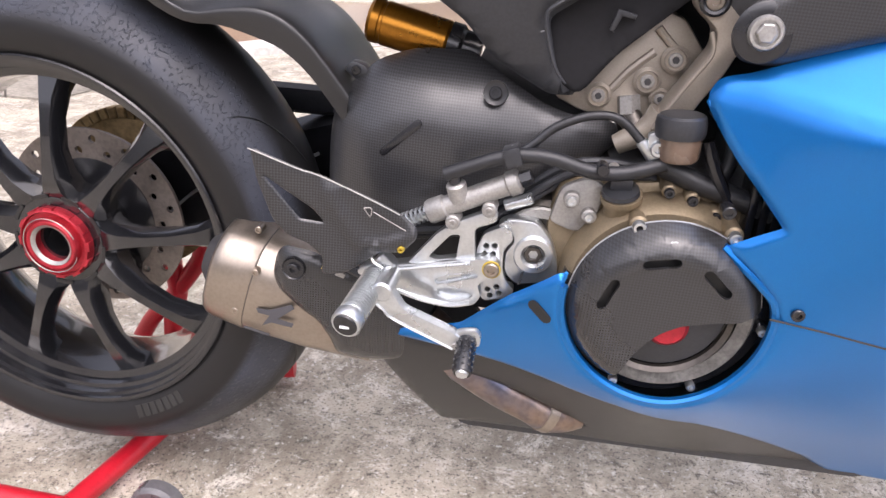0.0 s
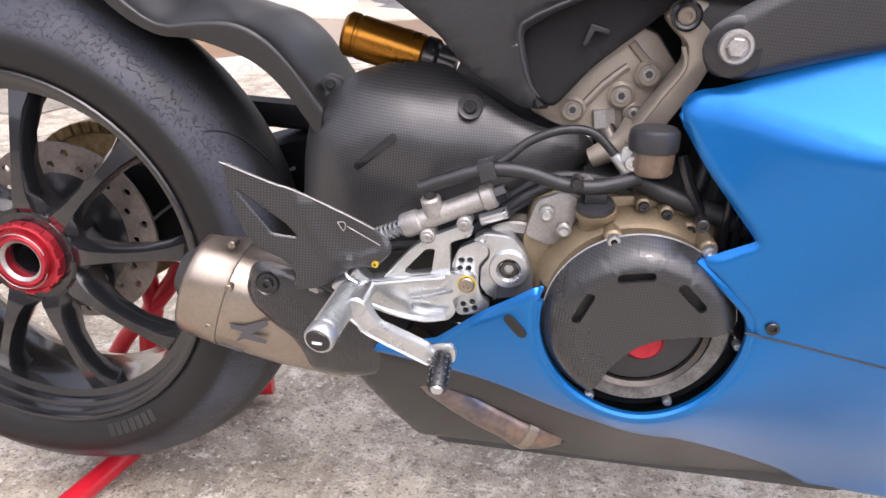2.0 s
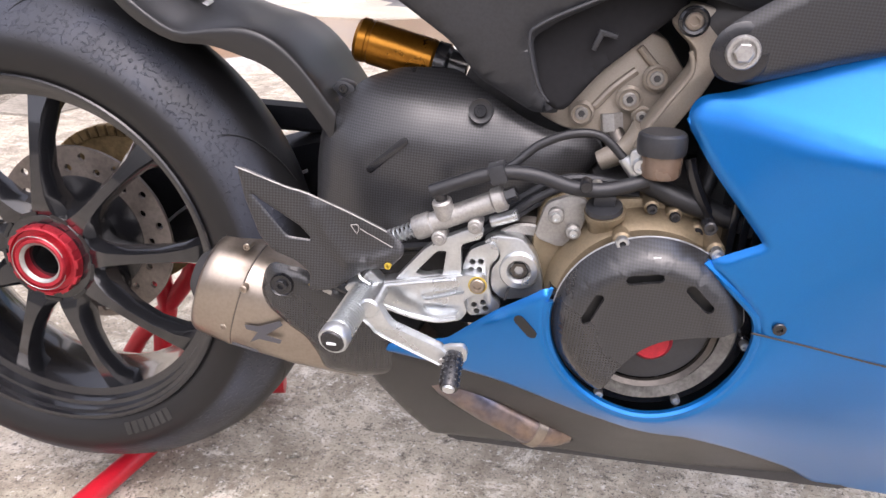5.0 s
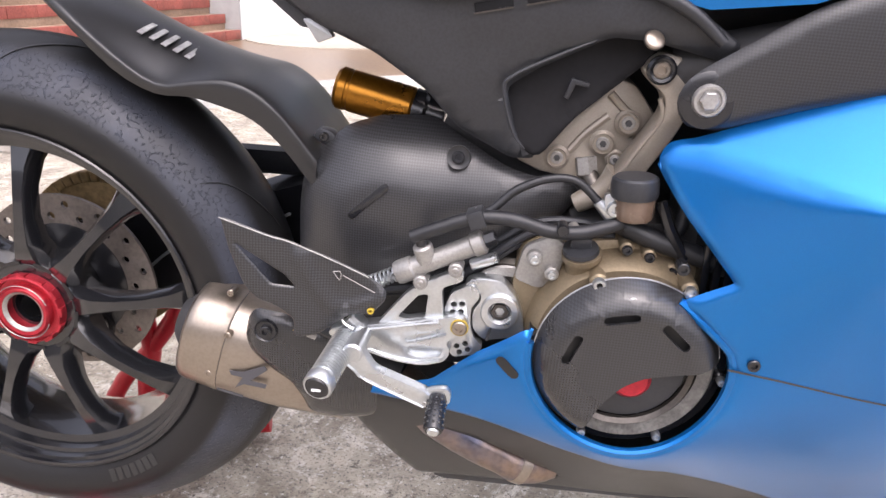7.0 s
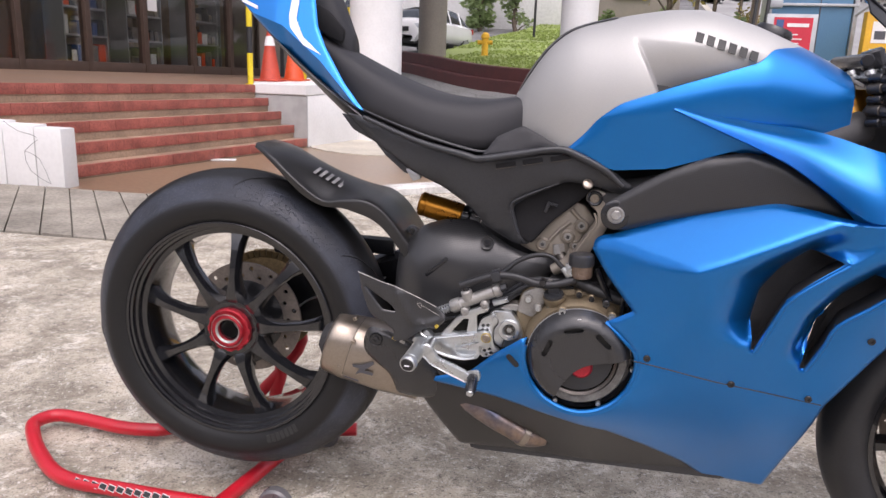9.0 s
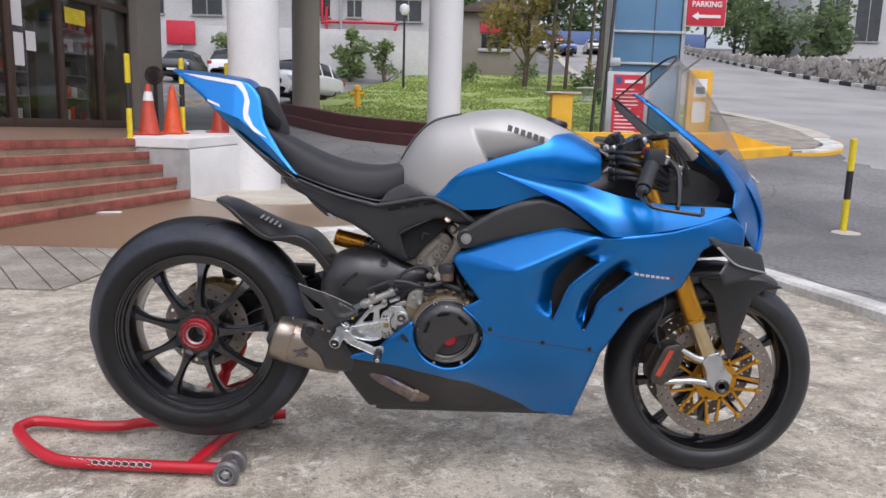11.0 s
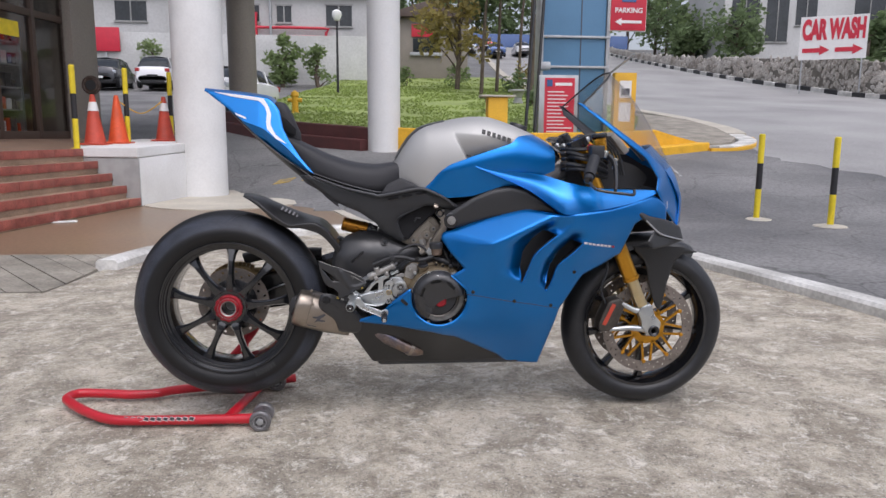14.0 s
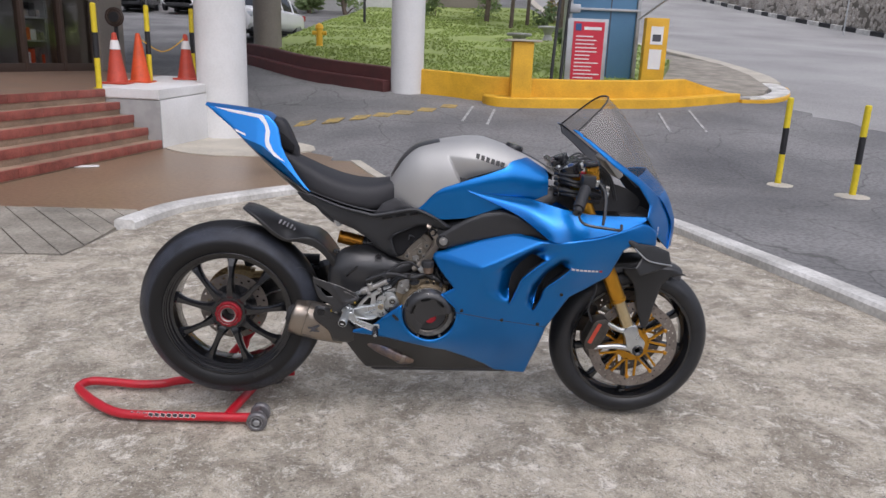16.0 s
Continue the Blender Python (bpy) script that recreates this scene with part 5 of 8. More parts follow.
def rbf(table):
    """A smooth half-width over the side view from a few known widths."""
    p = np.array([(a, b) for a, b, _ in table])
    w = np.array([c for _, _, c in table])
    n = len(p)
    d = np.linalg.norm(p[:, None] - p[None], axis=2) ** 3
    q = np.hstack([np.ones((n, 1)), p])
    c = np.linalg.solve(np.block([[d + np.eye(n) * 1e-5, q], [q.T, np.zeros((3, 3))]]), np.concatenate([w, np.zeros(3)]))
    return lambda x, z: float((np.hypot(p[:, 0] - x, p[:, 1] - z) ** 3) @ c[:n] + c[n] + c[n + 1] * x + c[n + 2] * z)


low_width = rbf([(.735, .655, .148), (.74, .62, .158), (.79, .654, .189), (.784, .549, .192), (.917, .626, .243), (.86, .637, .238), (1.0, .68, .25), (.819, .467, .189), (.96, .43, .178), (.94, .52, .212),
                 (1.093, .729, .252), (1.09, .68, .244), (1.09, .483, .178), (1.2, .65, .235), (1.26, .75, .225), (1.415, .79, .16), (1.30, .605, .17), (1.185, .526, .175),
                 (1.119, .403, .15), (1.065, .24, .065), (1.09, .15, .012), (.956, .18, .03), (.919, .234, .07), (.766, .305, .146), (.708, .350, .187), (.658, .363, .180), (.76, .366, .187), (.685, .322, .160), (.457, .357, .125),
                 (.48, .19, .05), (.7, .18, .04), (.564, .444, .16), (.62, .47, .18), (.60, .38, .16), (.85, .38, .165), (1.0, .3, .11), (.708, .448, .19), (1.49, .745, .126), (1.49, .69, .122), (1.42, .715, .168)])
# trailing edges of the two vents, and the inner edges towards which the skin dips
VANE_A = [(1.088, .663), (1.050, .632), (1.015, .598), (1.002, .564), (.994, .537), (.982, .501)]
DIP_A = [(1.050, .673), (1.010, .638), (.986, .600), (.980, .548), (.978, .503)]
VANE_B = [(1.174, .634), (1.137, .594), (1.098, .556), (1.088, .514), (1.071, .468)]
DIP_B = [(1.149, .640), (1.112, .602), (1.083, .556), (1.074, .503), (1.063, .471)]


def beyond(p, line):
    """Distance of p from a line, minus where p lies behind it (towards the tail)."""
    best, side = 1e9, 1
    for a, b in zip(line, line[1:]):
        dx, dz = b[0] - a[0], b[1] - a[1]
        t = min(1, max(0, ((p[0] - a[0]) * dx + (p[1] - a[1]) * dz) / (dx * dx + dz * dz)))
        d = math.hypot(p[0] - a[0] - t * dx, p[1] - a[1] - t * dz)
        if d < best:
            best, side = d, 1 if dx * (p[1] - a[1]) - dz * (p[0] - a[0]) > 0 else -1
    return best * side


CREASE_X, CREASE_Z = (.70, .745, .785, .83, .875, .92, .974, 1.062, 1.10, 1.2), (.660, .656, .650, .643, .637, .656, .681, .722, .748, .95)


def crease_z(x):
    """Height of the crease between the lower face and the shoulder facet."""
    return lerp(x, CREASE_X, CREASE_Z)


def facet_width(x, z):
    return 0.24 + 0.460 * (x - 0.875) - 1.097 * (z - 0.637)


def side_width(x, z):
    """Half-width of the side fairing: a lower face and a shoulder facet meeting in a crease, dipping into the vents."""
    zc = crease_z(x)
    a, b, k = low_width(x, z), facet_width(x, z), lerp(x, (.73, .82, .875, .9), (.020, .015, .009, .007))
    if x < 1.2:
        here = low_width(x, min(zc, .75))
        a += (facet_width(x, zc) - here) * math.exp(-max(0, zc - z) / .06) * lerp(x, (1.08, 1.14), (1, 0))
        if z > zc:
            a = facet_width(x, zc) + .25 * (z - zc)
    else:
        b = 1.0
    if 0.86 < x < 1.2 and 0.46 < z < min(zc, 0.72):
        for vane, dip, reach in ((VANE_A, DIP_A, 0.10), (VANE_B, DIP_B, 0.048)):
            behind = min(1, max(0, -beyond((x, z), vane)) / 0.02)
            if behind:
                d = segdist((x, z), [dip + dip[::-1]])
                rise = min(1, max(0, (z - lerp(x, (.90, .982, 1.071), (.520, .500, .466))) / 0.045))
                near = min(1, max(0, zc - z) / 0.05)
                fall = behind * behind * (3 - 2 * behind) * rise * rise * (3 - 2 * rise) * near * near * (3 - 2 * near)
                a -= 0.052 * fall * max(0, 1 - d / reach) ** 2
    h = max(k - abs(a - b), 0) / k
    return max(0.004, (b if z > zc and x < 1.2 else a) - h * h * k * 0.25)


def both(name, make, material, parent, label="", sharp=38):
    """The same shell on the right side and, mirrored, on the left."""
    bm = make(False)
    twin = turned(bm.copy(), Matrix.Diagonal((1, -1, 1, 1)))
    ob = part(name, bm, material, parent, label, sharp)
    part(name, twin, material, parent, label, sharp)
    return ob


def bolt(name, x, y, z, r, parent, material=ALU, socket=True, axis=(0, -1, 0), h=0.006):
    """A cap bolt with a socket, its head facing out."""
    prof = [(0, -0.012), (r, -0.012), (r, h * 0.7), (r * 0.85, h)]
    prof += [(r * 0.5, h), (r * 0.45, h * 0.2), (0, h * 0.2)] if socket else [(0, h)]
    return part(name, lathe(prof, (x, y, z), axis, 18), material, parent)


# -- side fairing
CX, CZ = 0.706, 0.447
VENT_A = rounded(DIP_A + VANE_A[::-1], 0.005, 2)
VENT_B = rounded(DIP_B + VANE_B[::-1], 0.005, 2)
SLIT = slot(0.5925, 0.430, 0.028, 0.011, -42)
side_out = rounded([(.7175, .642), (.7175, .648), (.7205, .6545), (.7245, .6595), (.732, .663), (.746, .6665), (.878, .715), (.983, .743), (1.039, .737), (1.094, .728), (1.274, .747), (1.43, .782), (1.462, .772), (1.492, .745), (1.497, .690), (1.455, .698), (1.40, .712), (1.362, .690), (1.345, .64), (1.33, .585), (1.255, .545),
                    (1.195, .515), (1.161, .456), (1.124, .395), (1.082, .160), (.966, .170), (.926, .206), (.766, .300), (.684, .322), (.56, .338), (.436, .352), (.443, .362), (.512, .386), (.561, .436), (.606, .4735), (.612, .475)], 0.005, 2)
CUTOUT = circle(.708, .448, .0965, 26, 163, 366) + [(.799, .474), (.788, .486), (.771, .501), (.747, .520)]
side_out += CUTOUT + [(.785, .5445), (.788, .547), (.785, .551), (.766, .573), (.745, .597), (.736, .609), (.726, .6235), (.7205, .632)]
SIDE_LOOPS = (side_out, VENT_A, VENT_B)
side_folds = [lambda x, z, d=d: segdist((x, z), SIDE_LOOPS) - d for d in (.0028, .0056, .0085)]
side_folds += [lambda x, z, o=o: crease_z(x) + o - z if .755 < x < 1.1 else 1.0 for o in (0, -.0048, .0048)]
fairing = both("side_fairing", lambda m: panel(side_out, side_width, 0.0035, (VENT_A, VENT_B), 0.007, 0.0085, m, fold=side_folds), BLUE, bike, "metallic blue side fairing with two raked vents", 50)


# Black patch on the skin paints the dark inside of a bolt hole.
part("fixing_hole_shade", panel(SLIT, lambda x, z: side_width(x, z) + .0012, .001, (), .02, 0), BLACK_D, fairing)
part("cutout_rim", tube([(x, -side_width(x, z) + .0062, z) for x, z in CUTOUT[1:]], .0048, 8, 2), BLUE, fairing)


def vent_lining(loop, m):
    """The dark channel that runs inwards behind a vent."""
    bm = bmesh.new()
    s = 1 if m else -1
    outer = [bm.verts.new((x, s * (side_width(x, z) - 0.005), z)) for x, z in loop]
    inner = [bm.verts.new((x + 0.026, s * (low_width(x, z) - 0.075), z + 0.004)) for x, z in loop]
    for i in range(len(loop)):
        j = (i + 1) % len(loop)
        bm.faces.new((outer[i], outer[j], inner[j], inner[i]))
    bm.faces.new(inner)
    return bm


for loop in (VENT_A, VENT_B):
    part("vent_lining", vent_lining(loop, False), DARK, fairing, "deep black vent channel")
for vane in (VANE_A, VANE_B):
    part("vane_edge", tube([(x + .002, -low_width(x, z) + .0012, z - .001) for x, z in vane], .0036, 8, 3), BLUE, fairing)
seam = [(.797, .459), (.85, .450), (.93, .434), (1.02, .418), (1.115, .398)]
part("seam", tube([(x, -side_width(x, z) - 0.0002, z) for x, z in seam], 0.0011, 6, 4), BLACK_D, fairing, "thin dark joint between the fairing halves")
for x, z in ((.819, .467), (.960, .432), (1.09, .411), (.745, .553), (1.16, .53)):
    bolt("fairing_bolt", x, -side_width(x, z) - 0.001, z, 0.006, fairing, BLACK, h=0.003)
for i in range(8):
    x0 = 1.176 + i * 0.0155
    z0 = 0.639 - i * 0.0029
    part("script_bar", panel([(x0, z0), (x0 + 0.011, z0 - 0.002), (x0 + 0.012, z0 - 0.009), (x0 + 0.001, z0 - 0.007)], lambda x, z: side_width(x, z) + 0.0015, 0.0006, (), 0.02, 0), WHITE_D if i < 7 else REDA, fairing)

# -- belly pan
belly_out = rounded([(.412, .318), (.432, .352), (.56, .346), (.684, .330), (.766, .308), (.926, .214), (.966, .176), (.966, .168), (.86, .176), (.67, .182), (.486, .186), (.461, .230)], 0.006, 2)
belly_hole = rounded([(.500, .300), (.530, .301), (.575, .288), (.620, .263), (.650, .241), (.668, .226), (.630, .224), (.585, .236), (.545, .257), (.515, .280)], .012, 4)
both("belly_pan", lambda m: panel(belly_out, lambda x, z: side_width(x, z) - 0.0062, 0.0035, (belly_hole,), 0.009, 0.005, m), CARBON_FINE, bike, "matt black carbon belly pan")
part("exhaust_collector", tube([(.46, -.070, .335), (.51, -.078, .306), (.55, -.080, .279), (.59, -.076, .256), (.630, -.066, .236), (.70, 0.0, .225)], [0.034, 0.027, 0.024, 0.023, 0.023, 0.024], 16, 6), HEAT, bike, "heat-stained exhaust collector pipe")
part("pipe_collar", lathe([(.0235, -.008), (.027, -.006), (.027, .006), (.0235, .008)], (.616, -.0695, .242), (.82, .2, -.42), 24, closed=True), TITAN, bike)
# Added dark block fills the gap behind the footrest with shade.
part("gap_filler", box(.38, .62, -.06, .04, .36, .50, .02), DARK, bike, "dark filler block closing the gap behind the footrest")
part("sump", box(.50, 1.02, -.03, .03, .165, .26, 0.02), DARK, bike)
part("engine_block", box(.64, .95, -.09, .09, .28, .57, 0.03), DARK, bike, "dark engine block")
part("radiator", box(1.02, 1.08, -.085, .085, .34, .64, 0.01), DARK, bike, "black radiator behind the fairing")

# -- upper wing of the fairing: lower edge, upper edge and how far the skin between them dips and swells
WING = (((.822, .172, .879), (.824, .171, .8815), 0, 0), ((.886, .175, .852), (.91, .163, .866), -.004, -.002), ((.945, .184, .828), (.982, .160, .859), -.011, -.004), ((1.000, .199, .803), (1.040, .158, .858), -.018, -.007),
        ((1.042, .220, .773), (1.082, .157, .843), -.022, -.008), ((1.105, .252, .727), (1.130, .160, .825), -.018, -.004), ((1.18, .246, .737), (1.21, .166, .8095), -.009, -.001), ((1.262, .229, .748), (1.29, .164, .802), -.003, .002),
        ((1.35, .194, .762), (1.37, .150, .804), .000, .002), ((1.43, .156, .784), (1.455, .144, .799), 0, 0))


def smoothed(rows, width):
    """Averages rows of numbers over their neighbours, ends held."""
    k = np.exp(-0.5 * (np.arange(-3 * width, 3 * width + 1) / width) ** 2)
    k /= k.sum()
    a = np.pad(rows, ((3 * width, 3 * width), (0, 0)), mode="reflect", reflect_type="odd")
    return np.stack([np.convolve(a[:, c], k, "valid") for c in range(a.shape[1])], 1)


def wing(m):
    s, n = 1 if m else -1, 90
    flat = np.array([(*lo, *hi, p, q) for lo, hi, p, q in WING])
    at = np.linspace(0, len(WING) - 1, n)
    dense = np.stack([np.interp(at, range(len(WING)), flat[:, c]) for c in range(8)], 1)
    low, rest = smoothed(dense[:, :3], 2), smoothed(dense[:, 3:], 7)
    bm, grid = bmesh.new(), []
    for i in range(n):
        lo, hi, p, q = Vector(low[i]), Vector(rest[i, :3]), rest[i, 3], rest[i, 4]
        pts = [lo + Vector((.004, -.014, -.001)), lo + Vector((0, -.002, -.0015))]
        for j in range(19):
            t = j / 18
            pts.append(lo.lerp(hi, t) + Vector((0, (p * 1.4 * (1 - t) + q * 1.6 * t) * math.sin(math.pi * t), 0)))
        pts.append(hi + Vector((.002, -.012, .0)))
        grid.append([bm.verts.new((v.x, s * v.y, v.z)) for v in pts])
    for a, b in zip(grid, grid[1:]):
        for j in range(len(a) - 1):
            bm.faces.new((a[j], a[j + 1], b[j + 1], b[j]))
    bmesh.ops.recalc_face_normals(bm, faces=bm.faces[:])
    thicken(bm, .003)
    return bm


both("upper_fairing", wing, BLUE, bike, "metallic blue upper fairing swept from tank to nose", 30)
cover_out = rounded([(.722, .700), (.735, .722), (.773, .747), (.821, .778), (.881, .804), (.944, .817), (.994, .806), (1.05, .772), (1.105, .722), (.999, .728), (.926, .716), (.83, .694), (.762, .672), (.732, .676)], 0.012, 3)
COVER_MID = np.polyfit((.72, .95, 1.1), (.71, .765, .735), 2)
frame_cover = both("frame_cover", lambda m: panel(cover_out, lambda x, z: (.150 + .09 * (x - .72) + .12 * max(0, x - .9) ** 2 * 4) - 1.6 * (z - float(np.polyval(COVER_MID, x))) ** 2, 0.004, (), 0.006, 0.012, m), CARBON, bike, "black carbon frame cover", 50)
part("bolt_washer", lathe([(0.010, 0), (0.024, 0), (0.025, 0.003), (0.021, 0.005), (0.010, 0.004)], (.749, -.148, .701), (0, -1, 0), 28), BLACK, frame_cover)
part("frame_bolt", lathe([(0, -.004), (.0145, -.004), (.0145, .004), (.013, .006), (.0105, .006), (.0105, .004), (0, .004)], (.749, -.150, .701), (0, -1, 0), 28), CAST, frame_cover)
part("frame_bolt_hex", lathe([(0, 0), (.0085, 0), (.0085, .004), (.0072, .005), (0, .005)], (.749, -.154, .701), (0, -1, 0), 6), CAST, frame_cover)

# -- tank: a blue skirt below, silver above
TX = [.563, .588, .624, .662, .752, .816, .88, .96, 1.03, 1.09, 1.13]
TT = [.895, .942, .988, 1.012, 1.032, 1.042, 1.043, 1.018, .988, .958, .93]
TWD = [.065, .090, .113, .132, .155, .163, .161, .150, .135, .118, .10]
TB = [(.563, .80), (.655, .80), (.69, .835), (.706, .857), (.741, .884), (.823, .914), (.95, .955), (.968, .976), (1.03, .984), (1.13, .925)]


def soft(x, xs, ys, r=.022):
    """A table read with its corners rounded off."""
    return sum(lerp(x + r * d, xs, ys) * (4 - abs(3 * d)) for d in (-1, -2 / 3, -1 / 3, 0, 1 / 3, 2 / 3, 1)) / 16


def tank_point(x, a):
    zt, w = soft(x, TX, TT, min(.022, x - .5625)), soft(x, TX, TWD, min(.03, x - .5625))
    zm = lerp(x, (.575, .70, .9, 1.13), (.83, .86, .885, .88))
    if a <= 0:
        z = zm + a
        return Vector((x, -(w + 0.10 * a), z))
    e = 2 / 2.6
    return Vector((x, -w * max(0, math.cos(a)) ** e, zm + (zt - zm) * max(0, math.sin(a)) ** e))


def tank_angle(x, z):
    lo, hi = -0.12, math.pi / 2
    for _ in range(40):
        mid = (lo + hi) / 2
        if tank_point(x, mid).z < z:
            lo = mid
        else:
            hi = mid
    return lo


def tank_skin(upper, mirror):
    bm = bmesh.new()
    cols = []
    n = 240
    for i in range(n + 1):
        x = lerp(i / n, (0, 1), (.563 if upper else .655, 1.13 if upper else 1.10))
        zb = soft(x, [p[0] for p in TB], [p[1] for p in TB], .012)
        ab = tank_angle(x, min(zb, tank_point(x, math.pi / 2).z - 0.002))
        a0, a1 = (ab, math.pi / 2) if upper else (tank_angle(x, lerp(x, (.655, .70, .74, .82, .92, 1.10), (.798, .785, .775, .783, .815, .80))), ab)
        col = []
        for j in range(49):
            t = j / 48
            a = a0 + (a1 - a0) * t
            p = tank_point(x, a)
            if upper:
                ridge = lerp(x, (.744, .968), (.992, .968))
                if x > .735 and p.z < ridge:
                    p.y += 0.50 * (ridge - p.z) * lerp(x - .750 - .55 * (ridge - p.z), (0, .002, .006, .008), (0, .12, .88, 1)) * lerp(x, (.94, .975), (1, 0))
            else:
                p.y -= 0.004 * math.sin(math.pi * t) + 0.002
            if mirror:
                p.y = -p.y
            col.append(bm.verts.new(p))
        cols.append(col)
    for q, w in zip(cols, cols[1:]):
        for j in range(48):
            bm.faces.new((q[j], q[j + 1], w[j + 1], w[j]))
    bmesh.ops.remove_doubles(bm, verts=bm.verts, dist=1e-5)
    bmesh.ops.recalc_face_normals(bm, faces=bm.faces[:])
    if sum(f.normal.y * f.calc_area() for f in bm.faces) * (1 if mirror else -1) < 0:
        bmesh.ops.reverse_faces(bm, faces=bm.faces[:])
    thicken(bm, 0.004)
    return bm


tank = both("tank", lambda m: tank_skin(True, m), SILVER, bike, "satin silver fuel tank shell", 30)
both("tank_skirt", lambda m: tank_skin(False, m), BLUE2, bike, "blue lower tank panel")
part("tank_core", loft([[(x, -w, .80), (x, -w * .9, z - .04), (x, 0, z - .03), (x, w * .9, z - .04), (x, w, .80)] for x, w, z in ((.60, .06, .93), (.75, .12, 1.0), (.95, .12, 1.0), (1.10, .09, .93))], 0, 3, 3), DARK, bike)
for i in range(6):
    x0, z0 = .850 + i * .0168, 1.0 - i * .0053
    bar = [(x0, z0), (x0 + .0115, z0 - .0035), (x0 + .0080, z0 - .0185), (x0 - .0035, z0 - .0150)]
    part("lettering_bar", panel(bar, lambda x, z: -tank_point(x, tank_angle(x, z)).y + .0012, .0008, (), .004, 0), BLACK_D, tank)
part("tank_top_trim", loft([[(x, -w, z - .022), (x + .003, -w * .55, z - .002), (x + .006, 0, z + .005), (x + .003, w * .55, z - .002), (x, w, z - .022)] for x, w, z in ((.99, .066, 1.002), (1.05, .072, .974), (1.09, .066, .952), (1.125, .05, .928))], 0.004, 3, 4), PLASTIC, bike, "black plastic trim before the tank")
pad_rows = []
for x in (.566, .585, .615, .65, .69, .73):
    row = []
    for y in (-.052, -.026, 0, .026, .052):
        w, zt, zm = lerp(x, TX, TWD), lerp(x, TX, TT), lerp(x, (.575, .70, .9, 1.13), (.83, .86, .885, .88))
        row.append((x, y * min(1, w / .09), zm + (zt - zm) * (1 - min(1, abs(y) * min(1, w / .09) / w) ** 2.6) ** (1 / 2.6) + .0022))
    pad_rows.append(row)
part("tank_pad", loft(pad_rows, .0012, 4, 3), PLASTIC, bike, "black grip pad on the back of the tank")
part("filler_cap", lathe([(0, .006), (.028, .006), (.032, 0), (.032, -.01)], (.995, 0, 1.012), (.3, 0, .95), 24), BLACK, bike)

# -- seat, tail
def cushion(rows, parent, name, material, label):
    """rows of x, half-width, top, bottom, lifted middle"""
    cur = []
    for x, w, t, b in rows:
        cur.append([(x, 0, b), (x, -w * .9, b), (x, -w, (t + b) / 2 - .004), (x, -w * .86, t - .010), (x, -w * .45, t), (x, 0, t + .001), (x, w * .45, t), (x, w * .86, t - .010), (x, w, (t + b) / 2 - .004), (x, w * .9, b)])
    bm = bmesh.new()
    line = [spline(c, 3, True) for c in cur]
    line = [spline([r[i] for r in line], 4) for i in range(len(line[0]))]
    g = [[bm.verts.new(line[i][k]) for i in range(len(line))] for k in range(len(line[0]))]
    n = len(line)
    for q, w in zip(g, g[1:]):
        for j in range(n):
            bm.faces.new((q[j], q[(j + 1) % n], w[(j + 1) % n], w[j]))
    bm.faces.new(g[0])
    bm.faces.new(g[-1][::-1])
    return part(name, bm, material, parent, label, 50)


seat = cushion([(.190, .045, .990, .95), (.225, .066, .968, .92), (.27, .088, .945, .86), (.34, .110, .912, .83), (.42, .122, .886, .805), (.50, .115, .878, .79), (.56, .092, .886, .80), (.592, .07, .893, .83)], bike, "seat", SEATM, "black fabric rider seat")
for s in (-1, 1):
    part("seat_piping", tube([(.258, s * .083, .865), (.34, s * .108, .838), (.42, s * .121, .813), (.505, s * .116, .792), (.53, s * .118, .797)], .003, 6, 4), PLASTIC, seat)
pad = cushion([(.150, .024, 1.086, 1.05), (.175, .036, 1.085, 1.01), (.200, .040, 1.078, .985), (.220, .038, 1.046, .97), (.236, .032, 1.010, .955), (.248, .022, .984, .945)], bike, "seat_pad", SEATM, "black pillion pad behind the rider")
# Black plate on the pad paints the dark of its cavity.
part("seat_slot_shade", plate(rounded([(.176, 1.030), (.188, 1.040), (.206, 1.030), (.240, .995), (.236, .972), (.205, .984), (.186, .998)], .005, 2), -.047, -.036, bevel=.002), PIT_SHADE, pad)
flank = rounded([(.514, .784), (.540, .820), (.584, .840), (.652, .806), (.60, .796)], .006, 2)
both("seat_flank", lambda m: panel(flank, lambda x, z: lerp(z, (.78, .84), (.134, .118)), .004, (), .014, .006, m), SEATM, bike, "dark grey knee panel before the seat")
# Thin pale tube paints the highlight along the black flank edge.
part("flank_glint", tube([(.512, -.137, .7835), (.58, -.139, .7955), (.652, -.134, .8065)], .002, 6, 4), CAST, bike)
part("flank_edge", tube([(.51, -.136, .782), (.58, -.138, .794), (.652, -.132, .805)], .0035, 6, 4), PLASTIC, bike)


TAIL_FOLD = ((.02, .072, .135, .212, .30), (1.058, 1.020, .998, .937, .846))


def tail_width(x, z):
    """Half-width of the tail: an upper face, and a lower one that turns under along a fold."""
    over = z - lerp(x, (-.06, .12, .31), (1.115, 1.03, .86))
    under = max(0, lerp(x, *TAIL_FOLD) - z) if x > .02 else 0
    return lerp(x, (-.06, .05, .15, .25, .31), (.018, .052, .082, .106, .124)) - 0.35 * over - 0.95 * under


tail_out = rounded([(-.060, 1.120), (.037, 1.112), (.120, 1.102), (.155, 1.094), (.172, 1.078), (.188, 1.054), (.195, 1.023), (.200, .998), (.218, .962), (.259, .901), (.302, .852), (.253, .872), (.185, .914), (.117, .968), (.043, 1.042)], .004, 2)
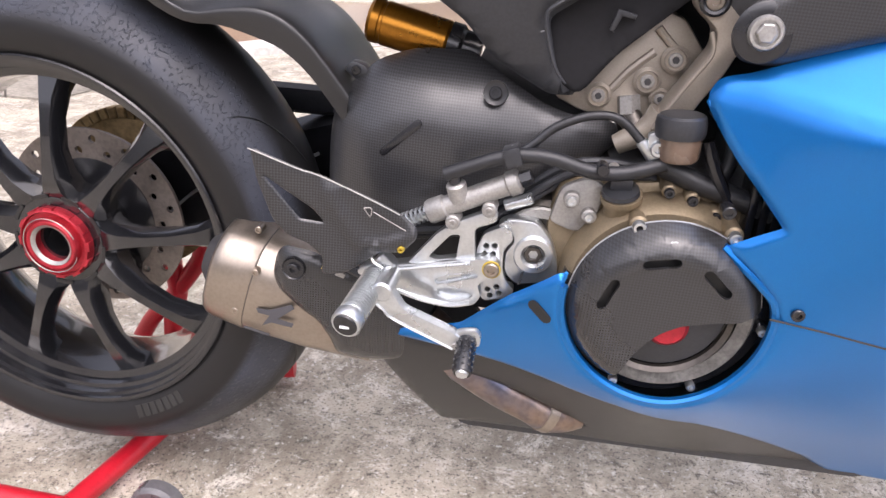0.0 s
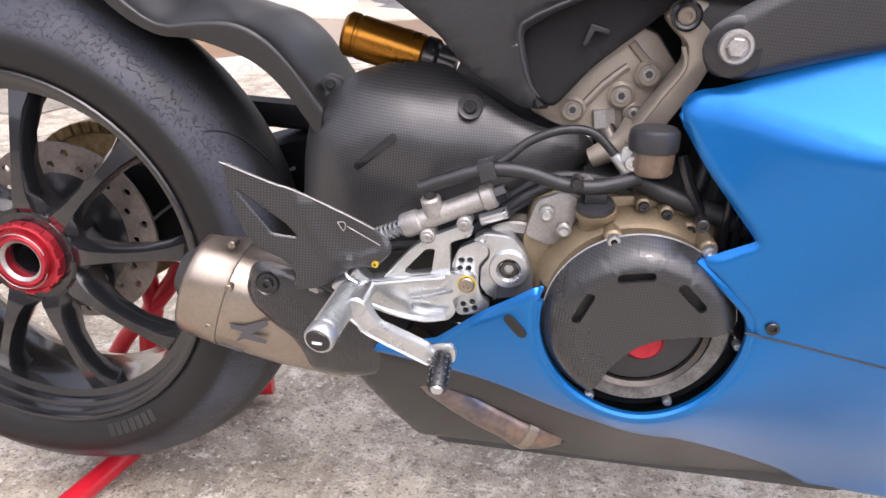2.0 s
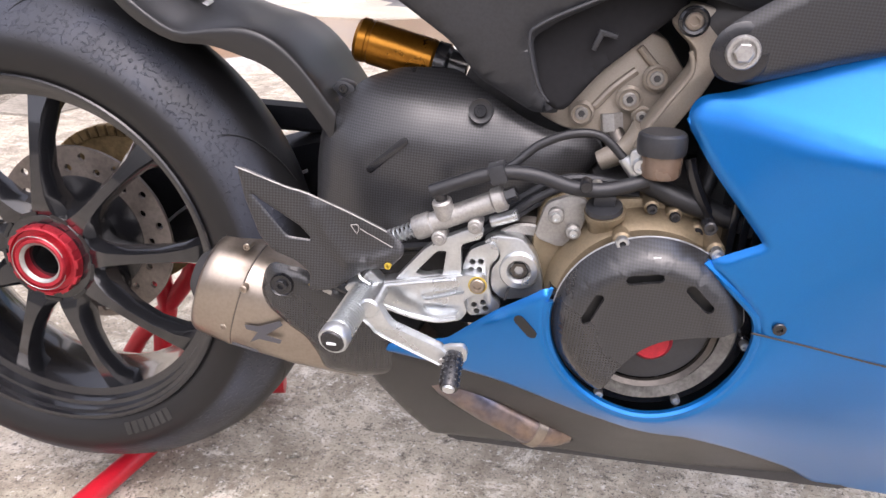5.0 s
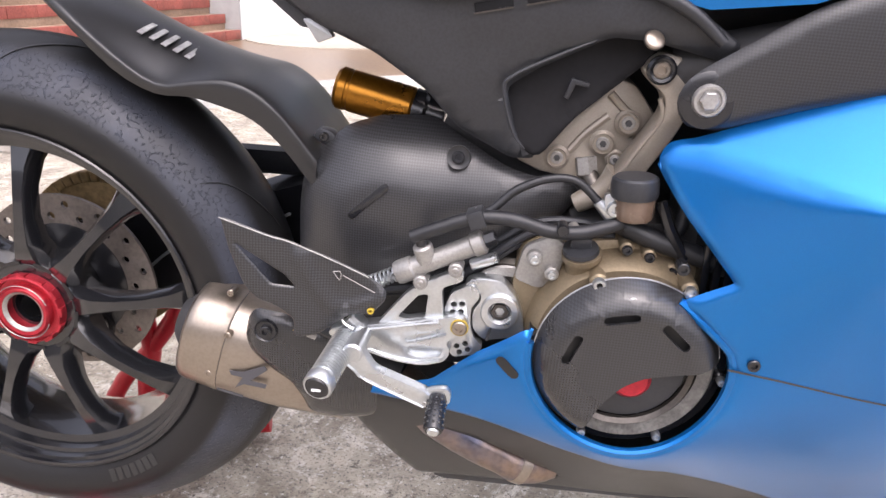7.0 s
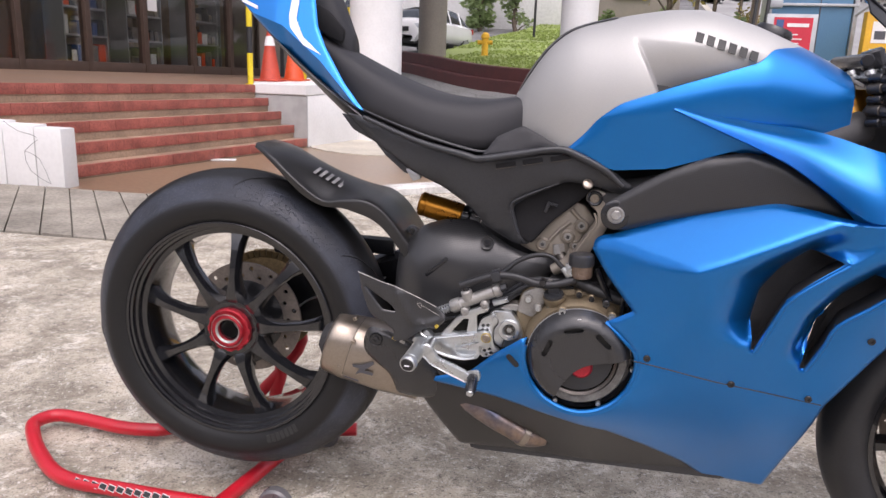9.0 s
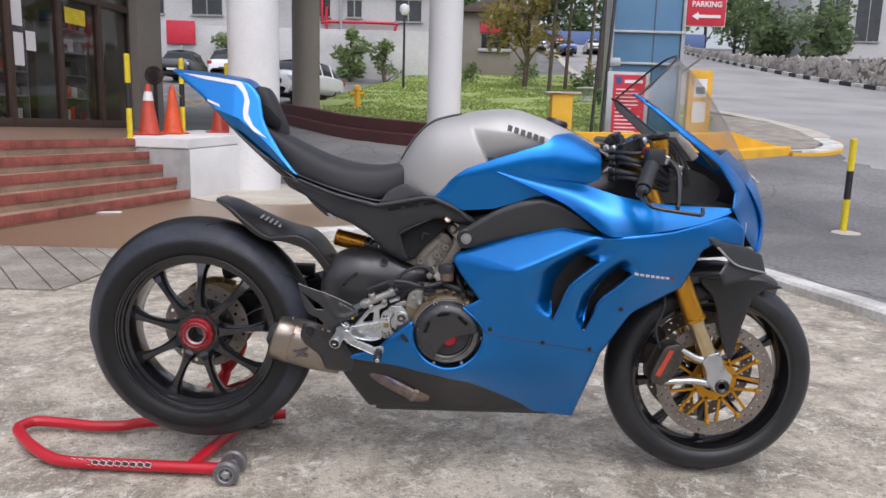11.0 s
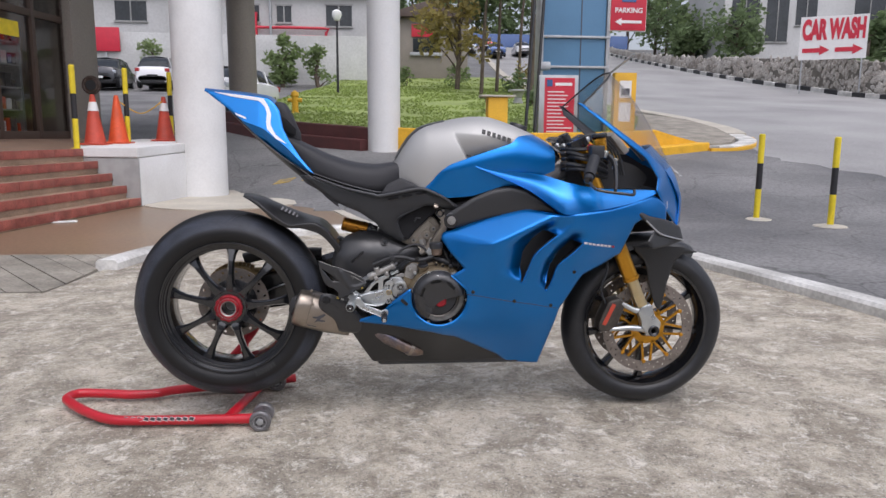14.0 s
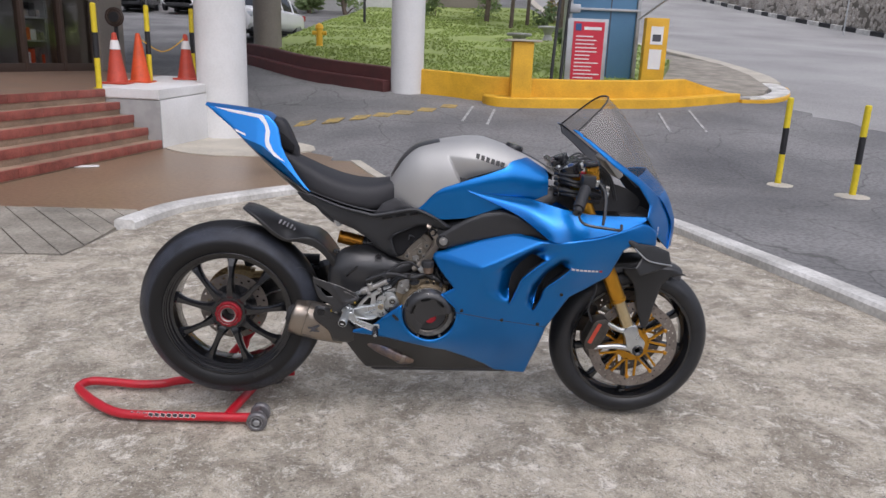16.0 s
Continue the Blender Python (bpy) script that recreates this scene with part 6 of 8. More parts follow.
tail = both("tail_cowl", lambda m: panel(tail_out, tail_width, .004, (), .010, .005, m, fold=[lambda x, z, d=d: segdist((x, z), (tail_out,)) - d for d in (.0018, .005)] + [lambda x, z: z - lerp(x, *TAIL_FOLD) if x > .03 else 1.0]), BLUE, bike, "blue pointed tail cowl with a pale stripe", 30)
stripe = rounded([(-.03, 1.1155), (.037, 1.1080), (.110, 1.0985), (.137, 1.094), (.154, 1.066), (.162, 1.043), (.160, 1.010), (.176, .979), (.214, .947), (.178, .964), (.150, .995), (.146, 1.017), (.148, 1.046), (.142, 1.066), (.122, 1.086), (.03, 1.100)], .003, 2)
part("tail_stripe", panel(stripe, lambda x, z: tail_width(x, z) + .0022, .001, (), .014, .0), WHITE_D, tail, "pale silver stripe")
part("tail_bar", panel([(.045, 1.047), (.080, 1.033), (.082, 1.026), (.047, 1.040)], lambda x, z: tail_width(x, z) + .0022, .001, (), .02, 0), WHITE_D, tail)
edge = [(-.060, 1.120), (.037, 1.112), (.120, 1.102), (.155, 1.094), (.172, 1.078)]
part("tail_deck", loft([[(x, -tail_width(x, z), z - .001), (x, 0, z + .008), (x, tail_width(x, z), z - .001)] for x, z in edge], .003, 3, 4), BLUE2, bike)
part("tail_underside", loft([[(x, -w, z), (x, -w * .5, z - d), (x, w * .5, z - d), (x, w, z)] for x, w, z, d in ((.02, .03, 1.06, .004), (.117, .06, .970, .012), (.185, .075, .915, .02), (.253, .09, .868, .03), (.36, .10, .80, .04), (.47, .10, .765, .04))], .003, 3, 3), PLASTIC, bike, "black plastic undertail")
part("undertail_plate", plate(rounded([(.250, .846), (.300, .840), (.362, .800), (.345, .778), (.316, .796), (.272, .818)], .003, 2), -.094, -.086, bevel=.0015), PLASTIC, bike, "black undertail plate")
part("undertail_step", plate(rounded([(.318, .795), (.345, .792), (.386, .758), (.394, .742), (.372, .744), (.336, .774)], .003, 2), -.100, -.088, bevel=.002), PLASTIC, bike)
part("undertail_lug", plate(rounded([(.374, .752), (.392, .754), (.404, .736), (.388, .730)], .002, 2), -.102, -.090, bevel=.0015), GALV, bike)
sub_out = rounded([(.256, .850), (.30, .840), (.40, .803), (.50, .783), (.598, .796), (.68, .803), (.725, .782), (.778, .745), (.765, .730), (.70, .746), (.664, .748), (.60, .716), (.573, .697), (.585, .650), (.607, .625), (.580, .624), (.525, .655), (.496, .690), (.446, .725), (.391, .748), (.324, .792)], .008, 3)


def sub_width(x, z):
    return lerp(x, (.25, .45, .65, .78), (.095, .125, .128, .135)) + 0.28 * (z - .76) * (1 if z < .76 else .2)


sub = both("subframe_cover", lambda m: panel(sub_out, sub_width, .004, (), .015, .008, m), PLASTIC, bike, "matt black subframe cover", 34)
# Recess panel: the shade of its depth is painted by the near-black.
part("cover_recess", panel(rounded([(.565, .70), (.60, .725), (.664, .755), (.70, .752), (.715, .735), (.640, .668), (.607, .625), (.578, .645)], .012, 3), lambda x, z: .092, .006, (), .012, .004), PIT_SHADE, sub)
part("recess_rim", tube([(x, -.1195 - .012 * (z - .64), z) for x, z in ((.594, .642), (.582, .658), (.571, .697), (.580, .711), (.618, .730), (.656, .7465))], [.0008, .0020, .0020, .0020, .0020, .0008], 8, 5), PLASTIC, sub)
part("cover_fin", plate([(.628, .690), (.632, .688), (.638, .702), (.650, .700), (.651, .704), (.634, .708)], -.102, -.097, bevel=.001), PLASTIC, sub)
# Black blocks paint the slots' shade; a paler strip marks each lower lip.
for x, z in ((.558, .772), (.604, .781), (.651, .789)):
    part("cover_slot_shade", turned(box(-.0175, .0175, -.0012, .0012, -.0044, .0044, .001), Matrix.Translation((x, -sub_width(x, z) - .0006, z)) @ Matrix.Rotation(radians(-11), 4, "Y")), PIT_SHADE, sub)
    part("slot_lip", turned(box(-.0175, .0175, -.0012, .0012, -.0007, .0007), Matrix.Translation((x, -sub_width(x, z) - .0012, z - .0048)) @ Matrix.Rotation(radians(-11), 4, "Y")), DSTEEL, sub)
part("cover_ledge", tube([(.30, -.118, .842), (.40, -.130, .806), (.486, -.136, .786), (.514, -.137, .781), (.580, -.137, .793), (.645, -.136, .804), (.680, -.137, .795), (.728, -.139, .772), (.757, -.139, .748)], [.004, .005, .0065, .0065, .0065, .0065, .0065, .0065, .005], 10, 5), PLASTIC, sub)
part("cover_eyelet", lathe([(0, .0012), (.0075, .0012), (.0088, .0004), (.0095, -.001), (.0088, -.004), (0, -.004)], (.700, -.1355, .749), (.22, -.78, .58), 28), TITAN, sub)
part("heat_grid", panel(rounded([(.33, .80), (.44, .765), (.50, .73), (.47, .715), (.40, .745), (.34, .785)], .006, 2), lambda x, z: .085, .01, (), .02, .004), BLACK, bike)

# -- nose, screen
cheek_out = rounded([(1.165, 1.088), (1.184, 1.085), (1.302, 1.000), (1.418, .925), (1.508, .858), (1.563, .787), (1.578, .740), (1.566, .666), (1.538, .688), (1.48, .745), (1.44, .800), (1.455, .838), (1.405, .905), (1.30, .978), (1.19, 1.068)], .006, 2)
cheek_width = rbf([(1.17, 1.085, .135), (1.30, .995, .158), (1.42, .92, .130), (1.50, .86, .075), (1.55, .785, .040), (1.565, .74, .035), (1.552, .668, .060), (1.48, .745, .130), (1.44, .80, .160), (1.40, .90, .150), (1.3, .98, .165)])
cowl = both("nose_cowl", lambda m: panel(cheek_out, lambda x, z: max(.004, cheek_width(x, z)), .004, (), .013, .006, m), BLUE, bike, "blue nose cowl under the screen", 34)
both("cowl_liner", lambda m: panel(cheek_out, lambda x, z: max(.003, cheek_width(x, z) - .007), .003, (), .02, .004, m), PLASTIC, bike, "black inner lining of the nose cowl")
part("cowl_shelf", loft([[(x, y, z), (x + .002, (y - .014), z - .010), (u, v, w)] for (x, y, z), (u, v, w) in (((1.176, .133, 1.088), (1.181, .106, 1.056)), ((1.24, .145, 1.044), (1.235, .110, 1.012)), ((1.302, .154, .999), (1.283, .114, .970)), ((1.36, .142, .962), (1.342, .110, .938)))], .003, 3, 4), PLASTIC, bike, "dark grey inner shelf of the nose cowl")
part("nose_bridge", loft([[(x, -w, z), (x + b, 0, z + b * .3), (x, w, z)] for x, z, w, b in ((1.40, .93, .12, .07), (1.505, .858, .072, .045), (1.561, .787, .038, .025), (1.576, .740, .032, .02), (1.562, .668, .055, .03))], .004, 3, 4), BLUE, bike)
for s in (-1, 1):
    part("headlight", loft([[(1.500 + .022 * c, s * (.110 - .05 * c), .745 + d) for d in (-.014, 0, .014)] for c in (0, .5, 1, 1.5)], .008, 3, 3), LENS, bike, "slim pale headlight")
screen_rows = []
for t in (0, .25, .5, .75, 1):
    top = spline([(1.300, 0, 1.194), (1.377, 0, 1.115), (1.456, 0, 1.003), (1.530, 0, .885)], 8)
    side = spline([(1.184, -.135, 1.085), (1.302, -.158, 1.000), (1.418, -.130, .925), (1.505, -.072, .862)], 8)
    k = int(t * 24)
    a, b = side[k], top[k]
    row = []
    for s in (-1, -.66, -.33, 0, .33, .66, 1):
        e = abs(s)
        row.append((b.x + (a.x - b.x) * e ** 2.8, (-1 if s < 0 else 1) * abs(a.y) * (1 - (1 - e) ** 1.35), b.z + (a.z - b.z) * e ** 2.8))
    screen_rows.append(row)
screen = part("screen", loft(screen_rows, .003, 4, 3), CLEAR, bike, "clear smoked windscreen")
screen.visible_shadow = False
part("screen_edge", tube(screen_rows[0], .0032, 6, 4), BLACK_D, screen, "black edge trim")
part("nose_filling", box(1.36, 1.50, -.09, .09, .69, .80, .02), DARK, bike)
part("cockpit_floor", panel(rounded([(1.12, .84), (1.16, .925), (1.22, .935), (1.40, .88), (1.45, .84), (1.43, .80), (1.2, .80)], .02, 2), lambda x, z: .05, .01, (), .04, .0), DARK, bike)
part("dash", turned(box(-.012, .012, -.075, .075, -.042, .042, .006), Matrix.Translation((1.335, 0, .955)) @ Matrix.Rotation(radians(-40), 4, "Y")), CAST, bike, "black dashboard")
part("screen_stay", tube([(1.20, -.13, 1.07), (1.32, -.125, .98), (1.41, -.10, .90)], .012, 8, 4, flat=.5), PLASTIC, bike)
duct_out = rounded([(1.342, .749), (1.380, .732), (1.412, .716), (1.490, .699), (1.545, .674), (1.555, .626), (1.480, .612), (1.419, .606), (1.402, .634), (1.432, .668), (1.392, .702)], .003, 2)
both("winglet_duct", lambda m: panel(duct_out, lambda x, z: lerp(x, (1.32, 1.40, 1.545), (.205, .192, .118)) + .25 * (.69 - z), .006, (), .013, .006, m), CARBON_FINE, bike, "dark carbon air duct under the nose", 30)
part("duct_edge", tube([(1.396, -.196, .703), (1.434, -.190, .669), (1.470, -.174, .650), (1.552, -.136, .629)], .0028, 6, 4), GALV, bike)

# -- bars and controls
BAR = [(1.235, -.16, .955), (1.20, -.22, .915), (1.165, -.30, .860)]
for s in (-1, 1):
    grip = part("grip", tube([(1.198, s * .235, .908), (1.163, s * .305, .856)], .0185, 16, 0), RUBBER, bike, "black rubber grip")
    part("bar_end", cyl((1.163, s * .305, .856), (1.155, s * .322, .844), .015, 16, bevel=.003), BLACK, grip)
    part("bar", tube([(x, (1 if s > 0 else -1) * abs(y), z) for x, y, z in BAR], .011, 10, 3), BLACK, bike)
    part("switch_block", turned(box(-.022, .022, -.022, .022, -.02, .02, .006), Matrix.Translation((1.212, s * .208, .93))), PLASTIC, bike)
    part("lever", tube([(1.245, s * .20, .925), (1.262, s * .24, .895), (1.25, s * .30, .845), (1.235, s * .345, .815)], [.009, .008, .006, .005], 8, 5), BLACK, bike)
    part("lever_guard", tube([(1.160, s * .325, .840), (1.175, s * .358, .818), (1.26, s * .366, .806), (1.288, s * .360, .804), (1.292, s * .35, .818)], .0045, 8, 5), BLACK, bike, "black lever guard")
    part("clip_on", lathe([(.027, 0), (.037, 0), (.037, .03), (.027, .03)], (1.183, s * .105, .94), (-.40, 0, .916), 20, closed=True), BLACK, bike)
TILT = Matrix.Translation((1.187, 0, .938)) @ Matrix.Rotation(radians(-23.6), 4, "Y")
clamp_plan = plate(rounded([(-.05, -.13), (-.05, .13), (.012, .145), (.05, .06), (.05, -.06), (.012, -.145)], .02, 3), 0, .022, bevel=.004)
turned(clamp_plan, TILT @ Matrix(((1, 0, 0, 0), (0, 0, 1, 0), (0, 1, 0, 0), (0, 0, 0, 1))))
clamp = part("triple_clamp", clamp_plan, BLACK, bike, "black upper fork clamp")
for x, y in ((.03, -.12), (.03, .12), (-.03, -.02), (.0, .05), (-.03, .07)):
    p = TILT @ Vector((x, y, .022))
    bolt("clamp_bolt", p.x, p.y, p.z, .008, clamp, ALU, axis=(-.40, 0, .9165), h=.006)
part("ignition", cyl((1.165, 0, .955), (1.153, 0, .985), .02, 16, bevel=.004), BLACK, bike)
part("steering_damper", cyl((1.125, -.075, .965), (1.125, .075, .965), .011, 14, bevel=.002), BLACK, bike)
part("damper_rod", cyl((1.125, .075, .965), (1.125, .12, .965), .005, 10), ALU, bike)
for y in (-.105, .105):
    at = Vector((1.180, y, .950))
    cap = part("fork_cap", lathe([(.0, .0), (.028, 0), (.029, .004), (.029, .012), (.026, .016), (.019, .017), (.017, .014), (0, .014)], at, (-.40, 0, .9165), 30), ALU, bike, "bright machined fork cap")
    part("cap_ring", lathe([(.0285, .004), (.0302, .005), (.0302, .009), (.0285, .010)], at, (-.40, 0, .9165), 30, closed=True), GOLD, cap)
    part("cap_hub", lathe([(0, .022), (.010, .022), (.0125, .019), (.0125, .012), (0, .012)], at, (-.40, 0, .9165), 6), CARB, cap, "blue anodised adjuster")
pot = part("clutch_pot", cyl((1.236, -.175, .925), (1.228, -.175, .975), .023, 22, bevel=.004), GOLD, bike, "amber fluid pot")
part("pot_cap", cyl((1.228, -.175, .975), (1.226, -.175, .988), .027, 22, bevel=.003), BLACK, pot)
part("master_cylinder", cyl((1.225, -.150, .930), (1.262, -.215, .905), .014, 14, bevel=.003), BLACK, bike)
for k, (z, r) in enumerate(((.936, .006), (.920, .0075), (.903, .006), (.886, .008), (.868, .006))):
    hose = part("control_cable", tube([(1.128 + .008 * (k % 3), -.10 - .004 * k, z), (1.150, -.130 - .006 * (k % 2), z + .004 * (k % 3)), (1.190, -.145 - .008 * (k % 3), z - .006 * (k % 2)), (1.240, -.13, z + .012 - .008 * k), (1.29, -.08, z - .03)], r, 8, 5), RUBBER, bike)
    part("cable_ferrule", cyl((1.124, -.098 - .004 * k, z), (1.137, -.116 - .004 * k, z + .002), r + .0012, 10, bevel=.001), (BLACK, DSTEEL)[k % 2], hose)
bar_rng = random.Random(9)
for k in range(7):
    y = -.12 + k * .035
    part("control_cable", tube([(1.20, y, .955), (1.25, y * 1.1, .972 + .012 * bar_rng.random()), (1.31, y, .93), (1.34, y * .9, .85)], .0042, 6, 4), PLASTIC, bike)
for k, (x, y, z, r, m) in enumerate(((1.212, -.19, .938, .011, ALU), (1.20, -.165, .945, .008, REDA), (1.238, -.21, .925, .009, ALU), (1.205, -.05, .962, .009, ALU), (1.215, .02, .965, .010, BLACK), (1.255, -.195, .91, .010, CAST), (1.275, -.20, .885, .008, ALU), (1.282, -.175, .90, .009, CAST))):
    part("control_fitting", cyl((x, y, z - .012), (x + .004, y - .004, z + .008), r, 10, bevel=.0015), m, bike)

# -- front fork and brake
for s in (-1, 1):
    y = s * .105
    top, mid, lowp = Vector((1.180, y, .950)), Vector((1.387, y, .486)), Vector((1.444, y, .362))
    part("fork_tube", lathe([(0, 0), (.0265, 0), (.0265, (mid - top).length - .012), (.029, (mid - top).length - .010), (.029, (mid - top).length), (.02, (mid - top).length)], top, mid - top, 28), GOLD, bike, "gold anodised fork tube")
    part("fork_slider", cyl(mid, lowp, .0205, 24), SLIDER, bike, "pale gold fork slider")
    foot = plate(rounded([(1.424, .395), (1.456, .404), (1.474, .357), (1.497, .333), (1.488, .290), (1.455, .283), (1.432, .308), (1.420, .35), (1.408, .372)], .008, 3), y - .022, y + .018, bevel=.006)
    foot = tube([(1.430, y - .004, .372), (1.395, y - .008, .380), (1.352, y - .010, .403)], [.014, .010, .008], 10, 4, bm=foot)
    foot = tube([(1.448, y - .004, .306), (1.385, y - .008, .314), (1.312, y - .010, .309)], [.013, .010, .007], 10, 4, bm=foot)
    part("fork_foot", foot, ALU, bike, "silver cast fork foot")
    part("axle_end", lathe([(0, .0), (.008, 0), (.012, .004), (.017, .006), (.020, .003), (.020, -.02)], (1.469, s * .127, .304), (0, s, 0), 24), BLACK, bike)
    cal = part("caliper", plate(rounded([(1.304, .412), (1.346, .423), (1.367, .398), (1.345, .340), (1.318, .302), (1.274, .304), (1.272, .336)], .012, 3), s * .058, s * .122, bevel=.006), DSTEEL, bike, "dark grey radial brake caliper")
    part("caliper_stripe", plate([(1.318, .404), (1.331, .400), (1.297, .326), (1.284, .331)], s * .1225, s * .1235, bevel=0), CONE_R, cal, "red caliper marking")
    part("brake_line", tube([(1.30, s * .10, .40), (1.28, s * .11, .46), (1.30, s * .10, .55), (1.24, s * .08, .75)], .004, 8, 5), PLASTIC, bike)

# -- wheels
def spoke(angle, centre, widths, face, deep):
    """Radial arm; widths of (radius, half width), face and deep give the y of its front and its depth."""
    ca, sa = math.cos(radians(angle)), math.sin(radians(angle))
    secs = []
    for i, (r, w) in enumerate(widths):
        yf, d = face[i], deep[i]
        pts = [(-w * .55, yf), (w * .55, yf), (w, yf + d * .35), (w * .8, yf + d), (-w * .8, yf + d), (-w, yf + d * .35)]
        secs.append([(centre[0] + r * ca - u * sa, centre[1] + y, centre[2] + r * sa + u * ca) for u, y in pts])
    bm = beam(secs)
    rim = [e for e in bm.edges if len(e.link_faces) == 2 and e.calc_face_angle(0) > radians(20)]
    bmesh.ops.bevel(bm, geom=rim, offset=.0022, segments=2, affect="EDGES", clamp_overlap=True)
    return bm


TYRE = mat("worn_tyre_tread", (0.02, 0.02, 0.022), 0.42, 0, 0.3, 25, 140, 0.15, spec=0.32)
tn, tl = TYRE.node_tree.nodes, TYRE.node_tree.links
t_tc = tn.new("ShaderNodeTexCoord")
t_vor = tn.new("ShaderNodeTexVoronoi")
t_vor.inputs["Scale"].default_value = 95
t_vor.feature = "DISTANCE_TO_EDGE"
t_noise = tn.new("ShaderNodeTexNoise")
t_noise.inputs["Scale"].default_value, t_noise.inputs["Detail"].default_value, t_noise.inputs["Distortion"].default_value = 210, 4.0, 0.3
t_abs = tn.new("ShaderNodeMath")
t_abs.operation = "ABSOLUTE"
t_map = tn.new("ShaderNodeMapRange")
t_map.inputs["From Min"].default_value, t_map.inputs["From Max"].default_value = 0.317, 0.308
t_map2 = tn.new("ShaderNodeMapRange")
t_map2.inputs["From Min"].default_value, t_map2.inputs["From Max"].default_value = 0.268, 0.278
t_mul, t_mul2, t_bump = tn.new("ShaderNodeMath"), tn.new("ShaderNodeMath"), tn.new("ShaderNodeBump")
t_mul.operation = t_mul2.operation = "MULTIPLY"
t_bump.inputs["Strength"].default_value, t_bump.inputs["Distance"].default_value = 0.6, 0.0014
tl.new(t_tc.outputs["Object"], t_noise.inputs["Vector"])
t_hub, t_flat, t_len = (tn.new("ShaderNodeVectorMath") for _ in range(3))
t_hub.operation, t_flat.operation, t_len.operation = "SUBTRACT", "MULTIPLY", "LENGTH"
t_hub.inputs[1].default_value, t_flat.inputs[1].default_value = (0, 0, 0.394), (1, 0, 1)
tl.new(t_tc.outputs["Object"], t_hub.inputs[0])
tl.new(t_hub.outputs[0], t_flat.inputs[0])
tl.new(t_flat.outputs[0], t_len.inputs[0])
tl.new(t_len.outputs["Value"], t_abs.inputs[0])
tl.new(t_abs.outputs[0], t_map.inputs["Value"])
tl.new(t_abs.outputs[0], t_map2.inputs["Value"])
tl.new(t_map.outputs[0], t_mul.inputs[0])
tl.new(t_map2.outputs[0], t_mul.inputs[1])
tl.new(t_mul.outputs[0], t_mul2.inputs[0])
t_pill = tn.new("ShaderNodeMapRange")
t_pill.inputs["From Min"].default_value, t_pill.inputs["From Max"].default_value = 0.56, 0.64
tl.new(t_noise.outputs["Fac"], t_pill.inputs["Value"])
tl.new(t_pill.outputs[0], t_mul2.inputs[1])
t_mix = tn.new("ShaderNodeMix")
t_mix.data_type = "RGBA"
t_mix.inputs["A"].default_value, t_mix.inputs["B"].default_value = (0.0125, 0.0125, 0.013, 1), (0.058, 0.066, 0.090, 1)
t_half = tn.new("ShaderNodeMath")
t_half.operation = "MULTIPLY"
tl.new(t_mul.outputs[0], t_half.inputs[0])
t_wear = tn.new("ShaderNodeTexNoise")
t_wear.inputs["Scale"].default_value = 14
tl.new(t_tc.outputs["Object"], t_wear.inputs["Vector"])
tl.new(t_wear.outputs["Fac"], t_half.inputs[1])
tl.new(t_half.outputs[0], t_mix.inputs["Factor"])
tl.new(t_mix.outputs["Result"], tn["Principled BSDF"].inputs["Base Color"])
tl.new(t_mul2.outputs[0], t_bump.inputs["Height"])
tl.new(t_bump.outputs["Normal"], tn["Principled BSDF"].inputs["Normal"])


def disc_ring(cx, cz, y0, y1, r0, r1, holes, material, parent, name, rows=3, bore=.0035):
    loops = []
    for k in range(holes):
        for j in range(rows):
            a = radians(360 / holes * (k + j * .5))
            r = r0 + (r1 - r0) * ((j + .8) / (rows + .6))
            loops.append(circle(cx + r * math.cos(a), cz + r * math.sin(a), bore, 9))
    return part(name, plate(circle(cx, cz, r1, 72), y0, y1, [circle(cx, cz, r0, 48)] + loops, bevel=0), material, parent, "worn drilled brake disc")


RC = (0.0, 0.0, 0.394)
rear = part("rear_wheel", lathe([(.022, -.060), (.056, -.060), (.062, -.052), (.066, -.030), (.05, .0), (.05, .06), (.022, .06)], RC, (0, 1, 0), 56, closed=True), WHEELB, bike, "black nine-spoke rear wheel with a slick worn tyre")
half = [(.2245, .072), (.236, .080), (.249, .085), (.260, .086), (.272, .083), (.286, .073), (.296, .0645), (.304, .055), (.313, .0435), (.320, .030), (.326, .015), (.328, 0)]
tyre_prof = [(r, -y) for r, y in half] + [(r, y) for r, y in half[-2::-1]]
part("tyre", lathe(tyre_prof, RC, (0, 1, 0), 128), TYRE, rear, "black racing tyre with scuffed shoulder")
rim_prof = [(.2285, -.0785), (.2255, -.0795), (.2225, -.0785), (.2215, -.0735), (.2175, -.0720), (.2165, -.0625), (.2115, -.0610), (.2095, -.0500), (.2000, -.0470), (.196, -.02), (.193, .03), (.205, .055), (.2145, .070), (.2285, .078), (.2225, .064), (.206, .02), (.206, -.03), (.2225, -.062)]
part("rim", lathe(rim_prof, RC, (0, 1, 0), 96, closed=True), WHEELB, rear, "gloss black rim")
part("rim_line", lathe([(.2292, -.0780), (.2275, -.0798), (.2262, -.0796), (.228, -.077)], RC, (0, 1, 0), 96, closed=True), BLACK, rear)
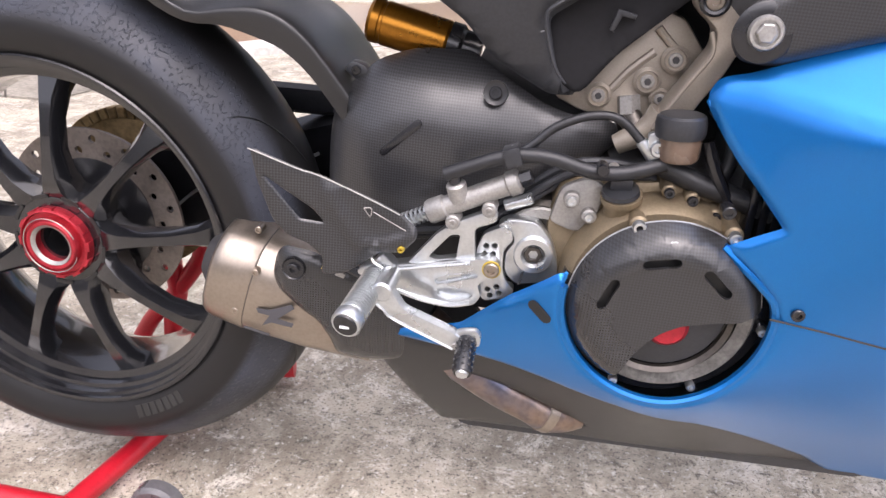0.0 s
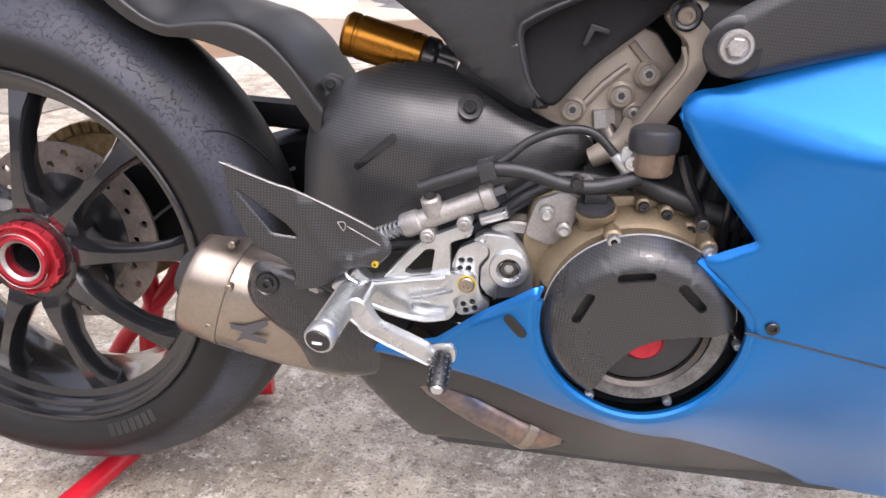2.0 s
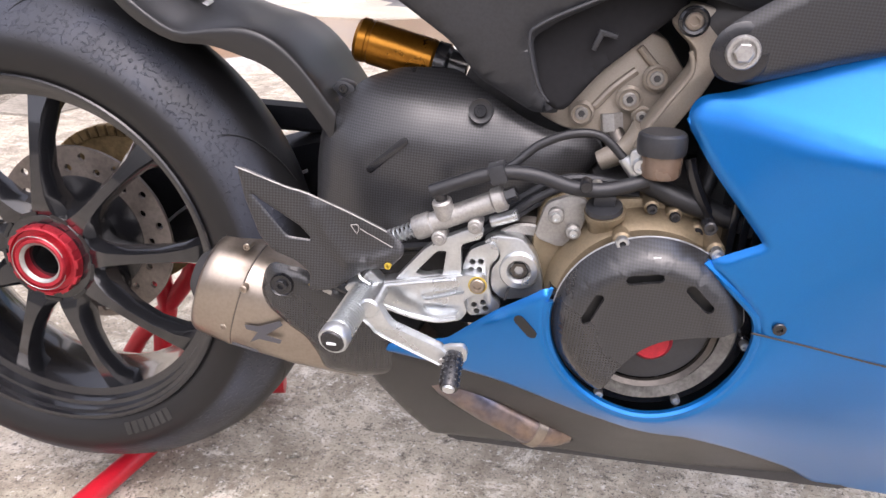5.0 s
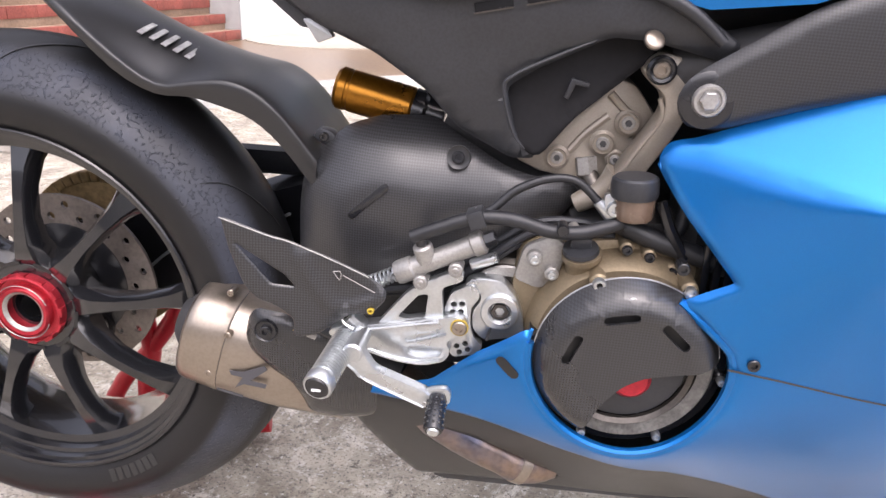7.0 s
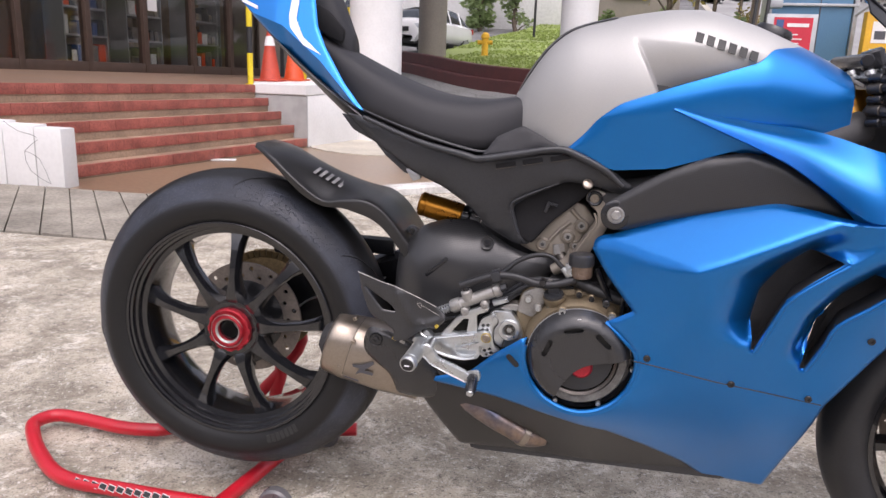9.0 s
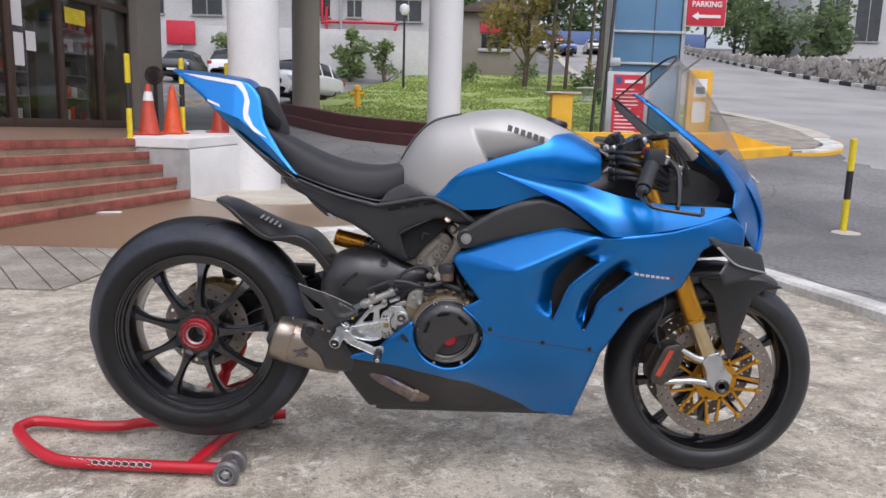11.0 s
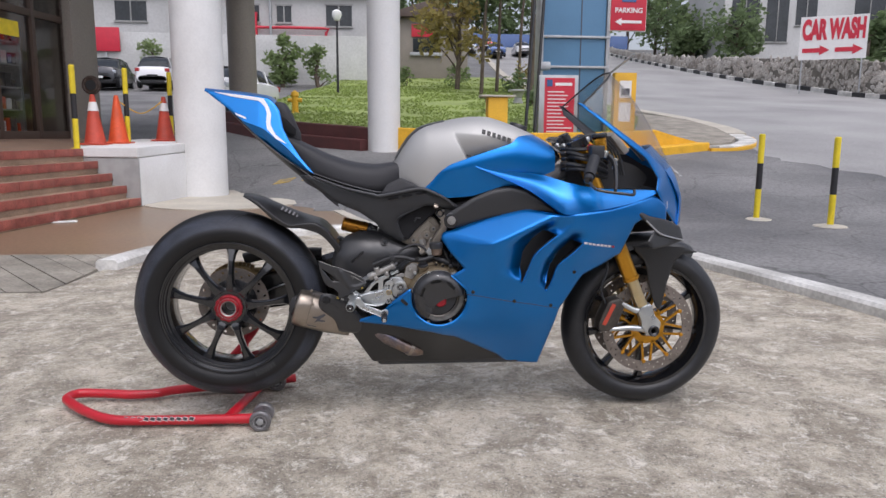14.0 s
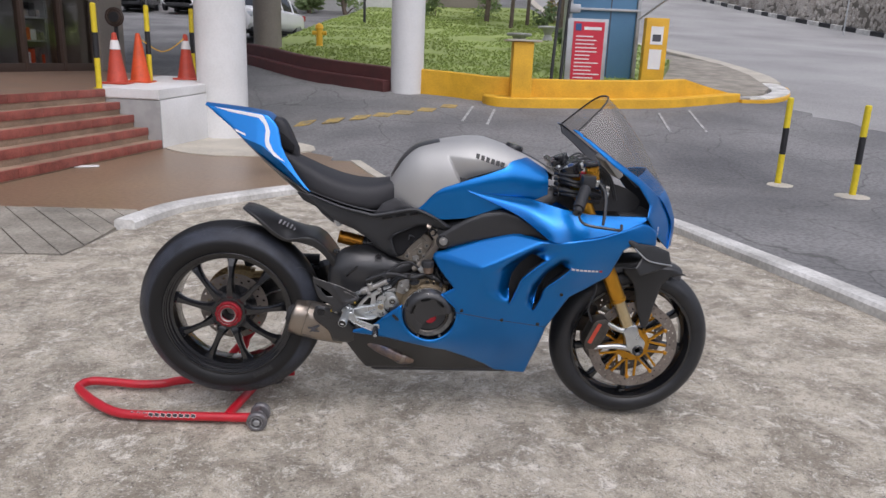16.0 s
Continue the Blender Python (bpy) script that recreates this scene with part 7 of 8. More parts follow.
for k in range(9):
    part("spoke", spoke(86 + 40 * k, RC, [(.050, .030), (.066, .021), (.085, .0145), (.115, .0105), (.150, .0105), (.180, .0145), (.206, .024)], [-.056, -.064, -.067, -.066, -.062, -.055, -.044], [.05, .044, .036, .030, .028, .032, .04]), WHEELB, rear)
    part("hub_slot", lathe([(.0560, 0), (.0605, 0), (.0605, .0012), (.0560, .0012)], (0, -.0602, RC[2]), (0, -1, 0), 12, closed=True, start=95 + 40 * k, sweep=22), BLACK_D, rear)
nut = part("axle_nut", lathe([(.026, -.02), (.0455, -.02), (.0455, .006), (.044, .012), (.042, .013), (.041, .008), (.034, .008), (.0335, .016), (.031, .019), (.027, .018), (.026, .012)], (0, -.060, RC[2]), (0, -1, 0), 56, closed=True), REDA, rear, "red anodised axle nut")
for k in range(12):
    a = radians(30 * k)
    part("nut_flat", turned(box(-.006, .006, -.004, .006, -.0025, .0025, .001), Matrix.Translation((.0442 * math.cos(a), -.068, RC[2] + .0442 * math.sin(a))) @ Matrix.Rotation(-a, 4, "Y") @ Matrix.Rotation(radians(90), 4, "Y")), REDA, nut)
part("axle_tube", lathe([(.0225, .012), (.0245, .015), (.0265, .016), (.0255, -.03), (.024, -.101), (.0, -.101), (.0, -.052), (.0210, -.050)], (0, -.062, RC[2]), (0, -1, 0), 40), CAST, rear, "hollow grey axle end")
part("nut_clip", lathe([(.0352, .0170), (.0358, .0176), (.0352, .0182), (.0346, .0176)], (0, -.061, RC[2]), (0, -1, 0), 48, closed=True, start=20, sweep=320), CAST, nut)
disc_ring(RC[0], RC[2], .017, .022, .080, .1225, 15, DISC, rear, "brake_disc", 2, .0052)
part("disc_carrier", lathe([(.03, .008), (.074, .013), (.083, .0155), (.083, .018), (.03, .022)], RC, (0, 1, 0), 40, closed=True), BLACK, rear)
part("rear_caliper", plate(rounded([(.0, .362), (.044, .366), (.060, .345), (.052, .312), (.012, .290), (-.014, .310)], .012, 3), .001, .040, bevel=.006), BLACK, bike, "black rear brake caliper")
part("caliper_tag", plate([(0.035, 0.345), (0.045, 0.348), (0.048, 0.337), (0.038, 0.334)], -.0005, .0005, bevel=0), WHITE_D, bike)
part("caliper_bracket", plate(rounded([(.03, .42), (.045, .36), (.05, .31), (.03, .27), (-.03, .29), (-.03, .38)], .012, 3), .026, .110, bevel=.003), BLACK, bike)
part("sprocket", lathe([(.05, .118), (.112, .118), (.116, .121), (.116, .126), (.05, .126)], RC, (0, 1, 0), 60, closed=True), CHAIN, rear)
for k in range(30):
    a0, a1 = radians(62 + k * 7), radians(62 + (k + .86) * 7)
    part("chain_link", plate([(.127 * math.cos(a0), RC[2] + .127 * math.sin(a0)), (.127 * math.cos(a1), RC[2] + .127 * math.sin(a1)), (.111 * math.cos(a1), RC[2] + .111 * math.sin(a1)), (.111 * math.cos(a0), RC[2] + .111 * math.sin(a0))], .114, .132, bevel=.0015, seg=1), CHAIN, rear)
part("chain_run", tube([(.05, .123, RC[2] + .095), (.3, .123, .50), (.56, .123, .50)], .009, 8, 2), CHAIN, bike)
part("swingarm", loft([[(x, .105, z - h), (x, .105, z + h), (x, .165, z + h), (x, .165, z - h)] for x, z, h in ((-.05, .394, .04), (.05, .40, .065), (.16, .425, .055), (.34, .47, .065), (.56, .49, .08))], 0, 3, 2, True), BLACK, bike, "black single-sided swingarm on the far side")
part("swingarm_bridge", loft([[(x, -.05, z - h), (x, -.05, z + h), (x, .12, z + h), (x, .12, z - h)] for x, z, h in ((.41, .53, .04), (.46, .52, .075), (.60, .50, .09))], 0, 3, 2, True), BLACK, bike)
part("chain_guard", tube([(.02, .125, .53), (.12, .125, .55), (.30, .125, .55)], .010, 8, 4, flat=2.0), PLASTIC, bike)
part("sensor_wire", tube([(.06, .07, .375), (.11, .08, .42), (.16, .06, .445), (.22, .07, .46), (.30, .05, .50)], .0022, 6, 5), ALU, bike)


def tyre_r(y):
    return lerp(abs(y), [q[1] for q in half[::-1] if True][0:8], [q[0] for q in half[::-1]][0:8])


for k in range(7):
    a0 = 20 + k * 51
    pts = []
    for j in range(7):
        t = j / 6
        y = -.010 - .056 * t
        a = radians(a0 + 16 * t + 3 * math.sin(t * 3))
        r = tyre_r(y) + .0003
        pts.append((RC[0] + r * math.cos(a), y, RC[2] + r * math.sin(a)))
    part("tread_groove", tube(pts, [.0008, .0018, .0022, .0022, .002, .0016, .0006], 6, 3, flat=.4), BLACK_D, rear)
for k in range(7):
    a = radians(-69 + 2.6 * k)
    part("sidewall_bar", turned(box(-.0042, .0042, -.0004, .0004, -.0085, .0085, .0002, 1), Matrix.Translation((RC[0] + .2445 * math.cos(a), -.0838, RC[2] + .2445 * math.sin(a))) @ Matrix.Rotation(-a + math.pi / 2, 4, "Y") @ Matrix.Rotation(radians(14), 4, "X")), SIDEW, rear)

FC = (1.469, 0.0, 0.304)
front = part("front_wheel", lathe([(.014, -.05), (.030, -.05), (.034, -.03), (.028, 0), (.034, .03), (.030, .05), (.014, .05)], FC, (0, 1, 0), 40, closed=True), BLACK, bike, "black front wheel with a slick tyre")
fhalf = [(.2245, .045), (.232, .054), (.248, .060), (.262, .058), (.275, .0495), (.287, .035), (.296, .018), (.2995, 0)]
part("tyre", lathe([(r, -y) for r, y in fhalf] + [(r, y) for r, y in fhalf[-2::-1]], FC, (0, 1, 0), 112), RUBBER, front, "black slick front tyre")
part("rim", lathe([(.2275, -.050), (.219, -.049), (.213, -.036), (.203, -.02), (.203, .02), (.213, .036), (.2275, .050), (.2245, .036), (.211, .015), (.211, -.015), (.2245, -.036)], FC, (0, 1, 0), 88, closed=True), WHEELB, front, "gloss black rim")
for k in range(9):
    part("spoke", spoke(70 + 40 * k, FC, [(.030, .018), (.06, .011), (.11, .008), (.16, .0085), (.208, .016)], [-.03, -.026, -.02, -.018, -.016], [.06, .052, .04, .036, .032]), WHEELB, front)
for s in (-1, 1):
    d = disc_ring(FC[0], FC[2], s * .066, s * .071, .128, .165, 30, DISC, front, "brake_disc", 2)
    for k in range(9):
        a = 40 * k + 12
        ca, sa = math.cos(radians(a)), math.sin(radians(a))
        for da in (-14, 14):
            cb, sb = math.cos(radians(a + da)), math.sin(radians(a + da))
            part("carrier_arm", beam([[(FC[0] + r * c - u * q, s * y, FC[2] + r * q + u * c) for u, y in ((-.004, .060), (.004, .060), (.004, .068), (-.004, .068))] for r, c, q in ((.055, ca, sa), (.128, cb, sb))]), GOLD, d, "gold anodised disc carrier arm")
        part("bobbin", cyl((FC[0] + .128 * math.cos(radians(a + 14)), s * .062, FC[2] + .128 * math.sin(radians(a + 14))), (FC[0] + .128 * math.cos(radians(a + 14)), s * .075, FC[2] + .128 * math.sin(radians(a + 14))), .007, 12, bevel=.001), GOLD, d)
    part("carrier_ring", lathe([(.036, 0), (.062, 0), (.062, .006), (.036, .006)], (FC[0], s * .062, FC[2]), (0, s, 0), 36, closed=True), GOLD, d)

# -- front mudguard
mud = []
for j in range(9):
    a = radians(60 + j * 8.5)
    row = []
    for y, r in ((-.072, .288), (-.062, .312), (-.035, .326), (0, .330), (.035, .326), (.062, .312), (.072, .288)):
        row.append((FC[0] + r * math.cos(a), y, FC[2] + r * math.sin(a)))
    mud.append(row)
guard = part("front_mudguard", loft(mud, .003, 3, 3), CARBON_FINE, bike, "dark carbon front mudguard")
for s in (False, True):
    part("mudguard_wing", panel(rounded([(1.405, .582), (1.440, .545), (1.452, .512), (1.462, .455), (1.484, .388), (1.503, .366), (1.512, .392), (1.526, .462), (1.548, .537), (1.580, .568), (1.640, .573), (1.585, .598), (1.505, .606), (1.40, .600)], .005, 3), lambda x, z: .080 + .03 * max(0, .6 - z) - .10 * max(0, x - 1.52), .004, (), .014, .006, s), CARBON_FINE, guard)

# -- rear hugger
hug_rows = []
for x, fold, crown, low, w in ((.060, .776, .780, .772, .050), (.107, .757, .772, .747, .080), (.167, .711, .746, .694, .090), (.212, .684, .727, .671, .092), (.250, .686, .712, .669, .092), (.286, .687, .698, .660, .092), (.315, .677, .686, .648, .090), (.344, .652, .660, .622, .088), (.378, .606, .612, .575, .084)):
    half_row = [Vector((x - .004, -w + .004, low)), Vector((x, -w, fold - .004)), Vector((x, -w * .9, fold + .003)), Vector((x, -w * .5, fold + (crown - fold) * .75))]
    hug_rows.append(half_row + [Vector((x, 0, crown))] + [Vector((p.x, -p.y, p.z)) for p in half_row[::-1]])
hugger = part("rear_hugger", loft(hug_rows, .003, 3, 4), CARBON_FINE, bike, "matt black rear hugger mudguard")
for k in range(5):
    x0 = .180 + k * .0125
    part("script_bar", turned(box(-.0030, .0030, -.015, .015, -.0006, .0006), Matrix.Translation((x0 + .006, -.046, .7318 - k * .0058)) @ Matrix.Rotation(radians(26), 4, "Y") @ Matrix.Rotation(radians(14), 4, "X")), GLYPH, hugger)

# -- swingarm cover on the right
sc_out = rounded([(.350, .49), (.351, .55), (.356, .588), (.370, .612), (.402, .641), (.441, .654), (.499, .655), (.520, .643), (.549, .628), (.575, .613), (.605, .603), (.646, .599), (.657, .580), (.64, .560), (.60, .535), (.52, .48), (.45, .455), (.39, .46)], .012, 4)
sc_width = rbf([(.356, .54, .074), (.366, .602, .066), (.404, .634, .062), (.442, .648, .058), (.496, .650, .054), (.53, .628, .080), (.57, .608, .083), (.646, .592, .070), (.455, .622, .088), (.42, .612, .088), (.392, .588, .092), (.385, .55, .098), (.385, .50, .096), (.47, .57, .106), (.43, .56, .105), (.52, .60, .098), (.55, .56, .100), (.60, .575, .090), (.50, .50, .100), (.42, .49, .100), (.64, .57, .07)])
sc = part("swingarm_cover", panel(sc_out, sc_width, .004, (), .011, .012), SHEEN, bike, "black carbon swingarm cover with a pressed recess shaded in colour", 40)
part("cover_boss", lathe([(.005, .0), (.010, .0), (.012, .0012), (.0125, -.004)], (.529, -.096, .624), (0, -1, .25), 28), CARBON_FINE, sc)
bolt("cover_bolt", .529, -.0965, .624, .0065, sc, BLACK, axis=(0, -1, .2), h=.004)
bolt("cover_bolt", .371, -.075, .548, .006, sc, BLACK, axis=(-.3, -1, 0), h=.004)
# Flush black strip paints the shadow inside the pressed recess.
part("cover_recess_shade", plate(slot(.4375, .5735, .055, .0080, 42), -.1066, -.095, bevel=.0008), BLACK, sc)
part("cover_tab", plate(rounded([(.366, .628), (.374, .638), (.390, .634), (.394, .622), (.380, .618)], .004, 2), -.058, -.040, bevel=.002), PLASTIC, sc)
bolt("tab_bolt", .380, -.059, .629, .005, sc, BLACK, h=.003)

# -- shock
shock = part("shock_reservoir", lathe([(0, 0), (.020, 0), (.0235, .004), (.0235, .012), (.0225, .013), (.0225, .016), (.0235, .017), (.0235, .085), (.021, .088), (0, .088)], (.384, -.015, .676), (.96, 0, -.23), 36), AMBER, bike, "amber anodised shock reservoir")
part("shock_collar", lathe([(0, 0), (.024, 0), (.024, .012), (.020, .016), (.020, .035), (0, .035)], (.4695, -.015, .655), (.96, 0, -.23), 28), BLACK, shock)
part("shock_body", cyl((.505, -.015, .645), (.62, -.01, .60), .026, 20), DARK, bike)

# -- heel guard
heel_out = rounded([(.313, .577), (.357, .558), (.377, .552), (.420, .533), (.452, .517), (.469, .502), (.468, .492), (.454, .476), (.431, .475), (.415, .462), (.397, .450), (.374, .448), (.377, .467), (.363, .481), (.341, .491), (.330, .506), (.318, .545)], .006, 3)
HEEL_FOLD = [[(.384, .536), (.398, .508), (.414, .484), (.436, .483), (.464, .494)]]
heel_cut = rounded([(.324, .550), (.369, .517), (.379, .504), (.356, .507)], .003, 3)
heel = part("heel_guard", panel(heel_out, lambda x, z: lerp(x, (.31, .37, .47), (.189, .178, .165)) + .0045 * math.exp(-(segdist((x, z), [HEEL_FOLD[0] + HEEL_FOLD[0][::-1]]) / .007) ** 2), .0035, (heel_cut,), .006, .003), SHEEN, bike, "carbon heel guard with a long cut-out")
part("guard_edge", tube([(.313, -.1905, .5765), (.357, -.1815, .5578), (.377, -.1785, .5518), (.420, -.1735, .5328), (.452, -.1695, .5168)], .0006, 6, 3), CAST, heel, "bright cut edge")
part("guard_logo", tube([(.418, -.1745, .5225), (.425, -.1735, .5225), (.424, -.174, .514), (.418, -.1745, .5225)], .0005, 6, 3), CAST, heel)
part("guard_line", tube([(.427, -.1735, .519), (.458, -.1695, .501)], .0005, 6, 0), CAST, heel)
bolt("guard_bolt", .4535, -.168, .481, .0035, heel, YELLOW_T, h=.004)

# -- silencer
EXD = Vector((.958, .06, -.285)).normalized()
EXS = EXD.cross(Vector((0, 1, 0))).normalized()
E0 = Vector((.226, -.080, .403))


def can(s0, s1, k=1.0, n=28, steps=((0, 1), (1, 1)), cap=True):
    """A stretch of the oval silencer between s0 and s1 along its line."""
    secs = []
    for u, f in steps:
        s = s0 + (s1 - s0) * u
        g = lerp(s, (0, .05, .12, .22), (.060, .0635, .0625, .052)) * k * f
        c = E0 + EXD * s
        secs.append([c + EXS * (g * math.copysign(abs(math.sin(a)) ** .8, math.sin(a))) + Vector((0, 1, 0)) * (g * .98 * math.copysign(abs(math.cos(a)) ** .8, math.cos(a))) for a in (2 * math.pi * i / n for i in range(n))])
    return beam(secs)


silencer = part("silencer", can(.052, .20, 1.0, 36, ((0, 1), (.02, 1.0), (.5, 1), (1, 1))), TITAN, bike, "brushed titanium silencer")
part("end_cap", can(0.0, .051, 1.015, 36, ((0, .80), (.04, .93), (.12, .985), (.25, 1.0), (.97, 1.0), (1, .985))), TITAN, silencer, "rounded silencer end cap")
part("outlet", lathe([(.022, .0), (.034, -.002), (.036, .008), (.022, .02)], E0 + EXD * .001, -EXD, 28), DARK, silencer)
part("cap_seam", can(.0505, .0525, .985, 36), DARK, silencer)
for dx, dz in ((.288, .421), (.261, .371), (.283, .459), (.30, .347)):
    bolt("can_rivet", dx, -.1375 if .36 < dz < .43 else -.110, dz, .0042, silencer, TITAN, h=.002)
x0, z0 = .296, .362
part("can_mark", panel([(.287, .3785), (.303, .378), (.328, .388), (.331, .383), (.311, .368), (.329, .364), (.327, .359), (.303, .3625), (.292, .357), (.302, .371), (.289, .373)], lambda x, z: .1405, .0008, (), .02, 0), GREY_D, silencer, "dark grey mark")
part("can_line", panel([(.268, .351), (.298, .344), (.298, .341), (.268, .348)], lambda x, z: .135, .0008, (), .03, 0), GREY_D, silencer)
shield_out = rounded([(.306, .420), (.312, .446), (.322, .457), (.349, .455), (.366, .447), (.400, .432), (.425, .402), (.456, .358), (.470, .325), (.44, .305), (.40, .313), (.371, .321), (.367, .345), (.359, .367), (.337, .384), (.312, .402)], .010, 3)
shield = part("heat_shield", panel(shield_out, lambda x, z: lerp(x, (.31, .34, .40, .47), (.141, .146, .138, .112)) - .35 * max(0, .36 - z), .006, (), .008, .013), CARBON_SAT, bike, "carbon heat shield over the exhaust")
part("shield_boss", lathe([(.006, .0005), (.011, .0005), (.0125, .002), (.013, -.003)], (.335, -.147, .436), (0, -1, 0), 24), BLACK, shield)
bolt("shield_bolt", .335, -.1475, .436, .0065, shield, BLACK, h=.004)
part("link_pipe", tube([E0 + EXD * .16, E0 + EXD * .22, (.47, -.07, .335)], [.046, .040, .034], 18, 4), CARBON_FINE, bike, "black exhaust link pipe")
part("pipe_guard", panel(rounded([(.372, .372), (.40, .385), (.445, .350), (.475, .322), (.46, .295), (.415, .305), (.375, .335)], .012, 3), lambda x, z: .112 - .3 * abs(z - .345), .006, (), .014, .008), PLASTIC, bike)

# -- rear sets
def pocketed(outline, pockets, y0, y1, floor, bevel=.0022):
    """A machined plate whose pockets end on a floor behind its face."""
    bm = plate(outline, y0, y1, pockets, bevel)
    return join(bm, plate([(x, z) for x, z in rounded(outline, .003, 1)], y0 + floor, y1 - .001, bevel=.001))


arm_out = rounded([(.432, .430), (.436, .452), (.449, .455), (.481, .461), (.504, .466), (.540, .4715), (.551, .462), (.548, .451), (.535, .447), (.528, .441), (.533, .429), (.526, .418), (.501, .4125), (.474, .415), (.447, .423)], .005, 3)
arm_pockets = [rounded([(.484, .4425), (.492, .4470), (.527, .4555), (.529, .4500), (.496, .4395), (.487, .4370)], .003, 3), rounded([(.486, .4315), (.504, .4340), (.525, .4310), (.522, .4245), (.500, .4205), (.488, .4245)], .003, 3)]
bracket = part("footrest_bracket", pocketed(arm_out, arm_pockets, -.150, -.132, .006), ALU, bike, "machined silver footrest bracket")
strut_out = rounded([(.452, .450), (.457, .457), (.468, .471), (.485, .492), (.500, .5035), (.536, .521), (.544, .517), (.542, .509), (.522, .501), (.524, .464), (.50, .458)], .005, 3)
strut_hole = rounded([(.477, .4655), (.4985, .4915), (.508, .4925), (.505, .4665), (.484, .4630)], .003, 3)
part("bracket_strut", plate(strut_out, -.146, -.134, (strut_hole,), bevel=.0022), ALU, bracket)
for pts in (((.440, -.1505, .449), (.480, -.1512, .4575), (.520, -.1512, .4655)), ((.446, -.1505, .426), (.474, -.1512, .4185), (.502, -.1512, .4160), (.522, -.1505, .4205))):
    part("bracket_rib", tube(pts, .0024, 8, 4), ALU, bracket)
bolt("bracket_bolt", .5415, -.1505, .4605, .0078, bracket, TITAN, h=.004)
part("bolt_washer", lathe([(.0082, 0), (.0094, 0), (.0094, .0012), (.0082, .0014)], (.5415, -.150, .4605), (0, -1, 0), 24, closed=True), YELLOW_T, bracket, "yellow paint mark")
dots = [circle(x, z, .0031, 10) for x, z in ((.5335, .4785), (.5420, .4795), (.5325, .4695), (.5410, .4705), (.5380, .4300), (.5470, .4335), (.5410, .4230), (.5500, .4265))]
adj = part("adjuster_plate", plate(rounded([(.530, .491), (.551, .502), (.557, .497), (.5605, .487), (.551, .476), (.5515, .453), (.556, .440), (.566, .432), (.560, .422), (.534, .416), (.526, .430), (.530, .441), (.5235, .472)], .005, 3), -.134, -.122, dots, bevel=.0015), ALU, bike, "drilled adjuster plate")
part("adjuster_back", plate(rounded([(.530, .488), (.552, .497), (.556, .480), (.548, .470), (.548, .440), (.556, .428), (.534, .420), (.530, .44), (.527, .47)], .004, 2), -.1235, -.116, bevel=.001), DSTEEL, adj)
ecc = part("pivot_eccentric", plate(rounded([(.541, .499), (.553, .508), (.581, .508), (.597, .490), (.605, .468), (.607, .449), (.596, .443), (.566, .437), (.553, .449), (.5525, .471), (.5615, .484), (.558, .494)], .007, 3), -.131, -.112, bevel=.003), ALU, bike, "silver swingarm pivot clamp")
part("pivot_ring", lathe([(.0095, .002), (.0125, .0065), (.0185, .0065), (.0198, .005), (.0198, 0), (.0095, 0)], (.581, -.131, .4735), (0, -1, 0), 40), ALU, ecc)
part("pivot_nut", lathe([(0, -.005), (.0055, -.005), (.0055, .002), (.0090, .002), (.0095, -.004)], (.581, -.1325, .4735), (0, -1, 0), 6), DSTEEL, ecc)
part("pivot_slot", plate([(.571, .452), (.574, .454), (.5705, .438), (.5675, .4375)], -.1318, -.129, bevel=0), DARK, ecc)
housing = part("pivot_housing", cyl((.586, -.110, .476), (.586, .05, .476), .047, 40, bevel=.005), DSTEEL, bike, "dark swingarm pivot housing")
part("housing_lip", lathe([(.030, 0), (.040, 0), (.042, .004), (.040, .006), (.030, .005)], (.586, -.110, .476), (0, -1, 0), 40, closed=True), CAST, housing)

PEG0, PEG1 = Vector((.4285, -.152, .4455)), Vector((.4165, -.238, .4305))
pd = PEG1 - PEG0
peg = part("footpeg", lathe([(0, 0), (.0105, 0), (.0118, .004), (.0122, pd.length - .014), (.0148, pd.length - .012), (.0148, pd.length - .002), (.0135, pd.length), (0, pd.length)], PEG0, pd, 28), ALU, bike, "knurled silver footpeg")
for k in range(17):
    part("knurl", lathe([(.0116, -.0012), (.0142, -.0005), (.0142, .0005), (.0116, .0012)], PEG0 + pd * (.14 + .041 * k), pd, 18, closed=True), ALU, peg)
part("peg_end", lathe([(0, .0015), (.0108, .0015), (.0120, 0), (.0120, -.002)], PEG1, pd, 28), BLACK, peg, "black end plug")
part("peg_bar", turned(box(-.0045, .0045, -.0004, .0004, -.0012, .0012), Matrix.Translation(PEG1 + pd.normalized() * .002 + Vector((0, 0, -.001))) @ Matrix.Rotation(radians(-12), 4, "X")), WHITE_D, peg)
knuckle = part("peg_knuckle", plate(rounded([(.405, .444), (.409, .452), (.421, .455), (.427, .464), (.432, .468), (.444, .459), (.448, .447), (.443, .432), (.430, .430), (.424, .443), (.413, .440)], .004, 3), -.158, -.140, bevel=.0025), ALU, bike, "silver footpeg clevis")
part("clevis_pin", cyl((.4365, -.162, .4485), (.4365, -.140, .4485), .0058, 16, bevel=.001), CAST, knuckle)
part("peg_spring", tube([(.421, -.158, .470), (.424, -.163, .462), (.434, -.164, .456)], .0017, 6, 4), ALU, bike)
pedal_out = rounded([(.431, .452), (.448, .450), (.4565, .436), (.4620, .4275), (.513, .4075), (.520, .4010), (.515, .3870), (.451, .4130), (.438, .4270), (.431, .4340)], .004, 3)
pedal = part("brake_pedal", plate(pedal_out, -.192, -.178, bevel=.0022), ALU, bike, "machined silver brake pedal")
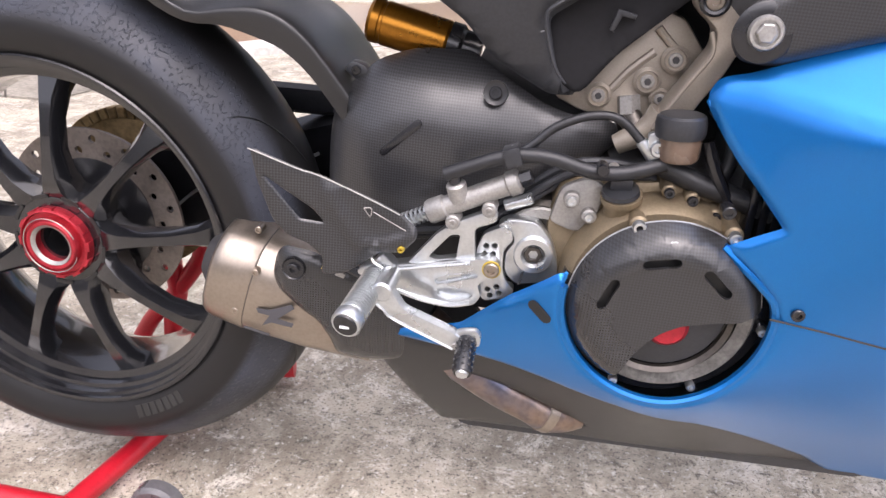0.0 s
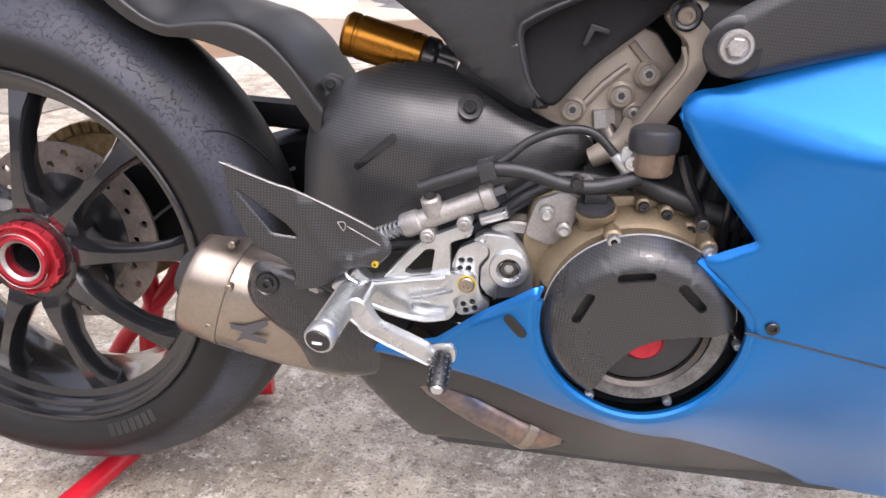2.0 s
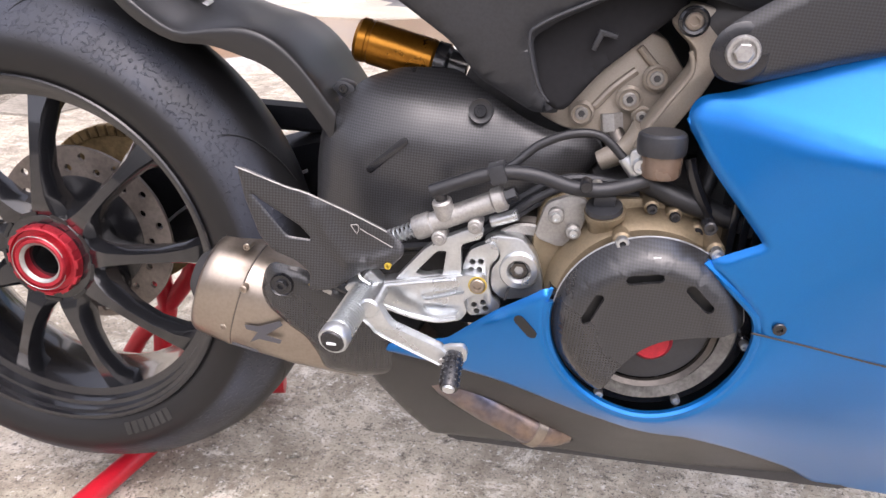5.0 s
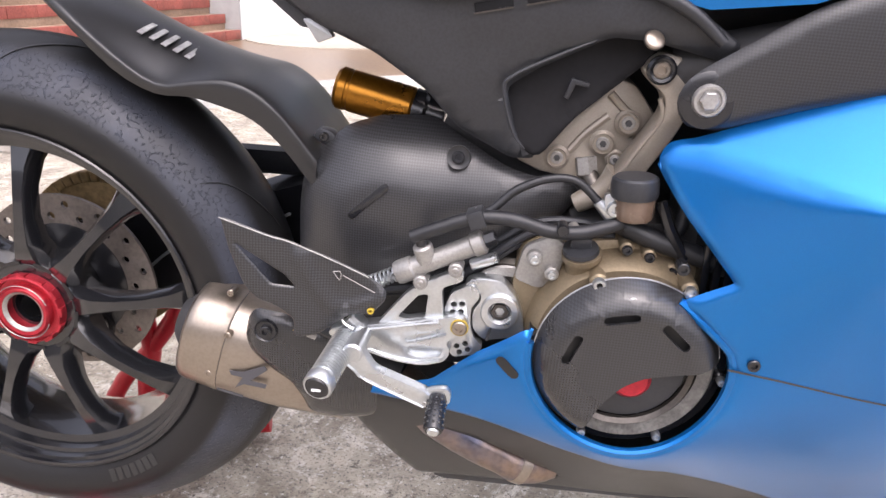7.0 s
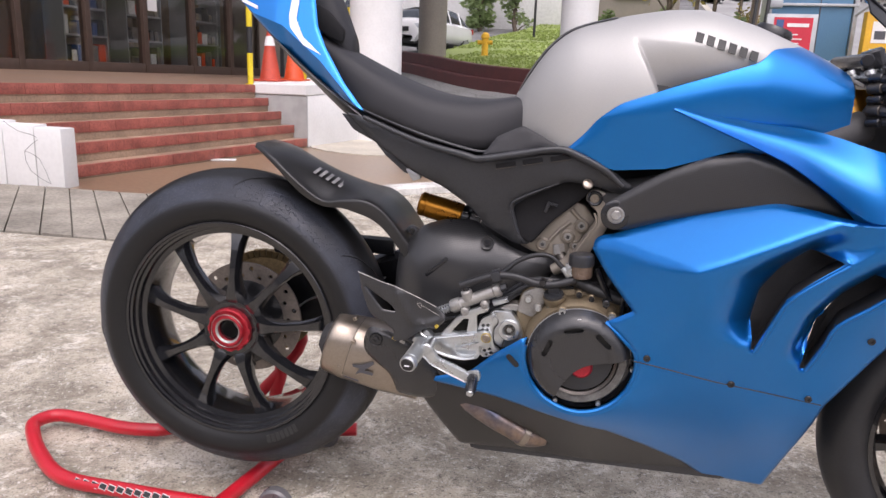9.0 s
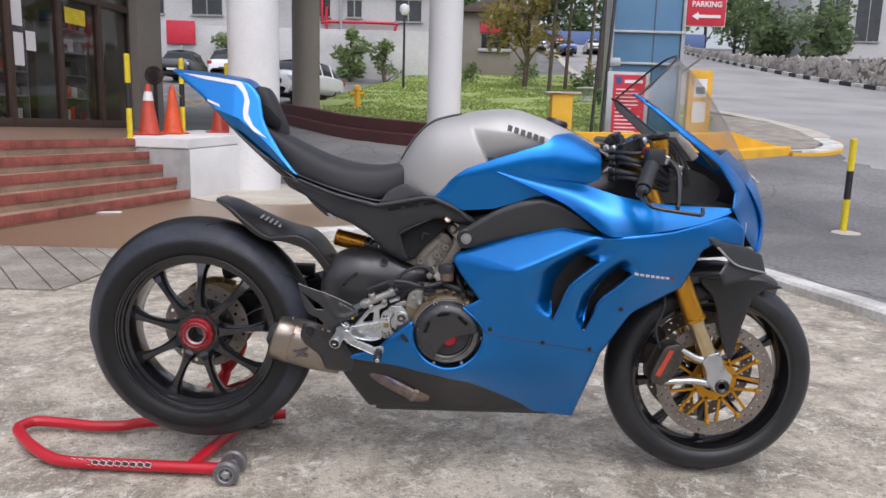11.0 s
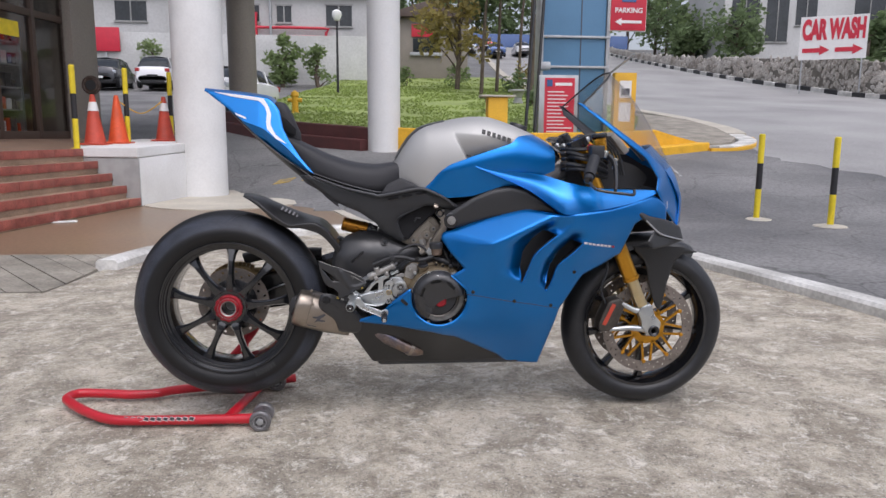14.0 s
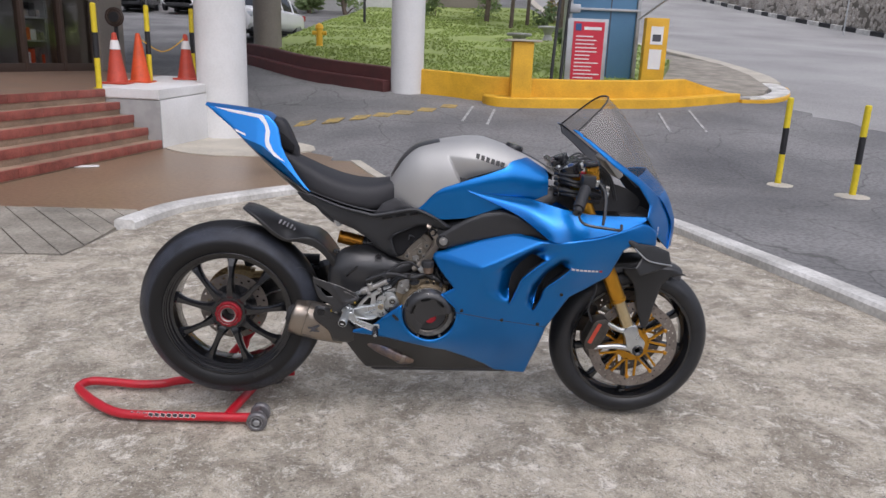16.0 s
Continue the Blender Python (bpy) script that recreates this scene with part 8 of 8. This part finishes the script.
part("pedal_edge", tube([(.4345, -.1922, .4305), (.4420, -.1922, .4245), (.4535, -.1922, .4145), (.512, -.1922, .3895)], .0012, 6, 3), ALU, pedal)
part("pedal_boss", cyl((.440, -.194, .444), (.440, -.150, .446), .0105, 24, bevel=.002), ALU, pedal)
bolt("pedal_bolt", .5135, -.1925, .3940, .0026, pedal, CAST, h=.0015)
TOE0, TOE1 = Vector((.5255, -.186, .3985)), Vector((.5255, -.2215, .3825))
td = TOE1 - TOE0
toe = part("toe_peg", lathe([(0, 0), (.0088, 0), (.0095, .002), (.0095, td.length - .002), (.0085, td.length), (0, td.length)], TOE0, td, 20), BLACK, bike, "black knurled toe peg")
part("toe_end", lathe([(0, .002), (.0056, .002), (.0066, -.001)], TOE1, td, 18), ALU, toe)
d1 = td.normalized().cross(Vector((1, 0, 0))).normalized()
d2 = td.normalized().cross(d1)
stud_me = None
for k in range(5):
    for a in range(10):
        o = TOE0 + td * (.16 + .17 * k) + (d1 * math.cos(a * .628) + d2 * math.sin(a * .628)) * .0095
        if stud_me is None:
            stud_bm = box(-.0012, .0012, -.0012, .0012, -.0009, .0009, .0003, 1)
            stud_me = bpy.data.meshes.new("stud")
            finish(stud_bm).to_mesh(stud_me)
            stud_bm.free()
            stud_me.materials.append(BLACK)
        stud = adopt(new("stud", stud_me), toe)
        stud.location = o
part("toe_bracket", plate(rounded([(.510, .405), (.520, .409), (.534, .411), (.539, .405), (.538, .393), (.527, .388), (.515, .391)], .003, 2), -.188, -.180, bevel=.0015), ALU, toe)
sens = part("brake_switch", tube([(.385, -.150, .452), (.395, -.152, .447), (.408, -.150, .440)], .0055, 8, 4), PLASTIC, bike)
part("switch_tag", turned(box(-.004, .004, -.003, .003, -.003, .003, .001), Matrix.Translation((.373, -.156, .4455)) @ Matrix.Rotation(radians(30), 4, "Y")), YELLOW_T, sens, "yellow tag")
part("switch_clip", turned(box(-.005, .005, -.002, .002, -.0028, .0028, .001), Matrix.Translation((.388, -.156, .4400)) @ Matrix.Rotation(radians(20), 4, "Y")), CAST, sens)

# -- master cylinder and hoses
MC0, MC1 = Vector((.474, -.135, .509)), Vector((.562, -.135, .551))
mdir = (MC1 - MC0).normalized()
L = (MC1 - MC0).length
mc = part("brake_master", lathe([(0, 0), (.0115, 0), (.0125, .003), (.0125, .018), (.0105, .020), (.0105, L - .014), (.0125, L - .012), (.0125, L - .002), (.010, L), (0, L)], MC0, mdir, 24), CAST, bike, "silver rear brake master cylinder")
part("union_bolt", cyl(MC1 - mdir * .001, MC1 + mdir * .012, .008, 6, bevel=.001), BLACK, mc)
part("master_boss", cyl((.505, -.137, .525), (.500, -.142, .545), .010, 18, bevel=.002), CAST, mc)
part("master_barb", cyl((.500, -.142, .545), (.498, -.143, .556), .006, 14), BLACK, mc)
for x, z in ((.500, .506), (.535, .522)):
    part("mount_lug", cyl((x, -.126, z), (x, -.150, z), .0075, 16, bevel=.0015), CAST, mc)
    bolt("lug_bolt", x, -.1505, z, .0042, mc, CAST, h=.002)
part("push_rod", cyl((.440, -.138, .486), MC0, .004, 12), ALU, mc)
spring = []
for i in range(6 * 10 + 1):
    a = i / 10 * 2 * math.pi
    c = MC0 - mdir * (.030 * (1 - i / 60) + .001)
    e1 = mdir.cross(Vector((0, 1, 0))).normalized()
    spring.append(c + e1 * .0075 * math.cos(a) + Vector((0, 1, 0)) * .0075 * math.sin(a))
part("return_spring", tube(spring, .0014, 6, 0), ALU, mc)
part("feed_hose", tube([(.490, -.144, .553), (.514, -.143, .563), (.551, -.141, .576), (.588, -.141, .577), (.625, -.141, .568), (.656, -.139, .568), (.692, -.135, .579)], .0072, 12, 6), RUBBER, bike, "black rubber fluid hose")
part("brake_hose", tube([(.548, -.136, .572), (.568, -.134, .585), (.590, -.130, .604), (.620, -.127, .616), (.646, -.126, .615), (.667, -.128, .598), (.680, -.130, .584)], .0042, 10, 6), RUBBER, bike, "thin black brake hose")
part("hose_crimp", cyl((.668, -.128, .597), (.682, -.130, .580), .0058, 12, bevel=.001), ALU, bike)
part("hose_clamp", turned(box(-.008, .008, -.011, .011, -.009, .009, .002), Matrix.Translation((.553, -.139, .576)) @ Matrix.Rotation(radians(-20), 4, "Y")), PLASTIC, bike)
part("hose_fitting", cyl((.546, -.136, .570), (.556, -.136, .582), .006, 12, bevel=.001), ALU, bike)
for dy, dz in ((0, 0), (.012, .006), (.006, -.008)):
    part("wire_loom", tube([(.45, -.095 + dy, .47 + dz), (.52, -.11 + dy, .49 + dz), (.560, -.112 + dy, .520 + dz), (.600, -.112 + dy, .550 + dz), (.632, -.112 + dy, .560 + dz), (.690, -.11 + dy, .556 + dz)], .0042, 8, 5), PLASTIC, bike)
part("braided_union", cyl((.548, -.118, .517), (.575, -.118, .528), .0062, 12, bevel=.001), ALU, bike)
bolt("hose_bolt", .636, -.146, .572, .006, bike, BLACK, socket=False)
pot = part("fluid_pot", lathe([(0, 0), (.0165, 0), (.0185, .003), (.0195, .028), (0, .028)], (.702, -.135, .584), (-.05, 0, 1), 30), GUM, bike, "brown translucent fluid pot")
part("pot_lid", lathe([(0, .020), (.019, .020), (.0215, .018), (.0225, .013), (.0225, .003), (.0215, 0), (0, 0)], (.700, -.135, .606), (-.05, 0, 1), 36), PLASTIC, pot, "black ribbed lid")
part("pot_bracket", plate(rounded([(.672, .607), (.692, .608), (.694, .582), (.684, .572), (.676, .585)], .005, 2), -.136, -.128, bevel=.0015), ALU, bike)
bolt("pot_bolt", .683, -.137, .593, .0075, bike, ALU, h=.005)

# -- engine right side
clutch = part("clutch_cover", lathe([(.02, .0), (.086, 0), (.0905, .006), (.0955, .022), (.0985, .06), (.02, .06)], (CX - .002, -.152, CZ + .004), (0, 1, 0), 64), BRONZE, bike, "bronze magnesium clutch housing")
# Black half ring paints the shaded gap below the clutch housing.
well_ring = circle(.708, .448, .0975, 40, 168, 372) + circle(.708, .448, .0815, 40, 168, 372)[::-1]
part("housing_gap_shade", plate(well_ring, -.160, -.120, bevel=.002), BLACK, clutch, "black half ring painting the dark gap under the housing")
# Lower bosses are black to match the gap.
for a, r in ((112, .0875), (57, .0945), (-63, .0905), (-7, .0945), (-112, .0900)):
    x, z = CX + r * math.cos(radians(a)), CZ + r * math.sin(radians(a))
    part("bolt_boss", cyl((x, -.120, z), (x, -.166, z), .0085 if a > 20 else .0065, 18, bevel=.002), BRONZE if a > 20 else BLACK, clutch)
    bolt("case_bolt", x, -.168, z, .0062 if a > 20 else .0045, clutch, ALU, h=.006)
part("clutch_well", lathe([(.0, .012), (.076, .012), (.078, .004), (.081, .004), (.082, .008), (.082, .03), (0, .03)], (CX, -.172, CZ), (0, 1, 0), 56), BLACK, clutch)
part("clutch_ring", lathe([(.068, -.001), (.0800, -.004), (.0828, 0), (.0800, .010), (.068, .010)], (CX + .002, -.170, CZ), (0, 1, 0), 64, closed=True), RINGM, clutch, "bare metal clutch ring")
part("clutch_ring_inner", lathe([(.062, .001), (.0665, -.002), (.0665, .006), (.062, .006)], (CX, -.173, CZ), (0, 1, 0), 64, closed=True), DSTEEL, clutch)
part("pressure_plate", lathe([(0, .004), (.02, .004), (.060, .008), (.061, .014), (0, .014)], (CX, -.176, CZ), (0, 1, 0), 56), PLASTIC, clutch)
part("clutch_cap", lathe([(0, -.008), (.016, -.008), (.020, -.004), (.021, .008), (0, .008)], (CX + .006, -.176, CZ - .012), (0, 1, 0), 36), REDA, clutch, "red anodised clutch cap")
cc_out = circle(CX, CZ, .0895, 46, 6, 236) + rounded([(.660, .3735), (.671, .379), (.678, .397), (.690, .417), (.704, .432), (.722, .443), (.751, .450), (.792, .459)], .006, 2)[2:]


def cover_dome(x, z):
    r = math.hypot(x - CX, z - CZ)
    return lerp(r, (0, .050, .058, .066, .078, .0895), (.1905, .1915, .1935, .1935, .187, .168))


cc_slots = [slot(CX + .058 * math.cos(radians(a)), CZ + .058 * math.sin(radians(a)), .034, .0095, a - 90) for a in (101, 47, 158)]
cc = part("clutch_guard", panel(cc_out, cover_dome, .003, cc_slots, .006, .0), CARBON_SAT, bike, "matt carbon clutch guard with three slots", 40)
# Black plates behind the slots put their deep shade into colour.
for k, a in enumerate((101, 47, 158)):
    part("guard_slot_shade", plate(slot(CX + .058 * math.cos(radians(a)), CZ + .058 * math.sin(radians(a)), .044, .020, a - 90), -.183, -.181, bevel=0), BLACK_D, cc)
# Pale line over the upper half only: the rim's highlight put into colour.
part("guard_lip_glint", tube([(x, -.1675, z) for x, z in circle(CX, CZ, .0893, 40, 8, 172)], .0011, 6, 1), GALV, cc, "pale line painting the highlight on the upper edge")
part("guard_mark", tube([(.700, -.187, .5235), (.706, -.1865, .5235), (.7035, -.187, .518), (.700, -.187, .5235)], .0007, 6, 3), WHITE_D, cc)
neck = part("oil_neck", lathe([(.012, 0), (.0165, .004), (.0165, .018), (.0195, .020), (.0195, .026), (.012, .026)], (.660, -.128, .522), (-.12, -.30, 1), 28), BRONZE, bike, "bronze oil filler neck")
part("oil_cap", lathe([(0, .004), (.017, .004), (.018, 0), (.0, 0)], (.656, -.136, .548), (-.12, -.30, 1), 24), PLASTIC, neck)
part("oil_cap_tab", turned(box(-.010, .010, -.0022, .0022, 0, .012, .0015), Matrix.Translation((.6555, -.137, .551)) @ Matrix.Rotation(radians(14), 4, "X")), PLASTIC, neck)
case = part("crankcase", plate(rounded([(.590, .500), (.598, .545), (.628, .560), (.655, .552), (.720, .560), (.77, .55), (.79, .50), (.78, .42), (.62, .42), (.60, .46)], .010, 3), -.118, -.060, bevel=.006), BRONZE, bike, "bronze engine casing")
part("water_pump", plate(rounded([(.592, .508), (.601, .545), (.628, .557), (.645, .548), (.636, .510), (.62, .498)], .008, 3), -.126, -.115, bevel=.003), CAST, case, "grey cast cover")
for x, z, r in ((.612, .535, .008), (.630, .520, .0075), (.648, .566, .006)):
    part("cover_stud", cyl((x, -.118, z), (x, -.136, z), r, 16, bevel=.0015), CAST, case)
    bolt("stud_bolt", x, -.1365, z, r * .6, case, ALU, h=.003)
for x, z in ((.700, .556), (.722, .550), (.745, .536), (.760, .518)):
    part("case_rib", cyl((x, -.100, z), (x, -.135, z - .004), .007, 14, bevel=.0015), BRONZE, case)
    bolt("case_screw", x, -.136, z - .004, .005, case, BLACK, h=.004)
part("air_duct", tube([(.690, -.120, .574), (.722, -.122, .561), (.760, -.125, .550), (.80, -.13, .538)], .0105, 12, 5), RUBBER, bike, "black rubber duct")
part("side_stay", tube([(.728, -.125, .60), (.738, -.130, .575), (.756, -.130, .545)], .006, 8, 3), BLACK, bike)
for k in range(4):
    part("radiator_fin", box(.772 + k * .011, .779 + k * .011, -.14, -.10, .50, .57, .001), BLACK, bike)
part("hose_loop", tube([(.735, -.09, .625), (.755, -.10, .60), (.752, -.11, .57), (.735, -.11, .55)], .007, 10, 5), RUBBER, bike)
part("inner_casing", box(.755, .95, -.10, -.02, .42, .62, .01), DARK, bike)

head_out = rounded([(.585, .618), (.600, .632), (.640, .667), (.680, .706), (.70, .70), (.724, .668), (.705, .625), (.690, .590), (.672, .575), (.646, .600), (.610, .606)], .005, 2)
head = part("cylinder_head", plate(head_out, -.062, .05, bevel=.004), FRAME, bike, "warm grey cylinder head with bolted cover")
for pts in (((.640, .630), (.656, .650), (.676, .668)), ((.676, .690), (.690, .676), (.700, .668))):
    part("head_rib", tube([(x, -.064, z) for x, z in pts], .004, 8, 3), FRAME, head)
for x, z, r in ((.628, .623, .010), (.673, .640, .0105), (.696, .662, .0105), (.687, .624, .008)):
    part("bolt_seat", lathe([(0, 0), (r * 1.25, 0), (r * 1.3, .004), (r, .0065), (r * .9, .004), (0, .004)], (x, -.063, z), (0, -1, 0), 26), FRAME, head)
    bolt("head_bolt", x, -.0665, z, r * .66, head, CAST, h=.003)
    # Dark plug paints the shade inside the bolt's socket.
    part("bolt_socket_shade", cyl((x, -.066, z), (x, -.0705, z), r * .34, 6), DARK, head)
part("coolant_union", cyl((.660, -.072, .612), (.672, -.088, .590), .0095, 20, bevel=.002), DSTEEL, head)
part("plug_hex", cyl((.657, -.070, .626), (.660, -.074, .608), .0115, 6, bevel=.001), CAST, head)
bar_out = rounded([(.699, .716), (.702, .728), (.714, .736), (.730, .733), (.757, .723), (.752, .700), (.744, .680), (.736, .660), (.715, .625), (.700, .600), (.676, .600), (.690, .628), (.705, .652), (.722, .680), (.721, .696), (.708, .706)], .008, 3)
frame_bar = part("front_frame", plate(bar_out, -.106, -.070, bevel=.005), FRAME, bike, "warm grey cast frame strut")
part("strut_ridge", tube([(.716, -.107, .694), (.720, -.107, .675), (.704, -.107, .648), (.688, -.106, .620)], .0022, 6, 4), FRAME, frame_bar)
part("frame_lower", tube([(.690, -.09, .615), (.678, -.088, .598), (.650, -.085, .580)], [.016, .013, .010], 12, 4), FRAME, frame_bar)
part("strut_washer", lathe([(.005, 0), (.0135, 0), (.0135, .004), (.011, .006), (.005, .004)], (.714, -.106, .720), (0, -1, 0), 26), BLACK, frame_bar)
bolt("strut_bolt", .714, -.109, .720, .008, frame_bar, TITAN, h=.004)
# Added dark block hides the far fairing, standing in for inner shade.
part("gap_filler_inner", box(.66, .82, .01, .06, .56, .76, .01), DARK, bike)
part("frame_spar", tube([(.735, -.08, .72), (.85, -.12, .75), (1.0, -.13, .80), (1.13, -.08, .86)], .028, 10, 4), DARK, bike)
part("airbox", box(.66, 1.05, -.055, .055, .74, .84, .03), DARK, bike)
part("rear_bank", box(.56, .65, -.03, .06, .50, .60, .02), DARK, bike)

# ---- paddock stand ----
stand = empty("paddock_stand", (-.25, 0, 0), "red tubular paddock stand with small rollers under the wheel", "paddock stand")
NEAR = [(.112, -.150, .034), (.06, -.142, .028), (-.04, -.136, .026), (-.23, -.128, .025), (-.385, -.115, .025), (-.50, -.045, .029), (-.595, .045, .034), (-.612, .085, .035), (-.585, .125, .034), (-.50, .127, .030), (-.40, .117, .027), (-.31, .127, .027), (-.24, .160, .027), (.05, .215, .030), (.18, .24, .034)]
part("frame_tube", tube(NEAR, .0165, 16, 5), REDP, stand)
part("cross_tube", tube([(-.006, -.130, .027), (.065, .212, .031)], .0165, 16, 0), REDP, stand)
part("upright", tube([(-.03, .205, .030), (-.02, .200, .129), (-.004, .200, .185), (-.008, .200, .25), (.0, .195, .385)], .0155, 14, 3), REDP, stand)
part("brace", tube([(-.115, .20, .032), (-.062, .20, .124), (0, .20, .196), (.052, .20, .28), (.03, .198, .37)], .0145, 14, 3), REDP, stand)
part("hub_pin", cyl((0, .20, RC[2]), (0, .12, RC[2]), .018, 20, bevel=.002), ALU, stand)
for y, s in ((-.182, -1), (-.112, 1), (.20, -1), (.27, 1)):
    rol = part("roller", lathe([(.012, -.013), (.030, -.013), (.0355, -.008), (.0355, .008), (.030, .013), (.012, .013)], (.112, y, .0355), (0, 1, 0), 36, closed=True), GREYPU, stand, "small smoky grey roller wheel")
    part("roller_hub", lathe([(0, .017), (.008, .017), (.010, .013), (.019, .011), (.022, .014), (.022, -.012), (0, -.012)], (.112, y, .0355), (0, s, 0), 30), GALV, rol)
    for k in range(5):
        a = radians(72 * k)
        part("hub_web", cyl((.112 + .0145 * math.cos(a), y + s * .010, .0355 + .0145 * math.sin(a)), (.112 + .0145 * math.cos(a), y + s * .0135, .0355 + .0145 * math.sin(a)), .0035, 10), POSTB, rol)
for y0, y1 in ((-.196, -.098), (.186, .284)):
    part("roller_axle", cyl((.112, y0, .0355), (.112, y1, .0355), .005, 12), GALV, stand)
for k in range(11):
    x = -.335 + k * .0215
    y, z = lerp(x, (-.385, -.23, -.04), (-.116, -.128, -.136)), .025
    place = Matrix.Translation((x, y - .0144, z + .0094)) @ Matrix.Rotation(radians(-33), 4, "X") @ Matrix.Rotation(radians(14), 4, "Y")
    bar = part("script_bar", turned(box(-.0088, .0088, -.0005, .0005, -.0066, .0066), place), WHITE_D, stand)
    part("bar_core", turned(box(-.0078, .0078, -.0009, .0009, -.0054, .0054), place), BLACK_D, bar)

# dry leaf on the concrete
leaf = bmesh.new()
pts = [(-.04, 0, .002), (-.02, .012, .008), (.02, .012, .006), (.045, 0, .003), (.02, -.012, .007), (-.02, -.012, .006)]
lv = [leaf.verts.new(Vector(p) + Vector((.78, -1.02, 0))) for p in pts]
leaf.faces.new(lv)
thicken(leaf, .001)
tagged(link("fallen_leaf", leaf, LEAF_Y), "small dry brown leaf on the concrete", "leaf")
